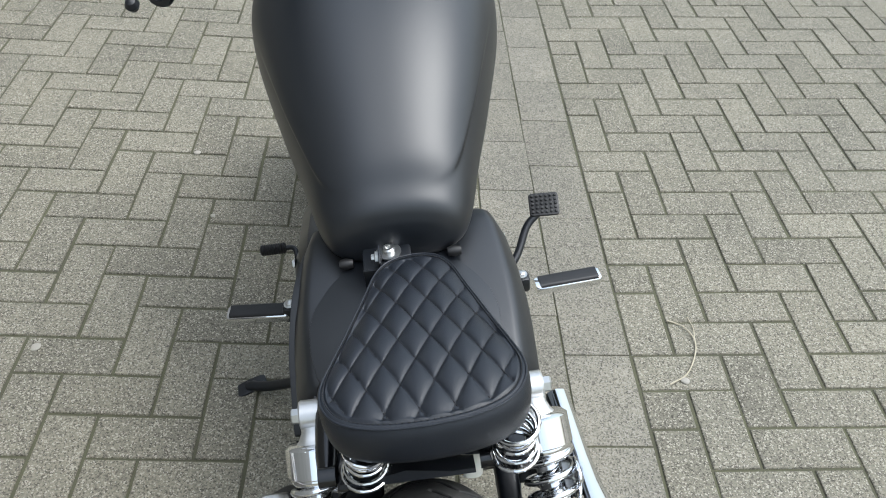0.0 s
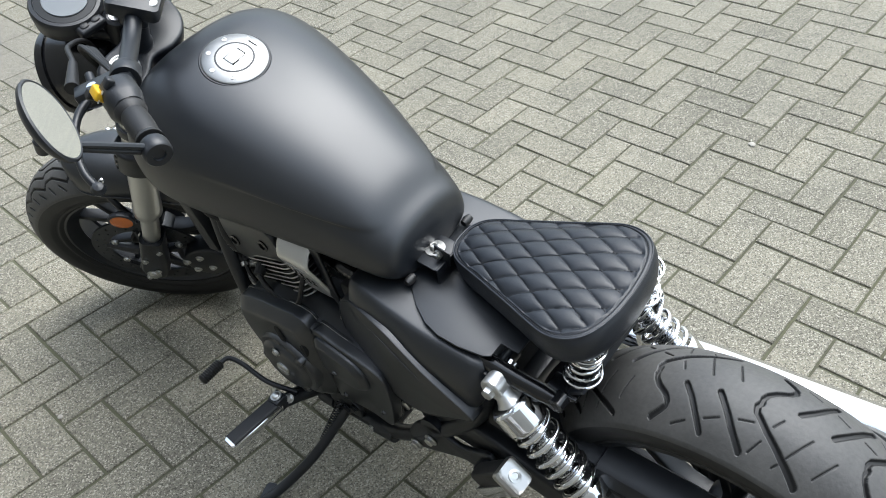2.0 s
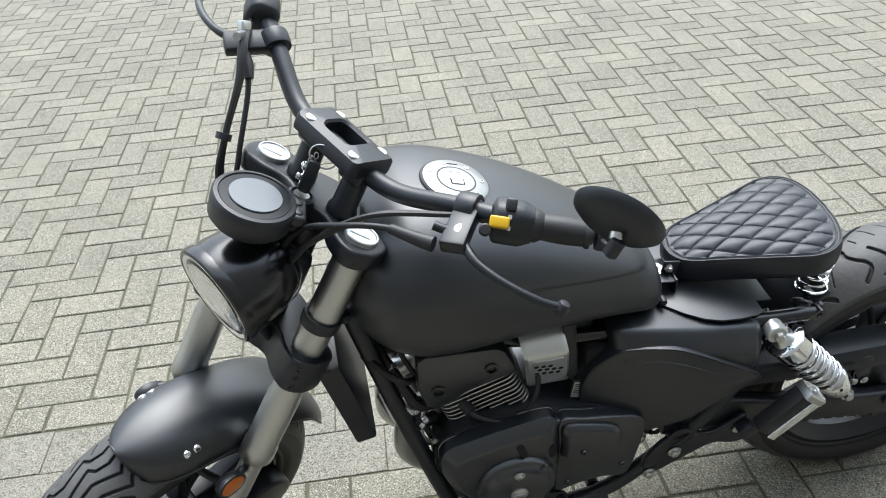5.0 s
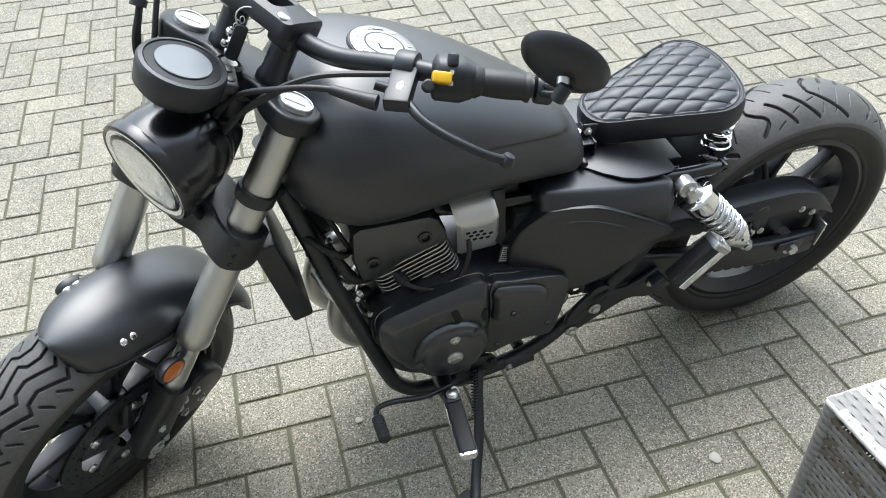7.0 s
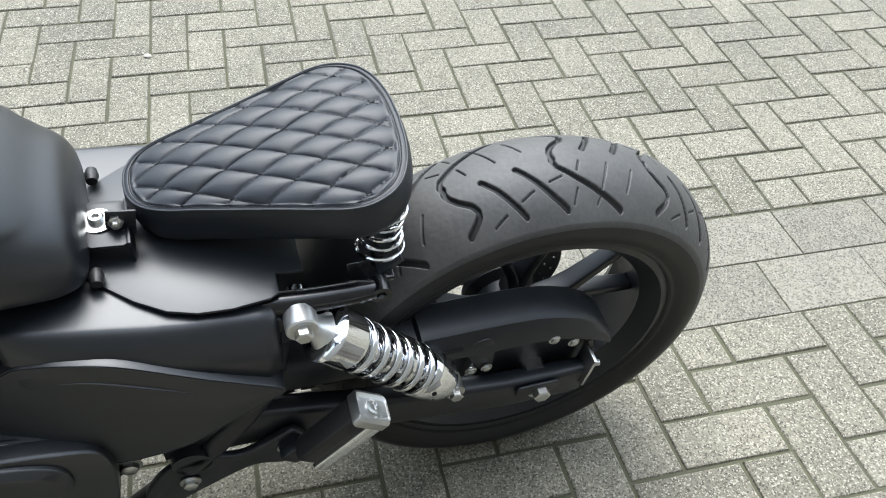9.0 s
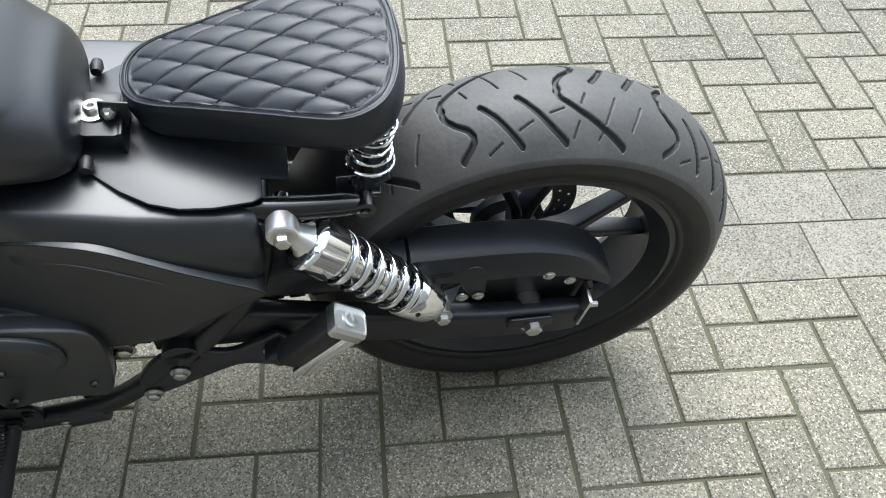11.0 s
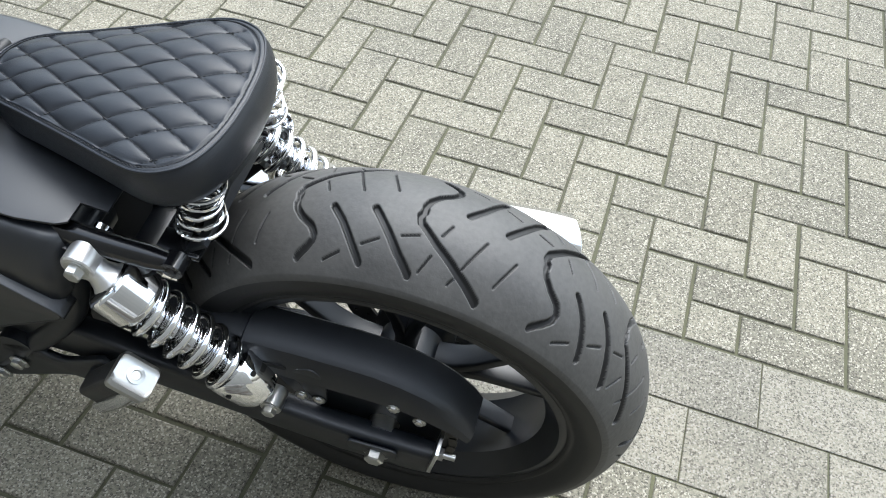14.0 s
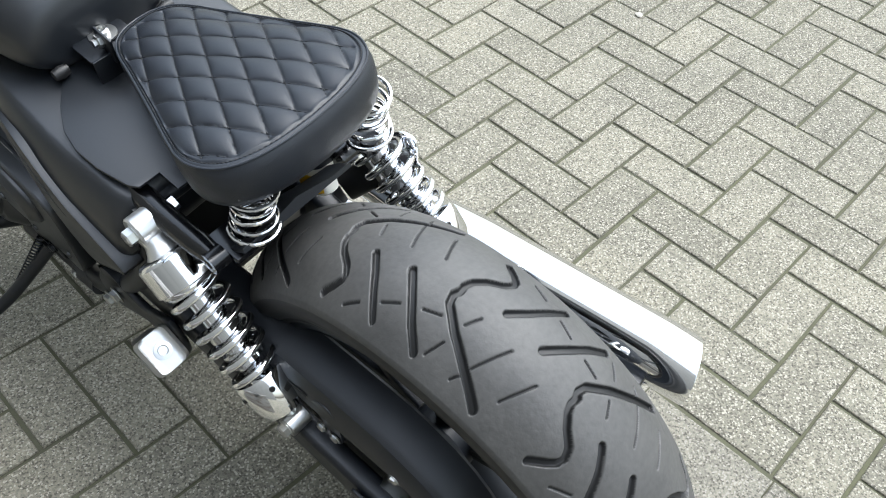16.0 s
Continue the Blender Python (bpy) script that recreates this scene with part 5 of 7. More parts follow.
for s_ in (-1, 1):
    fork = new("fork_leg")
    fork.parent = bike
    fork["label"] = "silver upside-down fork leg"
    bm = bmesh.new()
    lathe(bm, [(0.010, 0.016), (0.0245, 0.016), (0.0255, 0.013), (0.0255, -0.02), (0.0255, -0.30), (0.0275, -0.31), (0.0275, -0.42), (0.0295, -0.425), (0.0295, -0.452), (0.026, -0.458), (0.021, -0.458)], Matrix.Translation((s_ * 0.1, 0, 0)), 36)
    part("outer_tube", steered(bm), ALU, fork, "satin silver outer tube")
    bm = bmesh.new()
    lathe(bm, [(0.0195, -0.45), (0.0195, -0.60)], Matrix.Translation((s_ * 0.1, 0, 0)), 32)
    part("inner_tube", steered(bm), ALU, fork, "polished inner tube")
    bm = bmesh.new()
    lathe(bm, [(0.0245, 0.012), (0.0245, 0.0175), (0.0235, 0.0190), (0.0215, 0.0190), (0.0205, 0.0172), (0.0005, 0.0172)], Matrix.Translation((s_ * 0.1, 0, 0.002)), 40)
    box(bm, (0.030, 0.0035, 0.0016), Matrix.Translation((s_ * 0.1, 0.004, 0.0196)) @ pose(0, 0, 0, 0, 0, 35), 0.0006, 1)
    part("fork_cap", steered(bm), SATIN, fork, "bright flat fork cap", angle=25)
    bm = bmesh.new()
    rings = [[V((s_ * 0.1 + x, y + o_, z)) for x, y in rounded(w_, h_, 0.012, 3)] for z, w_, h_, o_ in ((-0.565, 0.052, 0.050, 0), (-0.60, 0.054, 0.052, 0), (-0.66, 0.046, 0.058, 0.0), (-0.72, 0.044, 0.062, 0.0), (-0.75, 0.036, 0.05, 0.0))]
    loft(bm, rings)
    part("axle_lug", steered(bm), BLACKMETAL, fork)
    bm = bmesh.new()
    for y_, z_ in ((0.026, -0.655), (-0.018, -0.70), (0.018, -0.735), (-0.03, -0.60)):
        hexbolt(bm, (s_ * 0.124, y_ * 0.6, z_), (s_, 0, 0), 0.0055, 0.006)
    hexbolt(bm, (s_ * 0.122, 0, AXF), (s_, 0, 0), 0.012, 0.008)
    part_each("lug_bolt", steered(bm), STEEL, fork)
    bm = bmesh.new()
    lathe(bm, [(0.0262, -0.131), (0.030, -0.132), (0.0305, -0.136), (0.0305, -0.148), (0.030, -0.152), (0.0262, -0.153)], Matrix.Translation((s_ * 0.1, 0, 0)), 32)
    box(bm, (0.016, 0.026, 0.018), Matrix.Translation((s_ * 0.1 - 0.01, -0.036, -0.142)), 0.003)
    part("clamp_band", steered(bm), PLASTIC, fork)
    # round side indicator on a short stalk
    ind = new("turn_indicator")
    ind.parent = bike
    ind["label"] = "oval amber turn indicator in a black housing"
    m_ = frame_of((s_ * 0.112, 0.052, -0.486 if s_ < 0 else -0.498), (s_ * 0.95, -0.05, 0.22 if s_ < 0 else -0.12), (0, 0, 1))
    bm = bmesh.new()
    lathe(bm, [(0.006, -0.016), (0.018, -0.012), (0.0265, -0.004), (0.0285, 0.004), (0.0285, 0.0085), (0.0268, 0.0095)], m_ @ Matrix.Diagonal((1, 0.72, 1, 1)), 36)
    tube(bm, [(s_ * 0.103, 0.02, -0.478), (s_ * 0.112, 0.044, -0.484)], 0.007, 10)
    part("housing", steered(bm), PLASTIC, ind)
    bm = bmesh.new()
    lathe(bm, [(0.0266, 0.0), (0.0262, 0.0085), (0.020, 0.0105), (0.010, 0.0118), (0.0005, 0.012)], m_ @ Matrix.Diagonal((1, 0.72, 1, 1)), 36)
    part("lens", steered(bm), AMBER, ind, "amber lens")
# brake caliper on the left disc
bm = bmesh.new()
plate(bm, spline2([(-0.05, 0.04), (-0.02, 0.065), (0.03, 0.06), (0.055, 0.02), (0.045, -0.03), (0.0, -0.05), (-0.045, -0.035)], 4), 0.050, Matrix.Translation((-0.045, -0.115, AXF + 0.035)) @ pose(0, 0, 0, 30, 0, 0) @ side_pose(0), 0.008, 3)
part("brake_caliper", steered(bm), BLACKMETAL, bike, "black brake caliper behind the fork leg")
bm = bmesh.new()
for y_, z_ in ((-0.10, -0.66), (-0.13, -0.70), (-0.095, -0.72), (-0.07, -0.69)):
    hexbolt(bm, (-0.094, y_, z_), (-1, 0, 0), 0.007, 0.007)
part_each("caliper_bolt", steered(bm), STEEL, bike)
# triple clamps
for name, z_, th, yoff in (("upper_triple_clamp", -0.016, 0.030, -0.0), ("lower_triple_clamp", -0.264, 0.064, 0.0)):
    bm = bmesh.new()
    o = spline2([(0.138, 0.012), (0.118, 0.040), (0.082, 0.036), (0.045, 0.020), (0.0, 0.030), (-0.045, 0.020), (-0.082, 0.036), (-0.118, 0.040), (-0.138, 0.012), (-0.132, -0.026), (-0.100, -0.038), (-0.065, -0.038), (-0.035, -0.062), (0.0, -0.072), (0.035, -0.062), (0.065, -0.038), (0.100, -0.038), (0.132, -0.026)], 4)
    plate(bm, o, th, Matrix.Translation((0, yoff, z_)), 0.006, 3)
    part(name, steered(bm), BLACKMETAL, bike, "black cast triple clamp")
bm = bmesh.new()
for s_ in (-1, 1):
    for k in range(3):
        domebolt(bm, (s_ * 0.125, 0.033, -0.250 + 0.018 * k), (s_ * 0.5, 1, 0), 0.0045)
    domebolt(bm, (s_ * 0.125, 0.030, -0.002), (s_ * 0.5, 1, 0), 0.0045)
part_each("pinch_bolt", steered(bm), GLOSSBLACK, bike)
# ignition lock with key, ring and fob
lock = new("ignition_lock")
lock.parent = bike
bm = bmesh.new()
lathe(bm, [(0.019, -0.03), (0.0205, 0.012), (0.0205, 0.020), (0.016, 0.023), (0.0150, 0.019), (0.0005, 0.019)], Matrix.Translation((-0.003, 0.034, 0.0)), 32)
part("lock_body", steered(bm), PLASTIC, lock)
bm = bmesh.new()
lathe(bm, [(0.012, 0.018), (0.0115, 0.0225), (0.0005, 0.0225)], Matrix.Translation((-0.003, 0.034, 0.0)), 24)
part("lock_barrel", steered(bm), ALU, lock)
bm = bmesh.new()
plate(bm, rounded(0.018, 0.052, 0.006), 0.007, Matrix.Translation((-0.003, 0.034, 0.052)) @ pose(0, 0, 0, 90, 0, 35) @ Matrix.Translation((0, 0, -0.0035)), 0.002)
part("key", steered(bm), PLASTIC, lock, "black plastic key head")
bm = bmesh.new()
c_ = V((-0.007, 0.028, 0.088))
tube(bm, [c_ + V((0.017 * math.cos(a), 0.010 * math.cos(a), 0.017 * math.sin(a))) for a in np.linspace(0, 2 * math.pi, 33)], 0.0011, 6)
for k, (dx, dz) in enumerate(((0.016, -0.010), (0.019, -0.017), (0.022, -0.024), (0.024, -0.031))):
    q = c_ + V((dx, -0.006, dz))
    tube(bm, [q + V((0.004 * math.cos(a), 0.004 * math.sin(a) * (k % 2), 0.005 * math.sin(a))) for a in np.linspace(0, 2 * math.pi, 13)], 0.0009, 5)
part("key_ring", steered(bm), STEEL, lock, "steel key ring and chain")
bm = bmesh.new()
for k, (dx, dy, dz, r_) in enumerate(((0.026, -0.008, -0.035, 0.0085), (0.023, -0.012, -0.046, 0.0075), (0.028, -0.004, -0.053, 0.006), (0.022, -0.008, -0.062, 0.0055))):
    lathe(bm, [(0.0005, -r_), (r_ * 0.8, -r_ * 0.6), (r_, 0), (r_ * 0.8, r_ * 0.6), (0.0005, r_)], Matrix.Translation(c_ + V((dx, dy, dz))) @ pose(0, 0, 0, 30 * k, 50 * k, 0), 10)
part("fob", steered(bm), CHROME, lock, "small cast metal fob")

# handlebar on two risers with a bridge clamp
bar_l = [(-0.0, -0.010, 0.092), (-0.045, -0.010, 0.092), (-0.085, -0.015, 0.092), (-0.125, -0.021, 0.102), (-0.19, -0.033, 0.133), (-0.24, -0.043, 0.153), (-0.29, -0.064, 0.171), (-0.345, -0.102, 0.193)]
full = [(-x, y, z) for x, y, z in reversed(bar_l[1:])] + bar_l
bm = bmesh.new()
tube(bm, smoothline(full, 6), 0.0135, 18)
part("handlebar", steered(bm), BLACKMETAL, bike, "thick matt black handlebar")
for s_ in (-1, 1):
    bm = bmesh.new()
    lathe(bm, [(0.020, 0.010), (0.0225, 0.014), (0.0225, 0.022), (0.019, 0.030), (0.0185, 0.080)], Matrix.Translation((s_ * 0.045, -0.010, 0)), 28)
    box(bm, (0.042, 0.046, 0.030), Matrix.Translation((s_ * 0.045, -0.010, 0.086)), 0.008, 3)
    part("riser", steered(bm), BLACKMETAL, bike, "black handlebar riser")
bm = bmesh.new()
rings = []
for w_, h_, c_, z_ in ((0.130, 0.080, 0.010, 0.092), (0.132, 0.082, 0.011, 0.096), (0.132, 0.082, 0.011, 0.109), (0.128, 0.078, 0.010, 0.113), (0.062, 0.052, 0.014, 0.113), (0.056, 0.046, 0.012, 0.109), (0.056, 0.046, 0.012, 0.092)):
    rings.append([V((x, y - 0.010, z_ + (0.010 * (1 - (y / 0.041) ** 2) if z_ > 0.1 else 0))) for x, y in rounded(w_, h_, c_, 8)])
rs = [ring(bm, r) for r in rings]
for a, b in zip(rs, rs[1:] + rs[:1]):
    bridge(bm, a, b)
part("bar_clamp", steered(bm), BLACKMETAL, bike, "black bridge clamp", angle=30)
bm = bmesh.new()
for x_ in (-0.045, 0.045):
    for y_ in (-0.037, 0.018):
        lathe(bm, [(0.0092, -0.004), (0.0092, 0.003), (0.0080, 0.0042), (0.0005, 0.0044)], Matrix.Translation((x_, y_, 0.1145)), 20)
part_each("clamp_bolt", steered(bm), SATIN, bike, "bright socket bolts")

for s_ in (-1, 1):
    a_, b_ = V((s_ * 0.280, -0.058, 0.167)), V((s_ * 0.345, -0.102, 0.193))
    d_ = (b_ - a_).normalized()
    # switch cluster
    sw = new("switch_cluster")
    sw.parent = bike
    sw["label"] = "black handlebar switch housing" + (" with a yellow rocker" if s_ < 0 else "")
    m_ = frame_of(a_ - d_ * 0.045, d_)
    bm = bmesh.new()
    rings = [[m_ @ V((x, y, h)) for x, y in rounded(0.050 * f_, 0.058 * f_, 0.020 * f_, 5)] for h, f_ in ((-0.004, 0.62), (0.0, 0.92), (0.004, 1.0), (0.034, 1.0), (0.038, 0.95), (0.050, 0.78), (0.053, 0.5))]
    loft(bm, rings)
    part("housing", steered(bm), PLASTIC, sw)
    face = V((0, 0.92, 0.38))
    face = (face - d_ * face.dot(d_)).normalized()
    if s_ < 0:
        c0 = a_ - d_ * 0.026
        up_ = d_.cross(face).normalized()
        up_ = up_ if up_.z > 0 else -up_
        for off, size, mt, nm in ((0.018, (0.016, 0.014, 0.012), PLASTIC, "dip_switch"), (-0.006, (0.015, 0.025, 0.016), YELLOW, "signal_rocker")):
            bm = bmesh.new()
            box(bm, size, frame_of(c0 + face * 0.027 + up_ * off - d_ * (0.012 if mt == YELLOW else 0), face, d_), 0.003, 3)
            part(nm, steered(bm), mt, sw, "bright yellow rocker" if mt == YELLOW else "")
        bm = bmesh.new()
        lathe(bm, [(0.008, 0), (0.008, 0.010), (0.006, 0.012), (0.0005, 0.0122)], frame_of(c0 + face * 0.022 - up_ * 0.018 - d_ * 0.028, face), 20)
        part("horn_button", steered(bm), SOFTRUB, sw)
        bm = bmesh.new()
        for off in (0.004, 0.018):
            plate(bm, rounded(0.006, 0.005, 0.0015, 2), 0.0006, frame_of(c0 + face * 0.0292 + up_ * (off - 0.016), face, d_), 0.0001, 1)
        part_each("symbol", steered(bm), PAPER, sw, "small white switch symbols")
    # rubber grip
    bm = bmesh.new()
    m_ = frame_of(a_ + d_ * 0.006, d_)
    Lg = (b_ - a_).length - 0.010
    prof = [(0.0145, -0.004), (0.0215, -0.004), (0.0220, 0.004), (0.0185, 0.010)] + [(0.0172 + 0.0012 * math.sin(math.pi * t) + (0.0006 if i % 2 else 0), 0.012 + (Lg - 0.02) * t) for i, t in enumerate(np.linspace(0, 1, 25))] + [(0.0195, Lg - 0.004), (0.0195, Lg), (0.014, Lg + 0.001)]
    lathe(bm, prof, m_, 28)
    part("grip", steered(bm), SOFTRUB, bike, "ribbed black rubber grip")
    # bar end and its mirror
    bm = bmesh.new()
    lathe(bm, [(0.010, 0.0), (0.0185, 0.002), (0.0195, 0.006), (0.0195, 0.022), (0.017, 0.025), (0.009, 0.025), (0.008, 0.022), (0.0005, 0.022)], frame_of(b_ + d_ * 0.002, d_), 28)
    part("bar_end", steered(bm), BLACKMETAL, bike, "black bar-end clamp")
    mir = new("bar_end_mirror")
    mir.parent = bike
    mir["label"] = "oval black bar-end mirror on a short arm"
    e_ = b_ + d_ * 0.014
    k_ = V((s_ * 0.405, 0.007, 0.2455))
    mc = V((s_ * 0.388, -0.002, 0.273))
    bm = bmesh.new()
    w_ = (k_ - e_).normalized()
    n_ = V((0, 0, 1)).cross(w_).normalized()
    for q in (0.006, -0.006):
        tube(bm, [e_ + V((0, 0, q)), e_.lerp(k_, 0.5) + V((0, 0, q * 0.9)), k_ + V((0, 0, q * 0.5))], 0.0045, 8)
    lathe(bm, [(0.006, -0.012), (0.009, -0.010), (0.009, 0.010), (0.006, 0.012)], frame_of(k_, (0, 0, 1)), 16)
    part("mirror_arm", steered(bm), BLACKMETAL, mir)
    bm = bmesh.new()
    tube(bm, [k_, k_.lerp(mc, 0.45)], 0.0055, 10)
    lathe(bm, [(0.0005, -0.009), (0.008, -0.004), (0.008, 0.004), (0.0005, 0.009)], frame_of(k_.lerp(mc, 0.40), mc - k_), 14)
    part("ball_joint", steered(bm), STEEL, mir)
    mm = frame_of(mc, V((-s_ * 0.405, -0.715, 0.569)), (-s_ * 0.809, 0.571, 0.142))
    bm = bmesh.new()
    lathe(bm, [(0.0005, -0.017), (0.020, -0.0155), (0.034, -0.011), (0.0415, -0.003), (0.0425, 0.002), (0.0405, 0.0042), (0.0385, 0.003)], mm @ Matrix.Diagonal((1.0, 1.34, 1, 1)), 48)
    part("mirror_shell", steered(bm), PLASTIC, mir)
    bm = bmesh.new()
    lathe(bm, [(0.0388, 0.0005), (0.0388, 0.0034), (0.0005, 0.0034)], mm @ Matrix.Diagonal((1.0, 1.34, 1, 1)), 48)
    part("mirror_glass", steered(bm), MIRROR, mir, "silvered mirror glass")
    # lever with its perch
    lev = new("hand_lever")
    lev.parent = bike
    lev["label"] = "black clutch lever with a ball end" if s_ < 0 else "black brake lever with a ball end"
    pv = V((s_ * 0.230, 0.006, 0.122))
    bm = bmesh.new()
    lathe(bm, [(0.0138, -0.013), (0.021, -0.013), (0.022, -0.010), (0.022, 0.010), (0.021, 0.013), (0.0138, 0.013)], frame_of(V((s_ * 0.206, -0.036, 0.140)), (s_, -0.19, 0.42)), 28)
    box(bm, (0.021, 0.034, 0.086), frame_of(V((s_ * 0.221, -0.010, 0.129)), (s_ * 0.024, 0.042, -0.018), (s_, -0.19, 0.42)), 0.004)
    part("perch", steered(bm), BLACKMETAL, lev)
    bm = bmesh.new()
    line = smoothline([pv + V((s_ * -0.03, 0.012, -0.004)), pv, pv + V((s_ * 0.045, 0.010, -0.004)), pv + V((s_ * 0.09, 0.002, -0.004)), pv + V((s_ * 0.13, -0.018, -0.003)), V((s_ * 0.383, -0.036, 0.120))], 6)
    rings = []
    tube(bm, line, [0.0065] * 12 + [0.0058] * (len(line) - 12), 12)
    e2 = line[-1]
    lathe(bm, [(0.0005, -0.0105), (0.007, -0.008), (0.0105, 0), (0.007, 0.008), (0.0005, 0.0105)], Matrix.Translation(e2), 16)
    part("lever", steered(bm), BLACKMETAL, lev)
    bm = bmesh.new()
    lathe(bm, [(0.0095, 0), (0.0095, 0.003), (0.008, 0.0045), (0.0005, 0.005)], frame_of(pv + V((0, -0.002, 0.008)), (0, 0.40, 0.92)), 20)
    part("pivot_bolt", steered(bm), CHROME, lev)
    # cables
    bm = bmesh.new()
    tube(bm, smoothline([pv + V((s_ * -0.012, 0.032, -0.014)), pv + V((s_ * -0.065, 0.046, -0.030)), V((s_ * 0.115, 0.075, 0.062)), V((s_ * 0.05, 0.070, 0.0)), V((s_ * 0.02, 0.05, -0.10)), V((0.0, -0.03, -0.22))] if s_ < 0 else
         [pv + V((-0.03, 0.015, 0)), V((0.165, 0.026, 0.085)), V((0.120, 0.046, 0.005)), V((0.092, 0.050, -0.060)), V((0.055, 0.030, -0.120)), V((0.03, 0.0, -0.22))], 8), 0.0042, 10)
    part("control_cable", steered(bm), SOFTRUB, bike, "black control cable")
    bm = bmesh.new()
    tube(bm, [pv + V((s_ * -0.008, 0.031, -0.013)), pv + V((s_ * -0.022, 0.035, -0.018)), pv + V((s_ * -0.065, 0.046, -0.030))] if s_ < 0 else [pv + V((-0.028, 0.013, -0.004)), pv + V((-0.045, 0.017, -0.010)), pv + V((-0.060, 0.020, -0.022))], [0.0105, 0.0095, 0.0065], 14)
    part("cable_boot", steered(bm), SOFTRUB, lev)
for k in range(3):
    bm = bmesh.new()
    o_ = 0.0045 * k
    tube(bm, smoothline([(0.25, -0.02, 0.150), (0.20, 0.025 + o_, 0.142), (0.164 - o_ * 0.4, 0.046 + o_, 0.100), (0.133 - o_ * 0.4, 0.069 + o_ * 0.7, 0.031), (0.108 - o_ * 0.3, 0.072 + o_, -0.030), (0.084, 0.028, -0.10 + o_), (0.03, -0.01, -0.22)], 8), 0.0038, 8)
    part("brake_hose" if k == 0 else "wiring", steered(bm), SOFTRUB, bike, "black hose and wiring loom")
for k in range(3):
    bm = bmesh.new()
    o_ = 0.007 * k
    tube(bm, smoothline([(-0.20, -0.02, 0.128), (-0.13, 0.03 + o_, 0.085), (-0.085, 0.055 + o_, 0.02), (-0.05, 0.060, -0.05 - o_), (-0.03, 0.03, -0.14), (-0.01, -0.03, -0.23)], 8), 0.004, 8)
    part("wiring", steered(bm), SOFTRUB, bike)
bm = bmesh.new()
lathe(bm, [(0.007, -0.005), (0.0115, -0.005), (0.0115, 0.005), (0.007, 0.005)], frame_of((0.1305, 0.0755, 0.031), (0.028, -0.02, 0.068)), 16)
part("cable_tie", steered(bm), PLASTIC, bike)
bm = bmesh.new()
box(bm, (0.014, 0.018, 0.024), Matrix.Translation((0.225, 0.012, 0.148)) @ pose(0, 0, 0, 0, 30, 0), 0.003)
tube(bm, [(0.215, 0.02, 0.145), (0.190, 0.055, 0.155)], 0.006, 10)
part("hose_union", steered(bm), STEEL, bike, "bright hose union")

# headlight
hl = new("headlight")
hl.parent = bike
hl["label"] = "round black headlamp with a clear glass"
HC, HD = V((-0.009, 0.118, -0.130)), V((-0.02, 0.86, -0.52))
m_ = frame_of(HC, HD, (0, 0, 1)) @ Matrix.Scale(0.90, 4)
bm = bmesh.new()
lathe(bm, [(0.028, -0.122), (0.052, -0.114), (0.070, -0.092), (0.080, -0.058), (0.0845, -0.020), (0.083, 0.0), (0.0870, 0.001), (0.0880, 0.010), (0.0865, 0.018), (0.083, 0.0205), (0.0795, 0.0195), (0.079, -0.010), (0.070, -0.045), (0.04, -0.07), (0.030, -0.072)], m_, 56)
part("shell", steered(bm), GLOSSBLACK, hl, "gloss black bowl")
bm = bmesh.new()
lathe(bm, [(0.0790, 0.015), (0.0795, 0.0190), (0.0780, 0.0200), (0.0755, 0.0185)], m_, 56)
part("bezel", steered(bm), CHROME, hl, "chrome rim")
bm = bmesh.new()
prof = [(0.0785, 0.012)] + [(0.0785 * math.cos(a), 0.012 + 0.016 * math.sin(a)) for a in np.linspace(0.1, 1.5, 8)] + [(0.0005, 0.0285)]
prof += [(0.0005, 0.0260)] + [(0.0760 * math.cos(a), 0.0105 + 0.015 * math.sin(a)) for a in np.linspace(1.5, 0.1, 8)]
lathe(bm, prof, m_, 56)
gl = part("lens", steered(bm), GLASS, hl, "clear domed glass")
gl.visible_shadow = False
bm = bmesh.new()
segs = 40
rs = []
for r_, h_ in ((0.012, -0.040), (0.030, -0.030), (0.050, -0.016), (0.066, -0.002), (0.0765, 0.012)):
    rs.append([m_ @ V((r_ * math.cos(2 * math.pi * k / segs), r_ * math.sin(2 * math.pi * k / segs), h_ + (0.003 if k % 4 < 2 else 0) * (r_ > 0.02))) for k in range(segs)])
loft(bm, rs, caps=False)
bm.faces.new([bm.verts.new(p) for p in rs[0]])
part("reflector", steered(bm), SATIN, hl, "faceted silver reflector", smooth=False)
bm = bmesh.new()
lathe(bm, [(0.007, -0.038), (0.007, -0.012), (0.0005, -0.010)], m_, 16)
box(bm, (0.030, 0.004, 0.004), m_ @ Matrix.Translation((0, 0, -0.008)), 0.001)
part("bulb", steered(bm), STEEL, hl)
for s_ in (-1, 1):
    bm = bmesh.new()
    tube(bm, smoothline([(s_ * 0.040, 0.01, -0.235), (s_ * 0.035, 0.030, -0.215), (s_ * 0.030, 0.050, -0.190)], 5), [0.008] * 11, 10)
    part("headlight_bracket", steered(bm), BLACKMETAL, hl)
bm = bmesh.new()
box(bm, (0.10, 0.05, 0.10), Matrix.Translation((0, 0.020, -0.11)), 0.02, 3)
part("wiring_bag", steered(bm), PLASTIC, bike, "bundle of black connectors behind the headlamp")

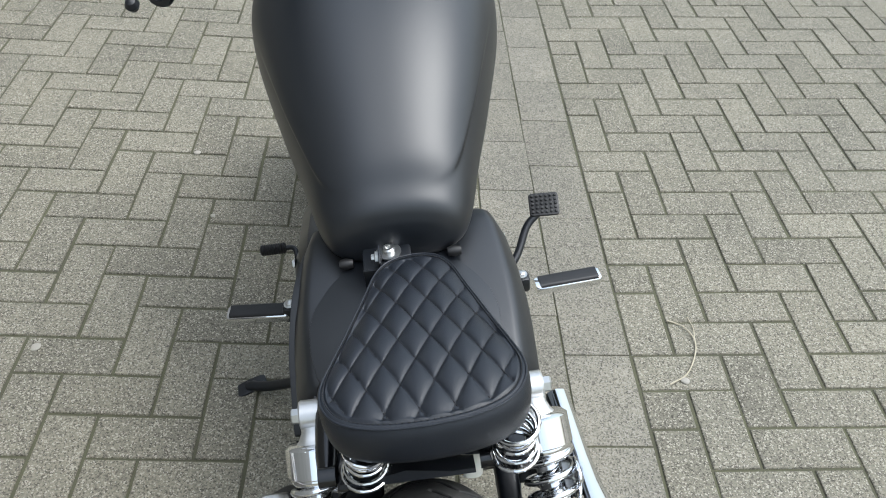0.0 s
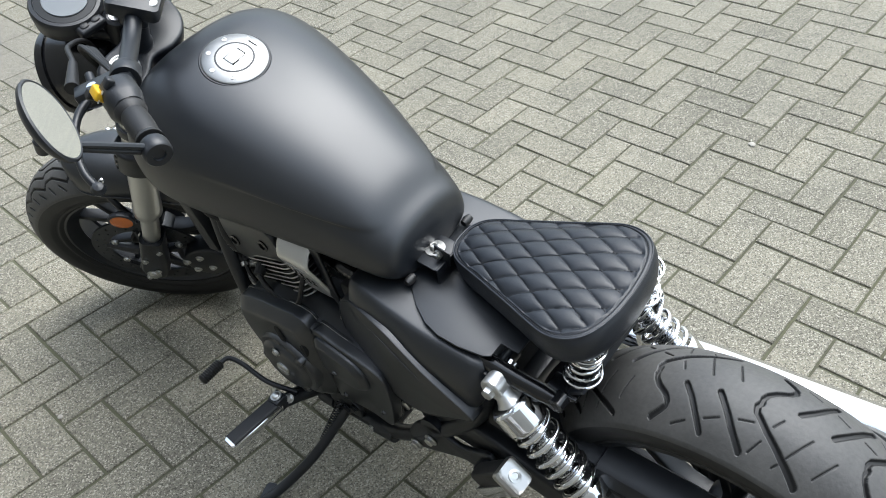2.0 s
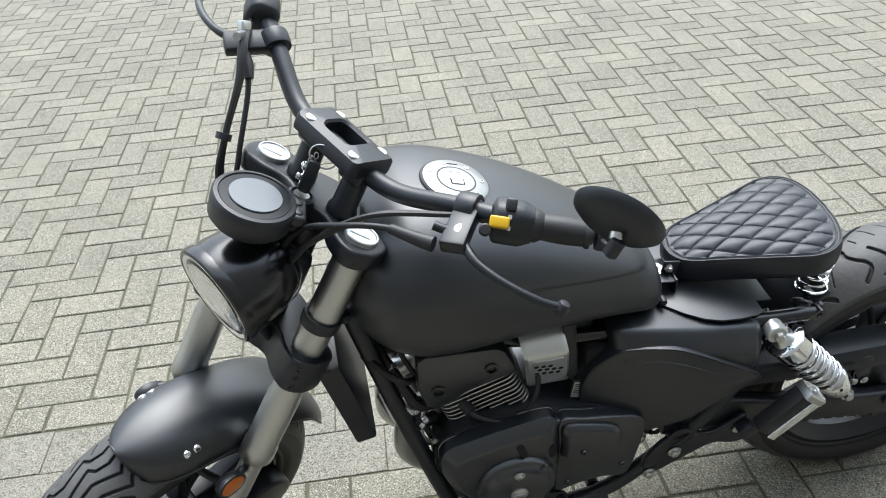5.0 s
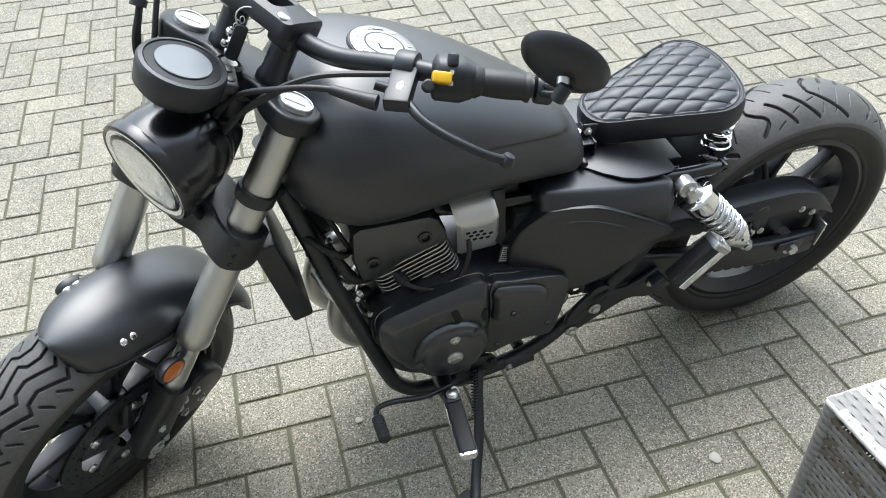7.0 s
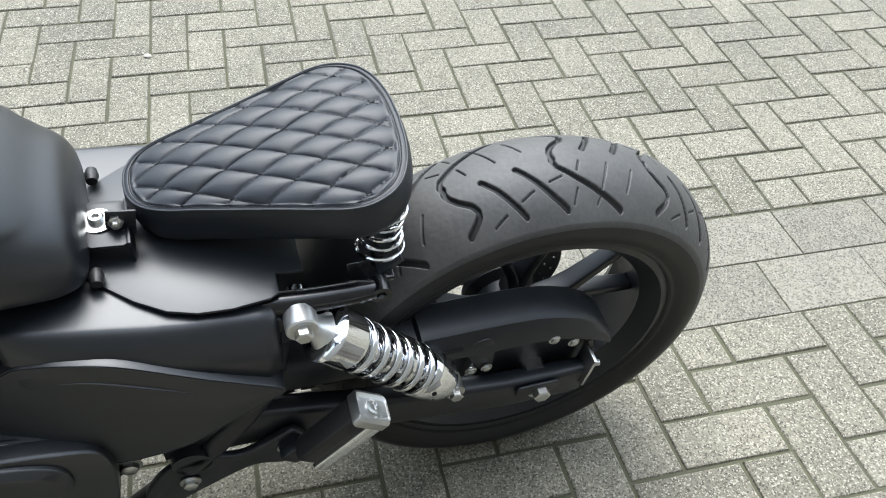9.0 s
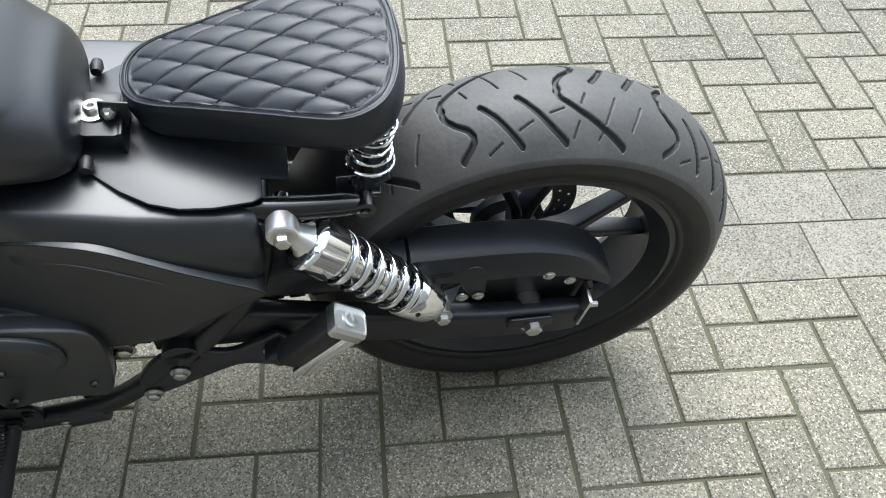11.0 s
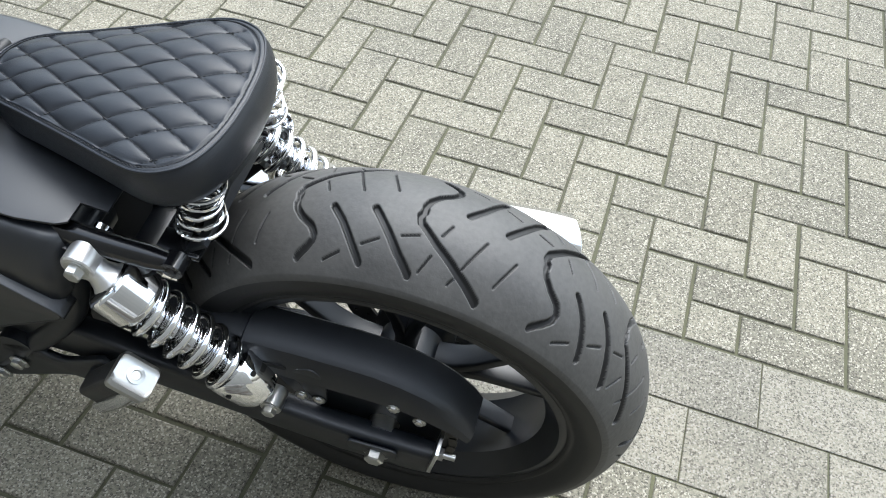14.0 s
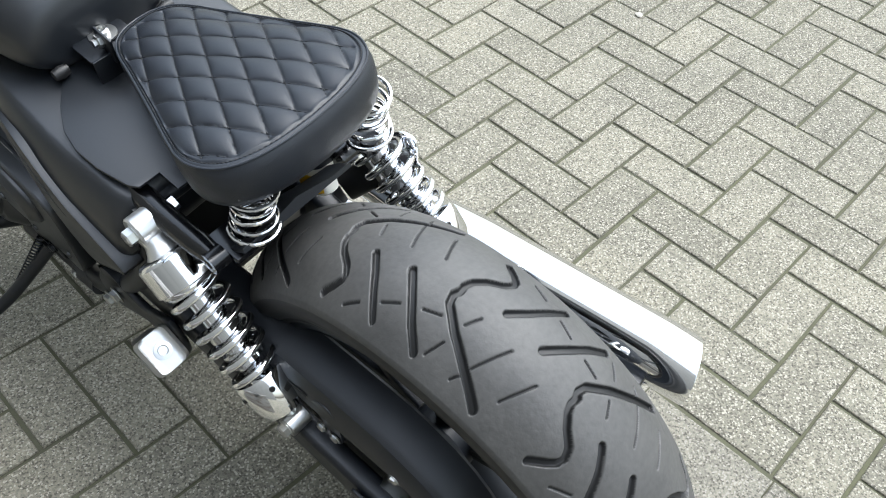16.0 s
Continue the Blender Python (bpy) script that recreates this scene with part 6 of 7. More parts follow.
# round speedometer with two buttons
gm = frame_of((0.004, 0.113, 0.016), V((0.0, 0.10, 0.99)), (0, 1, 0)) @ Matrix.Scale(1.06, 4)
gauge = new("speedometer")
gauge.parent = bike
gauge["label"] = "round black digital speedometer with its screen off"
bm = bmesh.new()
lathe(bm, [(0.030, -0.032), (0.046, -0.030), (0.053, -0.022), (0.0545, 0.0), (0.0545, 0.006), (0.052, 0.010), (0.047, 0.011), (0.046, 0.0085)], gm, 56)
lathe(bm, [(0.046, 0.0), (0.046, 0.0088), (0.0005, 0.0088)], gm, 56)
part("gauge_body", steered(bm), PLASTIC, gauge)
bm = bmesh.new()
lathe(bm, [(0.0455, 0.0088), (0.045, 0.0098), (0.0005, 0.0115)], gm, 56)
part("gauge_glass", steered(bm), GAUGEGLASS, gauge, "shiny dark cover glass")
bm = bmesh.new()
lathe(bm, [(0.034, 0.0112), (0.0335, 0.0122), (0.0005, 0.0126)], gm, 48)
part("screen", steered(bm), SCREEN, gauge, "grey blank screen")
bm = bmesh.new()
box(bm, (0.046, 0.022, 0.016), gm @ Matrix.Translation((-0.034, -0.044, -0.002)) @ pose(0, 0, 0, 0, 0, -38), 0.005, 3)
pb = part("button_pod", steered(bm), PLASTIC, gauge)
for k in (-1, 1):
    bm = bmesh.new()
    rings = [[gm @ Matrix.Translation((-0.034, -0.044, 0)) @ pose(0, 0, 0, 0, 0, -38) @ V((x + k * 0.010, y, h)) for x, y in rounded(0.014 * f_, 0.011 * f_, 0.005 * f_, 4)] for h, f_ in ((0.004, 1), (0.0075, 0.95), (0.0085, 0.7))]
    loft(bm, rings)
    part("button", steered(bm), SOFTRUB, pb)
bm = bmesh.new()
tube(bm, [(-0.012, 0.10, -0.02), (-0.008, 0.045, -0.02), (0, 0.02, -0.01)], 0.012, 10)
part("gauge_bracket", steered(bm), BLACKMETAL, gauge)

# front mudguard: a short curved blade
def over_wheel(bm):
    bmesh.ops.translate(bm, vec=WHEEL_AT, verts=bm.verts)
    return steered(bm)


bm = bmesh.new()
rings = []
for t in (1 - np.cos(np.linspace(0, math.pi, 36))) / 2:
    a = radians(34 - 92 * t)
    e_ = max(0.0, 1 - min(t, 1 - t) / 0.24)
    wv = 0.084 * (0.34 + 0.66 * math.sqrt(max(0.0, 1 - e_ ** 2.2)))
    outer, inner_ = [], []
    for k in range(17):
        u_ = -1 + 2 * k / 16
        rr = 0.328 - (0.058 - 0.036 * min(1, max(0, (t - 0.40) / 0.35))) * abs(u_) ** 2.4
        x_ = wv * math.sin(u_ * 1.25) / math.sin(1.25)
        for lst, dr in ((outer, 0), (inner_, -0.003)):
            lst.append(V((x_ * (1 + dr * 6), (rr + dr) * math.sin(a), AXF + (rr + dr) * math.cos(a))))
    rings.append(outer + inner_[::-1])
loft(bm, rings)
mud = part("front_mudguard", over_wheel(bm), TANKPAINT, bike, "short matt black front mudguard", angle=50)
bm = bmesh.new()
edge_line = [r_[0] for r_ in rings] + [rings[-1][k] for k in range(1, 16)] + [r_[16] for r_ in reversed(rings)] + [rings[0][k] for k in range(15, -1, -1)]
tube(bm, edge_line, 0.0022, 8, caps=False)
part("rolled_edge", over_wheel(bm), TANKPAINT, mud)
bm = bmesh.new()
for s_ in (-1, 1):
    for dy in (0.0, 0.017):
        a = radians(19.0 - dy * 190)
        domebolt(bm, V((s_ * 0.0635, 0.3020 * math.sin(a), AXF + 0.3020 * math.cos(a))), (s_, 0.2, 0.5), 0.0072)
part_each("mudguard_bolt", over_wheel(bm), CHROME, mud, "bright dome bolts")
for s_ in (-1, 1):
    bm = bmesh.new()
    tube(bm, [(s_ * 0.062, 0.095, AXF + 0.268), (s_ * 0.080, 0.06, AXF + 0.235), (s_ * 0.095, 0.02, AXF + 0.20)], [0.006, 0.007, 0.008], 10)
    part("mudguard_stay", over_wheel(bm), BLACKMETAL, mud)

# ---- foot controls and side stand ----
for s_ in (-1, 1):
    fp = new("footrest")
    fp.parent = bike
    fp["label"] = "folding footrest with a black rubber top and chrome rim"
    i0, o0 = V((s_ * 0.240 + 0.012, 0.812, 0.250 if s_ < 0 else 0.234)), V((s_ * 0.360 + 0.016, 0.824, 0.250 if s_ < 0 else 0.230))
    d_ = (o0 - i0).normalized()
    m_ = frame_of(i0, d_, (0, 0, 1))
    Lp = (o0 - i0).length
    bm = bmesh.new()
    rings = [[m_ @ V((x, y, h)) for x, y in rounded(0.036 * f_, 0.020, 0.006, 3)] for h, f_ in ((-0.004, 0.8), (0.002, 1), (Lp - 0.004, 1.0), (Lp, 0.8))]
    loft(bm, rings)
    part("peg_core", bm, CHROME, fp)
    bm = bmesh.new()
    rings = [[m_ @ V((x, y + 0.006, h)) for x, y in rounded(0.032, 0.016, 0.005, 3)] for h in np.linspace(0.004, Lp - 0.006, 14)]
    loft(bm, rings)
    part("peg_rubber", bm, SOFTRUB, fp)
    bm = bmesh.new()
    box(bm, (0.030, 0.030, 0.034), Matrix.Translation((s_ * 0.222, 0.812, 0.252)), 0.006, 2)
    tube(bm, [(s_ * 0.13, 0.80, 0.205), (s_ * 0.18, 0.81, 0.225), (s_ * 0.222, 0.812, 0.245)], [0.020, 0.016, 0.013], 12)
    part("peg_mount", bm, BLACKMETAL, fp)
    bm = bmesh.new()
    hexbolt(bm, (s_ * 0.222, 0.812, 0.270), (0, 0, 1), 0.008, 0.007)
    hexbolt(bm, (s_ * 0.20, 0.845, 0.240), (s_ * 0.4, 1, 0.2), 0.008, 0.009)
    hexbolt(bm, (s_ * 0.205, 0.80, 0.250), (s_ * 0.6, -0.3, 0.8), 0.007, 0.008)
    part_each("peg_bolt", bm, STEEL, fp)
# gear lever
gl_ = new("gear_lever")
gl_.parent = bike
bm = bmesh.new()
tube(bm, smoothline([(-0.185, 0.80, 0.245), (-0.205, 0.86, 0.262), (-0.208, 0.92, 0.280), (-0.216, 0.955, 0.286), (-0.240, 0.960, 0.286)], 6), 0.0052, 12)
part("lever_rod", bm, BLACKMETAL, gl_)
bm = bmesh.new()
lathe(bm, [(0.008, 0)] + [(0.0105 + 0.0012 * (k % 2), 0.002 + 0.048 * k / 20) for k in range(21)] + [(0.008, 0.052)], frame_of((-0.232, 0.960, 0.286), (-1, 0, 0)), 20)
part("toe_rubber", bm, SOFTRUB, gl_, "ribbed rubber toe piece")
# brake pedal
bp_ = new("brake_pedal")
bp_.parent = bike
bm = bmesh.new()
tube(bm, smoothline([(0.165, 0.775, 0.225), (0.185, 0.82, 0.252), (0.222, 0.86, 0.278), (0.248, 0.900, 0.312), (0.276, 0.918, 0.330)], 6), 0.0075, 12)
part("pedal_arm", bm, BLACKMETAL, bp_)
bm = bmesh.new()
m_ = Matrix.Translation((0.287, 0.928, 0.338)) @ pose(0, 0, 0, 28, 0, -4)
plate(bm, rounded(0.058, 0.048, 0.007), 0.007, m_, 0.002)
for i_ in range(6):
    for k in range(5):
        box(bm, (0.0052, 0.0052, 0.004), m_ @ Matrix.Translation((-0.0225 + 0.009 * i_, -0.017 + 0.0085 * k, 0.008)), 0.001, 1)
part("pedal_pad", bm, SOFTRUB, bp_, "studded rubber pedal pad")
# side stand
ss = new("side_stand")
ss.parent = bike
ss["label"] = "black side stand folded out onto the paving"
bm = bmesh.new()
line = smoothline([(-0.135, 0.72, 0.195), (-0.175, 0.735, 0.160), (-0.235, 0.755, 0.115), (-0.300, 0.785, 0.075), (-0.352, 0.806, 0.060)], 5)
tube(bm, line, [0.0105] * (len(line) - 3) + [0.010, 0.011, 0.009], 14)
part("leg", bm, BLACKMETAL, ss)
bm = bmesh.new()
plate(bm, spline2([(-0.030, -0.014), (0.022, -0.016), (0.034, 0.0), (0.022, 0.016), (-0.030, 0.014), (-0.038, 0)], 4), 0.006, Matrix.Translation((-0.350, 0.806, 0.0535)) @ pose(0, 0, 0, 0, LEAN_LEFT, 200), 0.002)
part("foot", bm, BLACKMETAL, ss)
bm = helix((-0.142, 0.735, 0.205), (-0.205, 0.752, 0.135), 0.0065, 0.0014, 16, 6, 10)
part("return_spring", bm, BLACKMETAL, ss)
bm = bmesh.new()
plate(bm, spline2([(0.75, 0.235), (0.69, 0.225), (0.685, 0.185), (0.73, 0.165), (0.77, 0.19)], 4), 0.010, side_pose(-0.128), 0.002)
hexbolt(bm, (-0.140, 0.72, 0.195), (-1, 0, 0), 0.010, 0.008)
hexbolt(bm, (-0.140, 0.695, 0.215), (-1, 0, 0), 0.007, 0.007)
part("stand_bracket", bm, BLACKMETAL, ss)
# passenger footrests on curved brackets
for s_ in (-1, 1):
    pp = new("passenger_footrest")
    pp.parent = bike
    pp["label"] = "folded chrome and rubber passenger footrest on a black bracket"
    bm = bmesh.new()
    plate(bm, spline2([(0.536, 0.275), (0.530, 0.243), (0.510, 0.236), (0.453, 0.268), (0.400, 0.294), (0.362, 0.284), (0.335, 0.288), (0.326, 0.325), (0.343, 0.362), (0.372, 0.348), (0.406, 0.330), (0.430, 0.333), (0.455, 0.348), (0.485, 0.340), (0.512, 0.318)], 4), 0.012, side_pose(-0.128) if s_ < 0 else side_pose(0.142), 0.004, 3)
    part("bracket", bm, BLACKMETAL, pp)
    bm = bmesh.new()
    for b_, c_ in ((0.523, 0.244), (0.478, 0.297)):
        hexbolt(bm, (s_ * 0.142, b_, c_), (s_, 0, 0), 0.0095, 0.009)
    hexbolt(bm, (s_ * 0.142, 0.358, 0.330), (s_, 0, 0), 0.0065, 0.006)
    part_each("bracket_bolt", bm, STEEL, pp)
    q0, q1 = V((s_ * 0.174, 0.328, 0.362)), V((s_ * 0.178, 0.260, 0.446))
    d_ = (q1 - q0).normalized()
    m_ = frame_of(q0, d_, (s_, 0, 0))
    Lq = (q1 - q0).length
    bm = bmesh.new()
    rings = [[m_ @ V((x, y - 0.002, h)) for x, y in rounded(0.043, 0.032 * f_, 0.005, 3)] for h, f_ in ((-0.002, 0.8), (0.003, 1), (Lq - 0.006, 1), (Lq, 0.8))]
    loft(bm, rings)
    part("peg_body", bm, SOFTRUB, pp)
    bm = bmesh.new()
    rings = [[m_ @ V((x - 0.011, y + 0.016, h)) for x, y in rounded(0.020, 0.008, 0.002, 3)] for h in (-0.002, Lq)]
    loft(bm, rings)
    part("peg_trim", bm, CHROME, pp, "flat chrome strip")
    bm = bmesh.new()
    rings = [[m_ @ V((x, y + 0.001, h)) for x, y in rounded(0.047, 0.042 * f_, 0.006, 3)] for h, f_ in ((Lq - 0.004, 1), (Lq + 0.008, 1.0), (Lq + 0.011, 0.8), (Lq + 0.009, 0.62), (Lq + 0.009, 0.4))]
    loft(bm, rings)
    pe = part("peg_end", bm, ALU, pp, "chrome end cap")
    bm = bmesh.new()
    lathe(bm, [(0.010, 0.0), (0.010, 0.0025), (0.006, 0.003), (0.005, 0.001), (0.0005, 0.001)], m_ @ Matrix.Translation((0, 0, Lq + 0.0085)), 20)
    part("end_screw", bm, STEEL, pe)
    bm = bmesh.new()
    box(bm, (0.026, 0.030, 0.030), Matrix.Translation((s_ * 0.150, 0.345, 0.338)) @ pose(0, 0, 0, -40, 0, 0), 0.004)
    part("hinge", bm, BLACKMETAL, pp)
# frame bolt in the gusset and small fixings
bm = bmesh.new()
hexbolt(bm, (-0.116, 0.544, 0.327), (-1, 0, 0), 0.0115, 0.010)
hexbolt(bm, (-0.104, 0.356, 0.343), (-1, 0, 0), 0.0065, 0.006)
hexbolt(bm, (-0.142, 0.655, 0.181), (-1, 0, 0), 0.006, 0.006)
part_each("frame_bolt", bm, STEEL, bike, "bright hexagon bolts")
bm = bmesh.new()
tube(bm, [(-0.128, 0.66, 0.176), (-0.128, 0.60, 0.186)], 0.018, 14)
tube(bm, [(-0.128, 0.81, 0.165), (-0.128, 0.77, 0.165)], 0.018, 14)
part_each("frame_clip", bm, PLASTIC, bike)


# ---- the paving ----
def paver_mesh(name, lx, ly, h=0.06, ch=0.0035):
    """One paver with chamfered top rims, its top at z = 0."""
    b_ = bmesh.new()
    rings = []
    for d, z in ((0, -h), (0, -ch), (ch * 0.35, -ch * 0.3), (ch * 1.2, 0)):
        rings.append([V((x, y, z)) for x, y in ((lx / 2 - d, ly / 2 - d), (-lx / 2 + d, ly / 2 - d), (-lx / 2 + d, -ly / 2 + d), (lx / 2 - d, -ly / 2 + d))])
    loft(b_, rings)
    bmesh.ops.recalc_face_normals(b_, faces=b_.faces)
    me = bpy.data.meshes.new(name)
    b_.to_mesh(me)
    b_.free()
    return me


rng = random.Random(7)
pavers = []  # x, y, size along x, size along y, is slab
G = 0.1035  # a paver's width with its joint
FALL = 0.0316  # both fields fall towards the gutter
GUT0, GUTM, GUT1 = 0.2995, 0.4565, 0.6092


def rise(x):
    return FALL * (max(0, GUT0 - x) + max(0, x - GUT1))


def lx_(j):
    return -0.011 + G * j


def ly_(i):
    return 0.591 + G * (i - 5)


def rx_(j):
    return GUT1 + 0.002 + G * j


def ry_(i):
    return 1.0976 + G * (i - 11)


def lay(fx, fy, j, i, nj, ni):
    x0, x1, y0, y1 = fx(j), fx(j + nj), fy(i), fy(i + ni)
    pavers.append(((x0 + x1) / 2, (y0 + y1) / 2, round(x1 - x0, 4), round(y1 - y0, 4), 0))


for j in range(-46, 3):
    for i in range(-40, 62):
        k = (i + j - 2) % 4
        if k == 0:
            lay(lx_, ly_, j, i, 1, 2)
        elif k == 2:
            lay(lx_, ly_, j, i, 1 if j == 2 else 2, 1)
for j in range(0, 60):
    for i in range(-42, 72):
        k = (i - j - 1) % 4
        if k == 0:
            lay(rx_, ry_, j, i, 1, 2)
        elif k == 3:
            lay(rx_, ry_, j, i, 2, 1)
        elif k == 2 and j == 0:
            lay(rx_, ry_, j, i, 1, 1)
for i in range(-18, 29):
    pavers.append(((GUTM + GUT1) / 2, 0.055 + 0.25 * i + 0.125, GUT1 - GUTM, 0.25, 1))
    pavers.append(((GUT0 + GUTM) / 2, 0.18 + 0.25 * i + 0.125, GUTM - GUT0, 0.25, 1))

ground = tagged(new("pavement"), "grey concrete block paving in herringbone bond with a gutter strip of smooth slabs", "pavement", kind="structure")
shared = {}
rest = {0: ([], []), 1: ([], [])}
near = sorted(range(len(pavers)), key=lambda n: math.hypot(pavers[n][0] - 0.25, (pavers[n][1] - 0.75) * 0.8))
pick = set(near[:300])
for n_, (x, y, lx, ly, slab) in enumerate(pavers):
    gap = 0.003 if slab else 0.0065
    jit = (rng.uniform(-0.0012, 0.0012), rng.uniform(-0.0012, 0.0012), rng.uniform(-0.0012, 0.0008) * (0.5 if slab else 1) - (0.0015 if slab else 0), rng.uniform(-0.5, 0.5) * (0.3 if slab else 1), rng.uniform(-0.35, 0.35) * (0.2 if slab else 1), rng.uniform(-0.35, 0.35) * (0.2 if slab else 1))
    key = (lx, ly, slab)
    if key not in shared:
        shared[key] = paver_mesh("slab" if slab else "paver", lx - gap, ly - gap, ch=0.0015 if slab else 0.0034)
        shared[key].materials.append(SLAB if slab else PAVER)
    lie = 0 if slab else math.degrees(math.atan(FALL)) * (1 if x < GUTM else -1)
    m_ = pose(x + jit[0], y + jit[1], rise(x) + jit[2], jit[4], jit[5] + lie, jit[3])
    if n_ in pick:
        ob = new("slab" if slab else "paver", shared[key])
        ob.parent = ground
        ob.matrix_local = m_
    else:
        vs, fs = rest[slab]
        o_ = len(vs)
        vs.extend(m_ @ v.co for v in shared[key].vertices)
        fs.extend(tuple(o_ + q for q in p.vertices) for p in shared[key].polygons)
for slab, nm in ((0, "pavers_beyond"), (1, "slabs_beyond")):
    me = bpy.data.meshes.new(nm)
    me.from_pydata(rest[slab][0], [], rest[slab][1])
    me.materials.append(SLAB if slab else PAVER)
    ob = tagged(new(nm, me), kind="stuff")
    ob.parent = ground


def sheet(xs, y0, y1, drop):
    """A ground sheet that follows the fall of the paving."""
    b2 = bmesh.new()
    rows2 = [[b2.verts.new((x, y, rise(max(-4.7, min(6.8, x))) - drop)) for x in xs] for y in (y0, y1)]
    for k in range(len(xs) - 1):
        b2.faces.new((rows2[0][k], rows2[0][k + 1], rows2[1][k + 1], rows2[1][k]))
    return b2


part("joint_sand", sheet((-4.7, GUT0, GUT1, 6.8), -4.4, 7.4, 0.0045), JOINT, ground, "mossy sand in the joints", smooth=False)
tagged(part("ground", sheet((-400, -4.7, GUT0, GUT1, 6.8, 400), -400, 400, 0.03), PAVER, None, "grey paved yard running on to the horizon", smooth=False), category="ground", kind="structure")

# pebbles and a dry stalk on the paving
for x, y, r_ in ((-0.707, 1.281, 0.011), (0.718, 1.226, 0.010), (-0.274, 0.668, 0.014), (0.060, 1.365, 0.009), (-0.510, 2.040, 0.010), (-0.415, 1.758, 0.007), (1.53, 1.00, 0.012)):
    b_ = bmesh.new()
    bmesh.ops.create_icosphere(b_, subdivisions=2, radius=r_)
    for v in b_.verts:
        v.co *= 1 + 0.25 * noise.noise(v.co * 90 + V((x, y, 0)) * 10)
        v.co.z *= 0.30
    bmesh.ops.translate(b_, vec=(x, y, rise(x) + r_ * 0.22), verts=b_.verts)
    tagged(part("pebble", b_, PEBBLE, None), "small pale flat stone on the paving", "stone", "loose stones")
b_ = bmesh.new()
tube(b_, smoothline([(0.720, 1.411, 0.006), (0.740, 1.400, 0.008), (0.756, 1.383, 0.010), (0.769, 1.346, 0.010), (0.758, 1.300, 0.008), (0.726, 1.245, 0.007), (0.680, 1.214, 0.006)], 6), 0.0016, 6)
tube(b_, smoothline([(0.769, 1.346, 0.010), (0.776, 1.385, 0.009), (0.772, 1.425, 0.006)], 5), 0.001, 5)
tagged(part("dry_stalk", b_, STRAW, None), "thin dry curved plant stalk on the paving", "plant stalk")

# ---- woven side table with a book on it ----
TX, TY, TZ, TYAW = -0.457, 0.642, 0.405, 3.0
TAB = pose(TX, TY, 0, 0, 0, TYAW)  # corner; the table runs to -x and -y
WX, WY = 0.46, 0.62
table = tagged(new("woven_table"), "low square table woven from grey and white plastic rattan", "table")
bm = bmesh.new()
box(bm, (WX - 0.03, WY - 0.03, 0.012), TAB @ Matrix.Translation((-WX / 2, -WY / 2, TZ - 0.014)), 0.002)
part("table_core", bm, WICKERBROWN, table)


def weave(name, m, w, h, pitch, mats, seed, label):
    """Flat plastic strands, woven over and under; light and dark runs."""
    r_ = random.Random(seed)
    nx, ny = round(w / pitch), round(h / pitch)
    pitch = w / nx
    sets = {q.name: ([], [], q) for q in mats}

    def strand(horizontal, k, i0, i1, mt):
        vs, fs, _ = sets[mt.name]
        pts = []
        for i in np.linspace(i0, i1, max(2, int((i1 - i0) * 4) + 1)):
            up = math.cos(math.pi * (i + k + (0 if horizontal else 1))) * 0.0010 + (0.0006 if horizontal else -0.0004)
            pts.append((i * pitch, up))
        o_ = len(vs)
        hw = pitch * (0.47 if horizontal else 0.30)
        for s, z in pts:
            for side_, dz in ((-hw, -0.0006), (-hw * 0.6, 0.0006), (hw * 0.6, 0.0006), (hw, -0.0006)):
                c_ = (k + 0.5) * pitch + side_
                vs.append(m @ (V((s, c_, z + dz)) if horizontal else V((c_, s, z + dz))))
        for q in range(len(pts) - 1):
            for e in range(3):
                a = o_ + q * 4 + e
                fs.append((a, a + 1, a + 5, a + 4))

    for horizontal, cnt, ln in ((True, ny, nx), (False, nx, ny)):
        for k in range(cnt):
            i = 0
            while i < ln:
                run = min(ln - i, r_.choice((5, 9, 14, 20)) if horizontal else ln)
                strand(horizontal, k, i, i + run, r_.choice(mats) if horizontal else mats[1])
                i += run
    for vs, fs, mt in sets.values():
        if vs:
            me = bpy.data.meshes.new(name)
            me.from_pydata(vs, [], fs)
            me.materials.append(mt)
            me.shade_smooth()
            ob = tagged(new(name, me), label=label, kind="stuff")
            ob.parent = table


weave("top_weave", TAB @ Matrix.Translation((-WX, -WY + 0.002, TZ)), WX + 0.001, WY + 0.001, 0.0145, [WICKERLIGHT, WICKER, WICKERLIGHT, WICKER], 3, "woven top of pale and grey strands")
weave("side_weave", TAB @ Matrix.Translation((0, -0.02, 0.03)) @ Matrix(((0, 0, 1, 0), (-1, 0, 0, 0), (0, 1, 0, 0), (0, 0, 0, 1))), WY - 0.03, TZ - 0.05, 0.013, [WICKERBROWN, WICKER], 5, "woven side of brown and grey strands")
weave("front_weave", TAB @ Matrix.Translation((-WX + 0.02, 0, 0.03)) @ Matrix(((1, 0, 0, 0), (0, 0, 1, 0), (0, 1, 0, 0), (0, 0, 0, 1))), WX - 0.03, TZ - 0.05, 0.013, [WICKERBROWN, WICKER], 6, "woven side of brown and grey strands")
for x, y in ((-0.010, -0.010), (-WX + 0.010, -0.010), (-0.010, -WY + 0.010), (-WX + 0.010, -WY + 0.010)):
    bm = bmesh.new()
    rings = [[TAB @ V((x + (0.015 + 0.0025 * abs(math.sin(h * 3.14 / 0.017))) * math.cos(a), y + (0.015 + 0.0025 * abs(math.sin(h * 3.14 / 0.017))) * math.sin(a), h)) for a in np.linspace(0, 2 * math.pi, 15)[:-1]] for h in np.linspace(0.020, TZ - 0.010, 110)]
    loft(bm, rings)
    part("wrapped_leg", bm, WICKER, table, "leg wrapped in grey strand")
bm = bmesh.new()
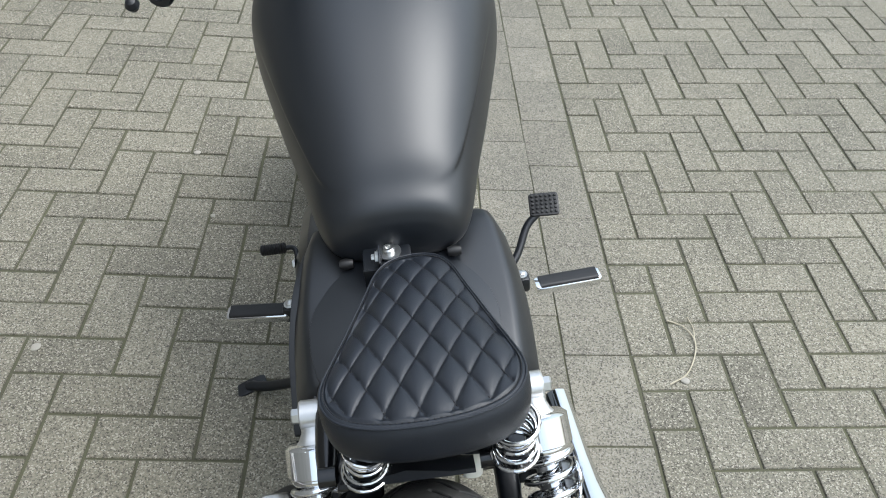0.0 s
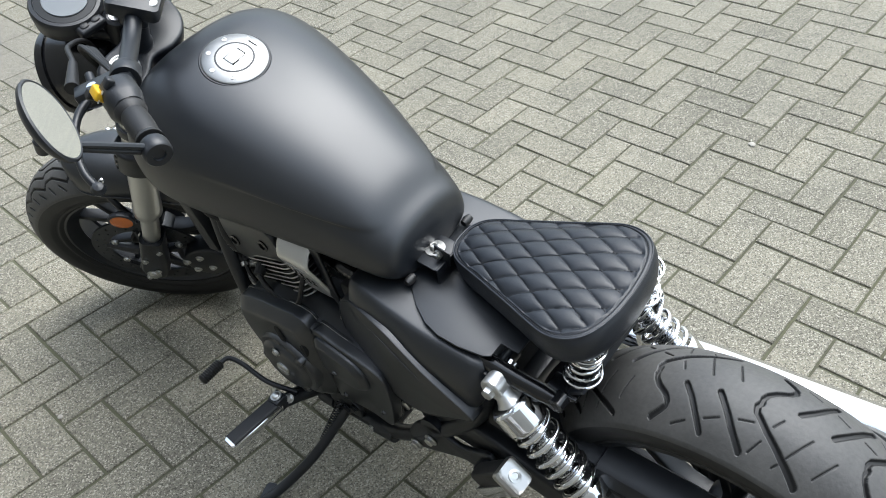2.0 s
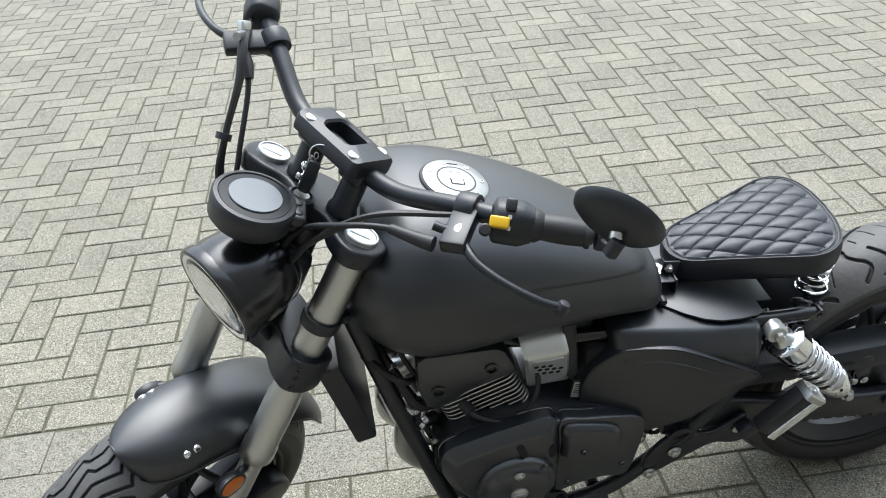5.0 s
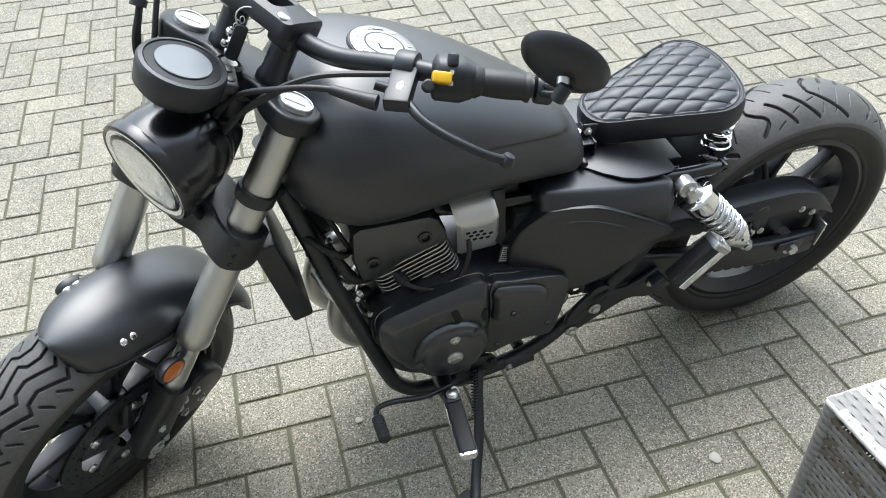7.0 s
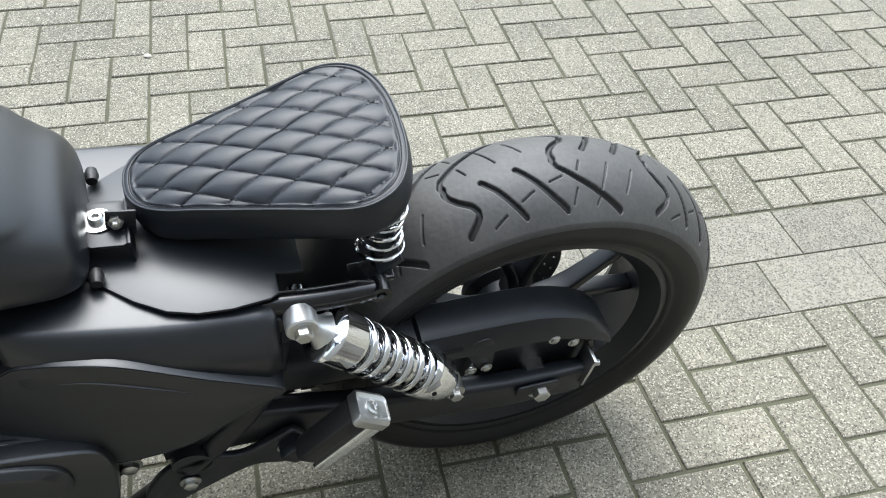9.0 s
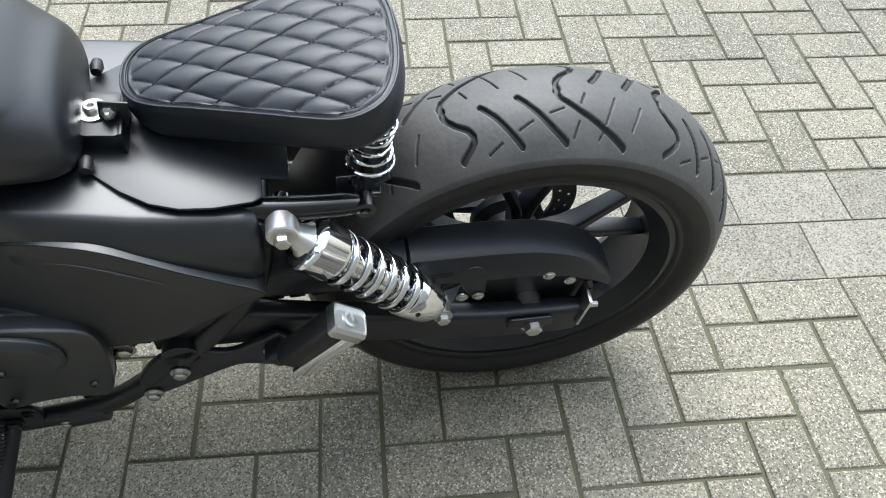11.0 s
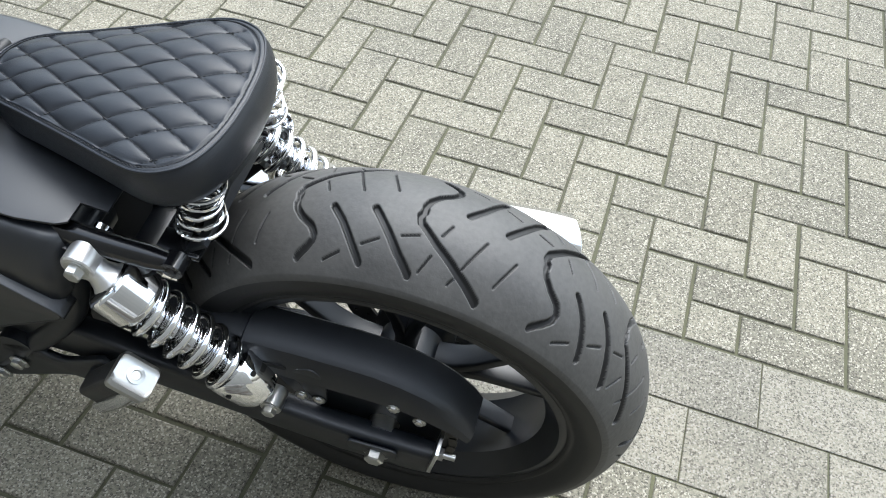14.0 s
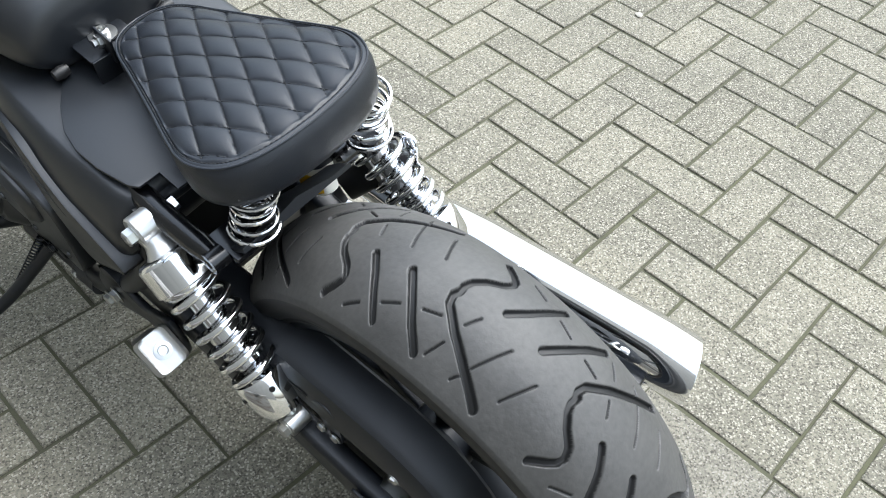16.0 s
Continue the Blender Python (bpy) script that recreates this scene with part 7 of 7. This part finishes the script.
for p, q in (((0.001, 0.001), (-WX, 0.001)), ((0.001, 0.001), (0.001, -WY)), ((-WX, -WY), (-WX, 0.001)), ((-WX, -WY), (0.001, -WY))):
    n_ = 40
    tube(bm, [TAB @ V((p[0] + (q[0] - p[0]) * i / n_, p[1] + (q[1] - p[1]) * i / n_, TZ - 0.0055)) for i in range(n_ + 1)], [0.0050 + 0.0008 * (i % 2) for i in range(n_ + 1)], 10)
part_each("rim_wrap", bm, WICKERLIGHT, table)
bm = bmesh.new()
for a, b in (((-0.01, -0.01), (-0.01, -WY + 0.01)), ((-0.01, -0.01), (-WX + 0.01, -0.01))):
    tube(bm, [TAB @ V((a[0], a[1], 0.05)), TAB @ V((b[0], b[1], 0.05))], 0.012, 12)
part_each("lower_rail", bm, WICKER, table)

BW, BH, BT = 0.21, 0.281, 0.020  # lies with its head towards the wheel
book = tagged(new("repair_manual"), "motorcycle repair manual with a blue-grey cover on the woven table", "book")
# local: x along the head edge to the reader's right, y down from the head
head_, foot_ = V((-0.352, 0.323, 0.4265)), V((-0.544, 0.528, 0.4265))  # the cover's left corners
down_ = (foot_ - head_).normalized()
right_ = V((0, 0, 1)).cross(down_).normalized()
up_ = down_.cross(right_)
BK = Matrix((right_, down_, up_)).transposed().to_4x4()
BK.translation = head_ - up_ * BT
bm = bmesh.new()
box(bm, (BW - 0.006, BH - 0.006, BT - 0.003), BK @ Matrix.Translation((BW / 2, BH / 2, BT / 2)), 0.001)
part("pages", bm, PAPER, book)
for z_ in (0.0, BT - 0.0012):
    bm = bmesh.new()
    box(bm, (BW, BH, 0.0012), BK @ Matrix.Translation((BW / 2, BH / 2, z_ + 0.0006)), 0)
    part("cover_board", bm, BLUEGREY, book, "blue-grey printed cover")
bm = bmesh.new()
box(bm, (BW - 0.001, 0.097, 0.0003), BK @ Matrix.Translation((BW / 2, 0.079, BT + 0.0004)), 0)
part("picture_panel", bm, PAPER, book, "white panel with small motorcycle pictures")


def bars(rows, mt, name, label):
    b2 = bmesh.new()
    for x, y, w, h in rows:
        box(b2, (w, h, 0.0003), BK @ Matrix.Translation((x + w / 2, y + h / 2, BT + 0.0008)), 0)
    part(name, b2, mt, book, label, smooth=False)


letters = [(0.035 + 0.0185 * k, 0.149, 0.0160, 0.021) for k in range(8)] + [(0.035 + 0.0185 * k, 0.173, 0.0160, 0.021) for k in range(5)]
bars(letters + [(0.035, 0.136, 0.115, 0.005), (0.035, 0.202, 0.13, 0.004), (0.035, 0.209, 0.14, 0.004), (0.035, 0.216, 0.12, 0.004)], PAPER, "cover_lettering", "white block lettering as plain bars")
bars([(0.085, 0.250, 0.05, 0.003), (0.075, 0.256, 0.07, 0.002)], PAPER, "publisher_mark", "")


def tiny_bike(x, y, s):
    """A small printed picture of a motorcycle, drawn flat."""
    b2 = bmesh.new()
    mm = BK @ Matrix.Translation((x, y, BT + 0.0006)) @ Matrix.Diagonal((s, s, 1, 1))
    for cx in (-0.016, 0.016):
        tube(b2, [mm @ V((cx + 0.009 * math.cos(a), 0.008 + 0.009 * math.sin(a), 0.0003)) for a in np.linspace(0, 2 * math.pi, 25)], 0.0013 * s, 4)
    plate(b2, spline2([(-0.018, -0.006), (-0.006, -0.008), (0.006, -0.010), (0.012, -0.004), (0.004, 0.006), (-0.008, 0.007)], 4), 0.0003, mm, 0.00005, 1)
    tube(b2, [mm @ V((0.008, -0.014, 0.0003)), mm @ V((0.016, 0.008, 0.0003))], 0.001 * s, 4)
    tube(b2, [mm @ V((-0.016, 0.008, 0.0003)), mm @ V((-0.004, 0.004, 0.0003))], 0.001 * s, 4)
    part("motorcycle_print", b2, INKGREY, book, "small printed motorcycle picture")


tiny_bike(0.060, 0.055, 1.35)
tiny_bike(0.045, 0.103, 0.95)
tiny_bike(0.110, 0.104, 0.9)
tiny_bike(0.150, 0.062, 1.0)
tiny_bike(0.172, 0.106, 0.7)
cu = bpy.data.curves.new("cover_title", "FONT")
cu.body, cu.size, cu.extrude, cu.space_character = "WARTUNG UND REPARATUR", 0.0095, 0.0001, 1.3
cu.align_x, cu.align_y = "CENTER", "CENTER"
cu.materials.append(PAPER)
ti = new("cover_title", cu)
ti.parent = book
ti.matrix_world = BK @ Matrix.Translation((BW / 2 + 0.015, 0.014, BT + 0.0008)) @ Matrix.Diagonal((1, -1, 1, 1))
# two white price tags hang out of its foot, one of them punched
for x_, w_, l_, hole in ((0.032, 0.036, 0.046, False), (0.069, 0.046, 0.072, True)):
    m_ = BK @ Matrix.Translation((x_ + w_ / 2, BH - 0.010, BT - 0.0022)) @ pose(0, 0, 0, -7, 0, 0)
    bm = bmesh.new()
    o = [(x, y + l_ / 2) for x, y in rounded(w_, l_, 0.002, 5)]
    c_ = [(0.0045 * math.cos(2 * math.pi * (k + 0.5) / len(o)), l_ * 0.72 + 0.0045 * math.sin(2 * math.pi * (k + 0.5) / len(o))) for k in range(len(o))]
    if hole:
        rs = [ring(bm, [m_ @ V((*q, z_)) for q in line]) for line, z_ in ((c_, 0), (o, 0), (o, 0.0009), (c_, 0.0009))]
        for a, b in zip(rs, rs[1:] + rs[:1]):
            bridge(bm, a, b)
    else:
        plate(bm, o, 0.0009, m_, 0.0002, 1)
    part("price_tag", bm, TAGWHITE, book, "white card price tag with a punched hole" if hole else "white card price tag", smooth=False)


# ---- an unseen wall added behind the viewer: it shades that side and darkens reflections ----
bm = bmesh.new()
box(bm, (0.30, 16.0, 5.0), Matrix.Translation((-2.35, 1.0, 2.55)), 0.01)
tagged(part("unseen_wall_west", bm, SHADE_WALL, None, "plain wall added out of view to shade the yard"), category="wall", kind="structure")
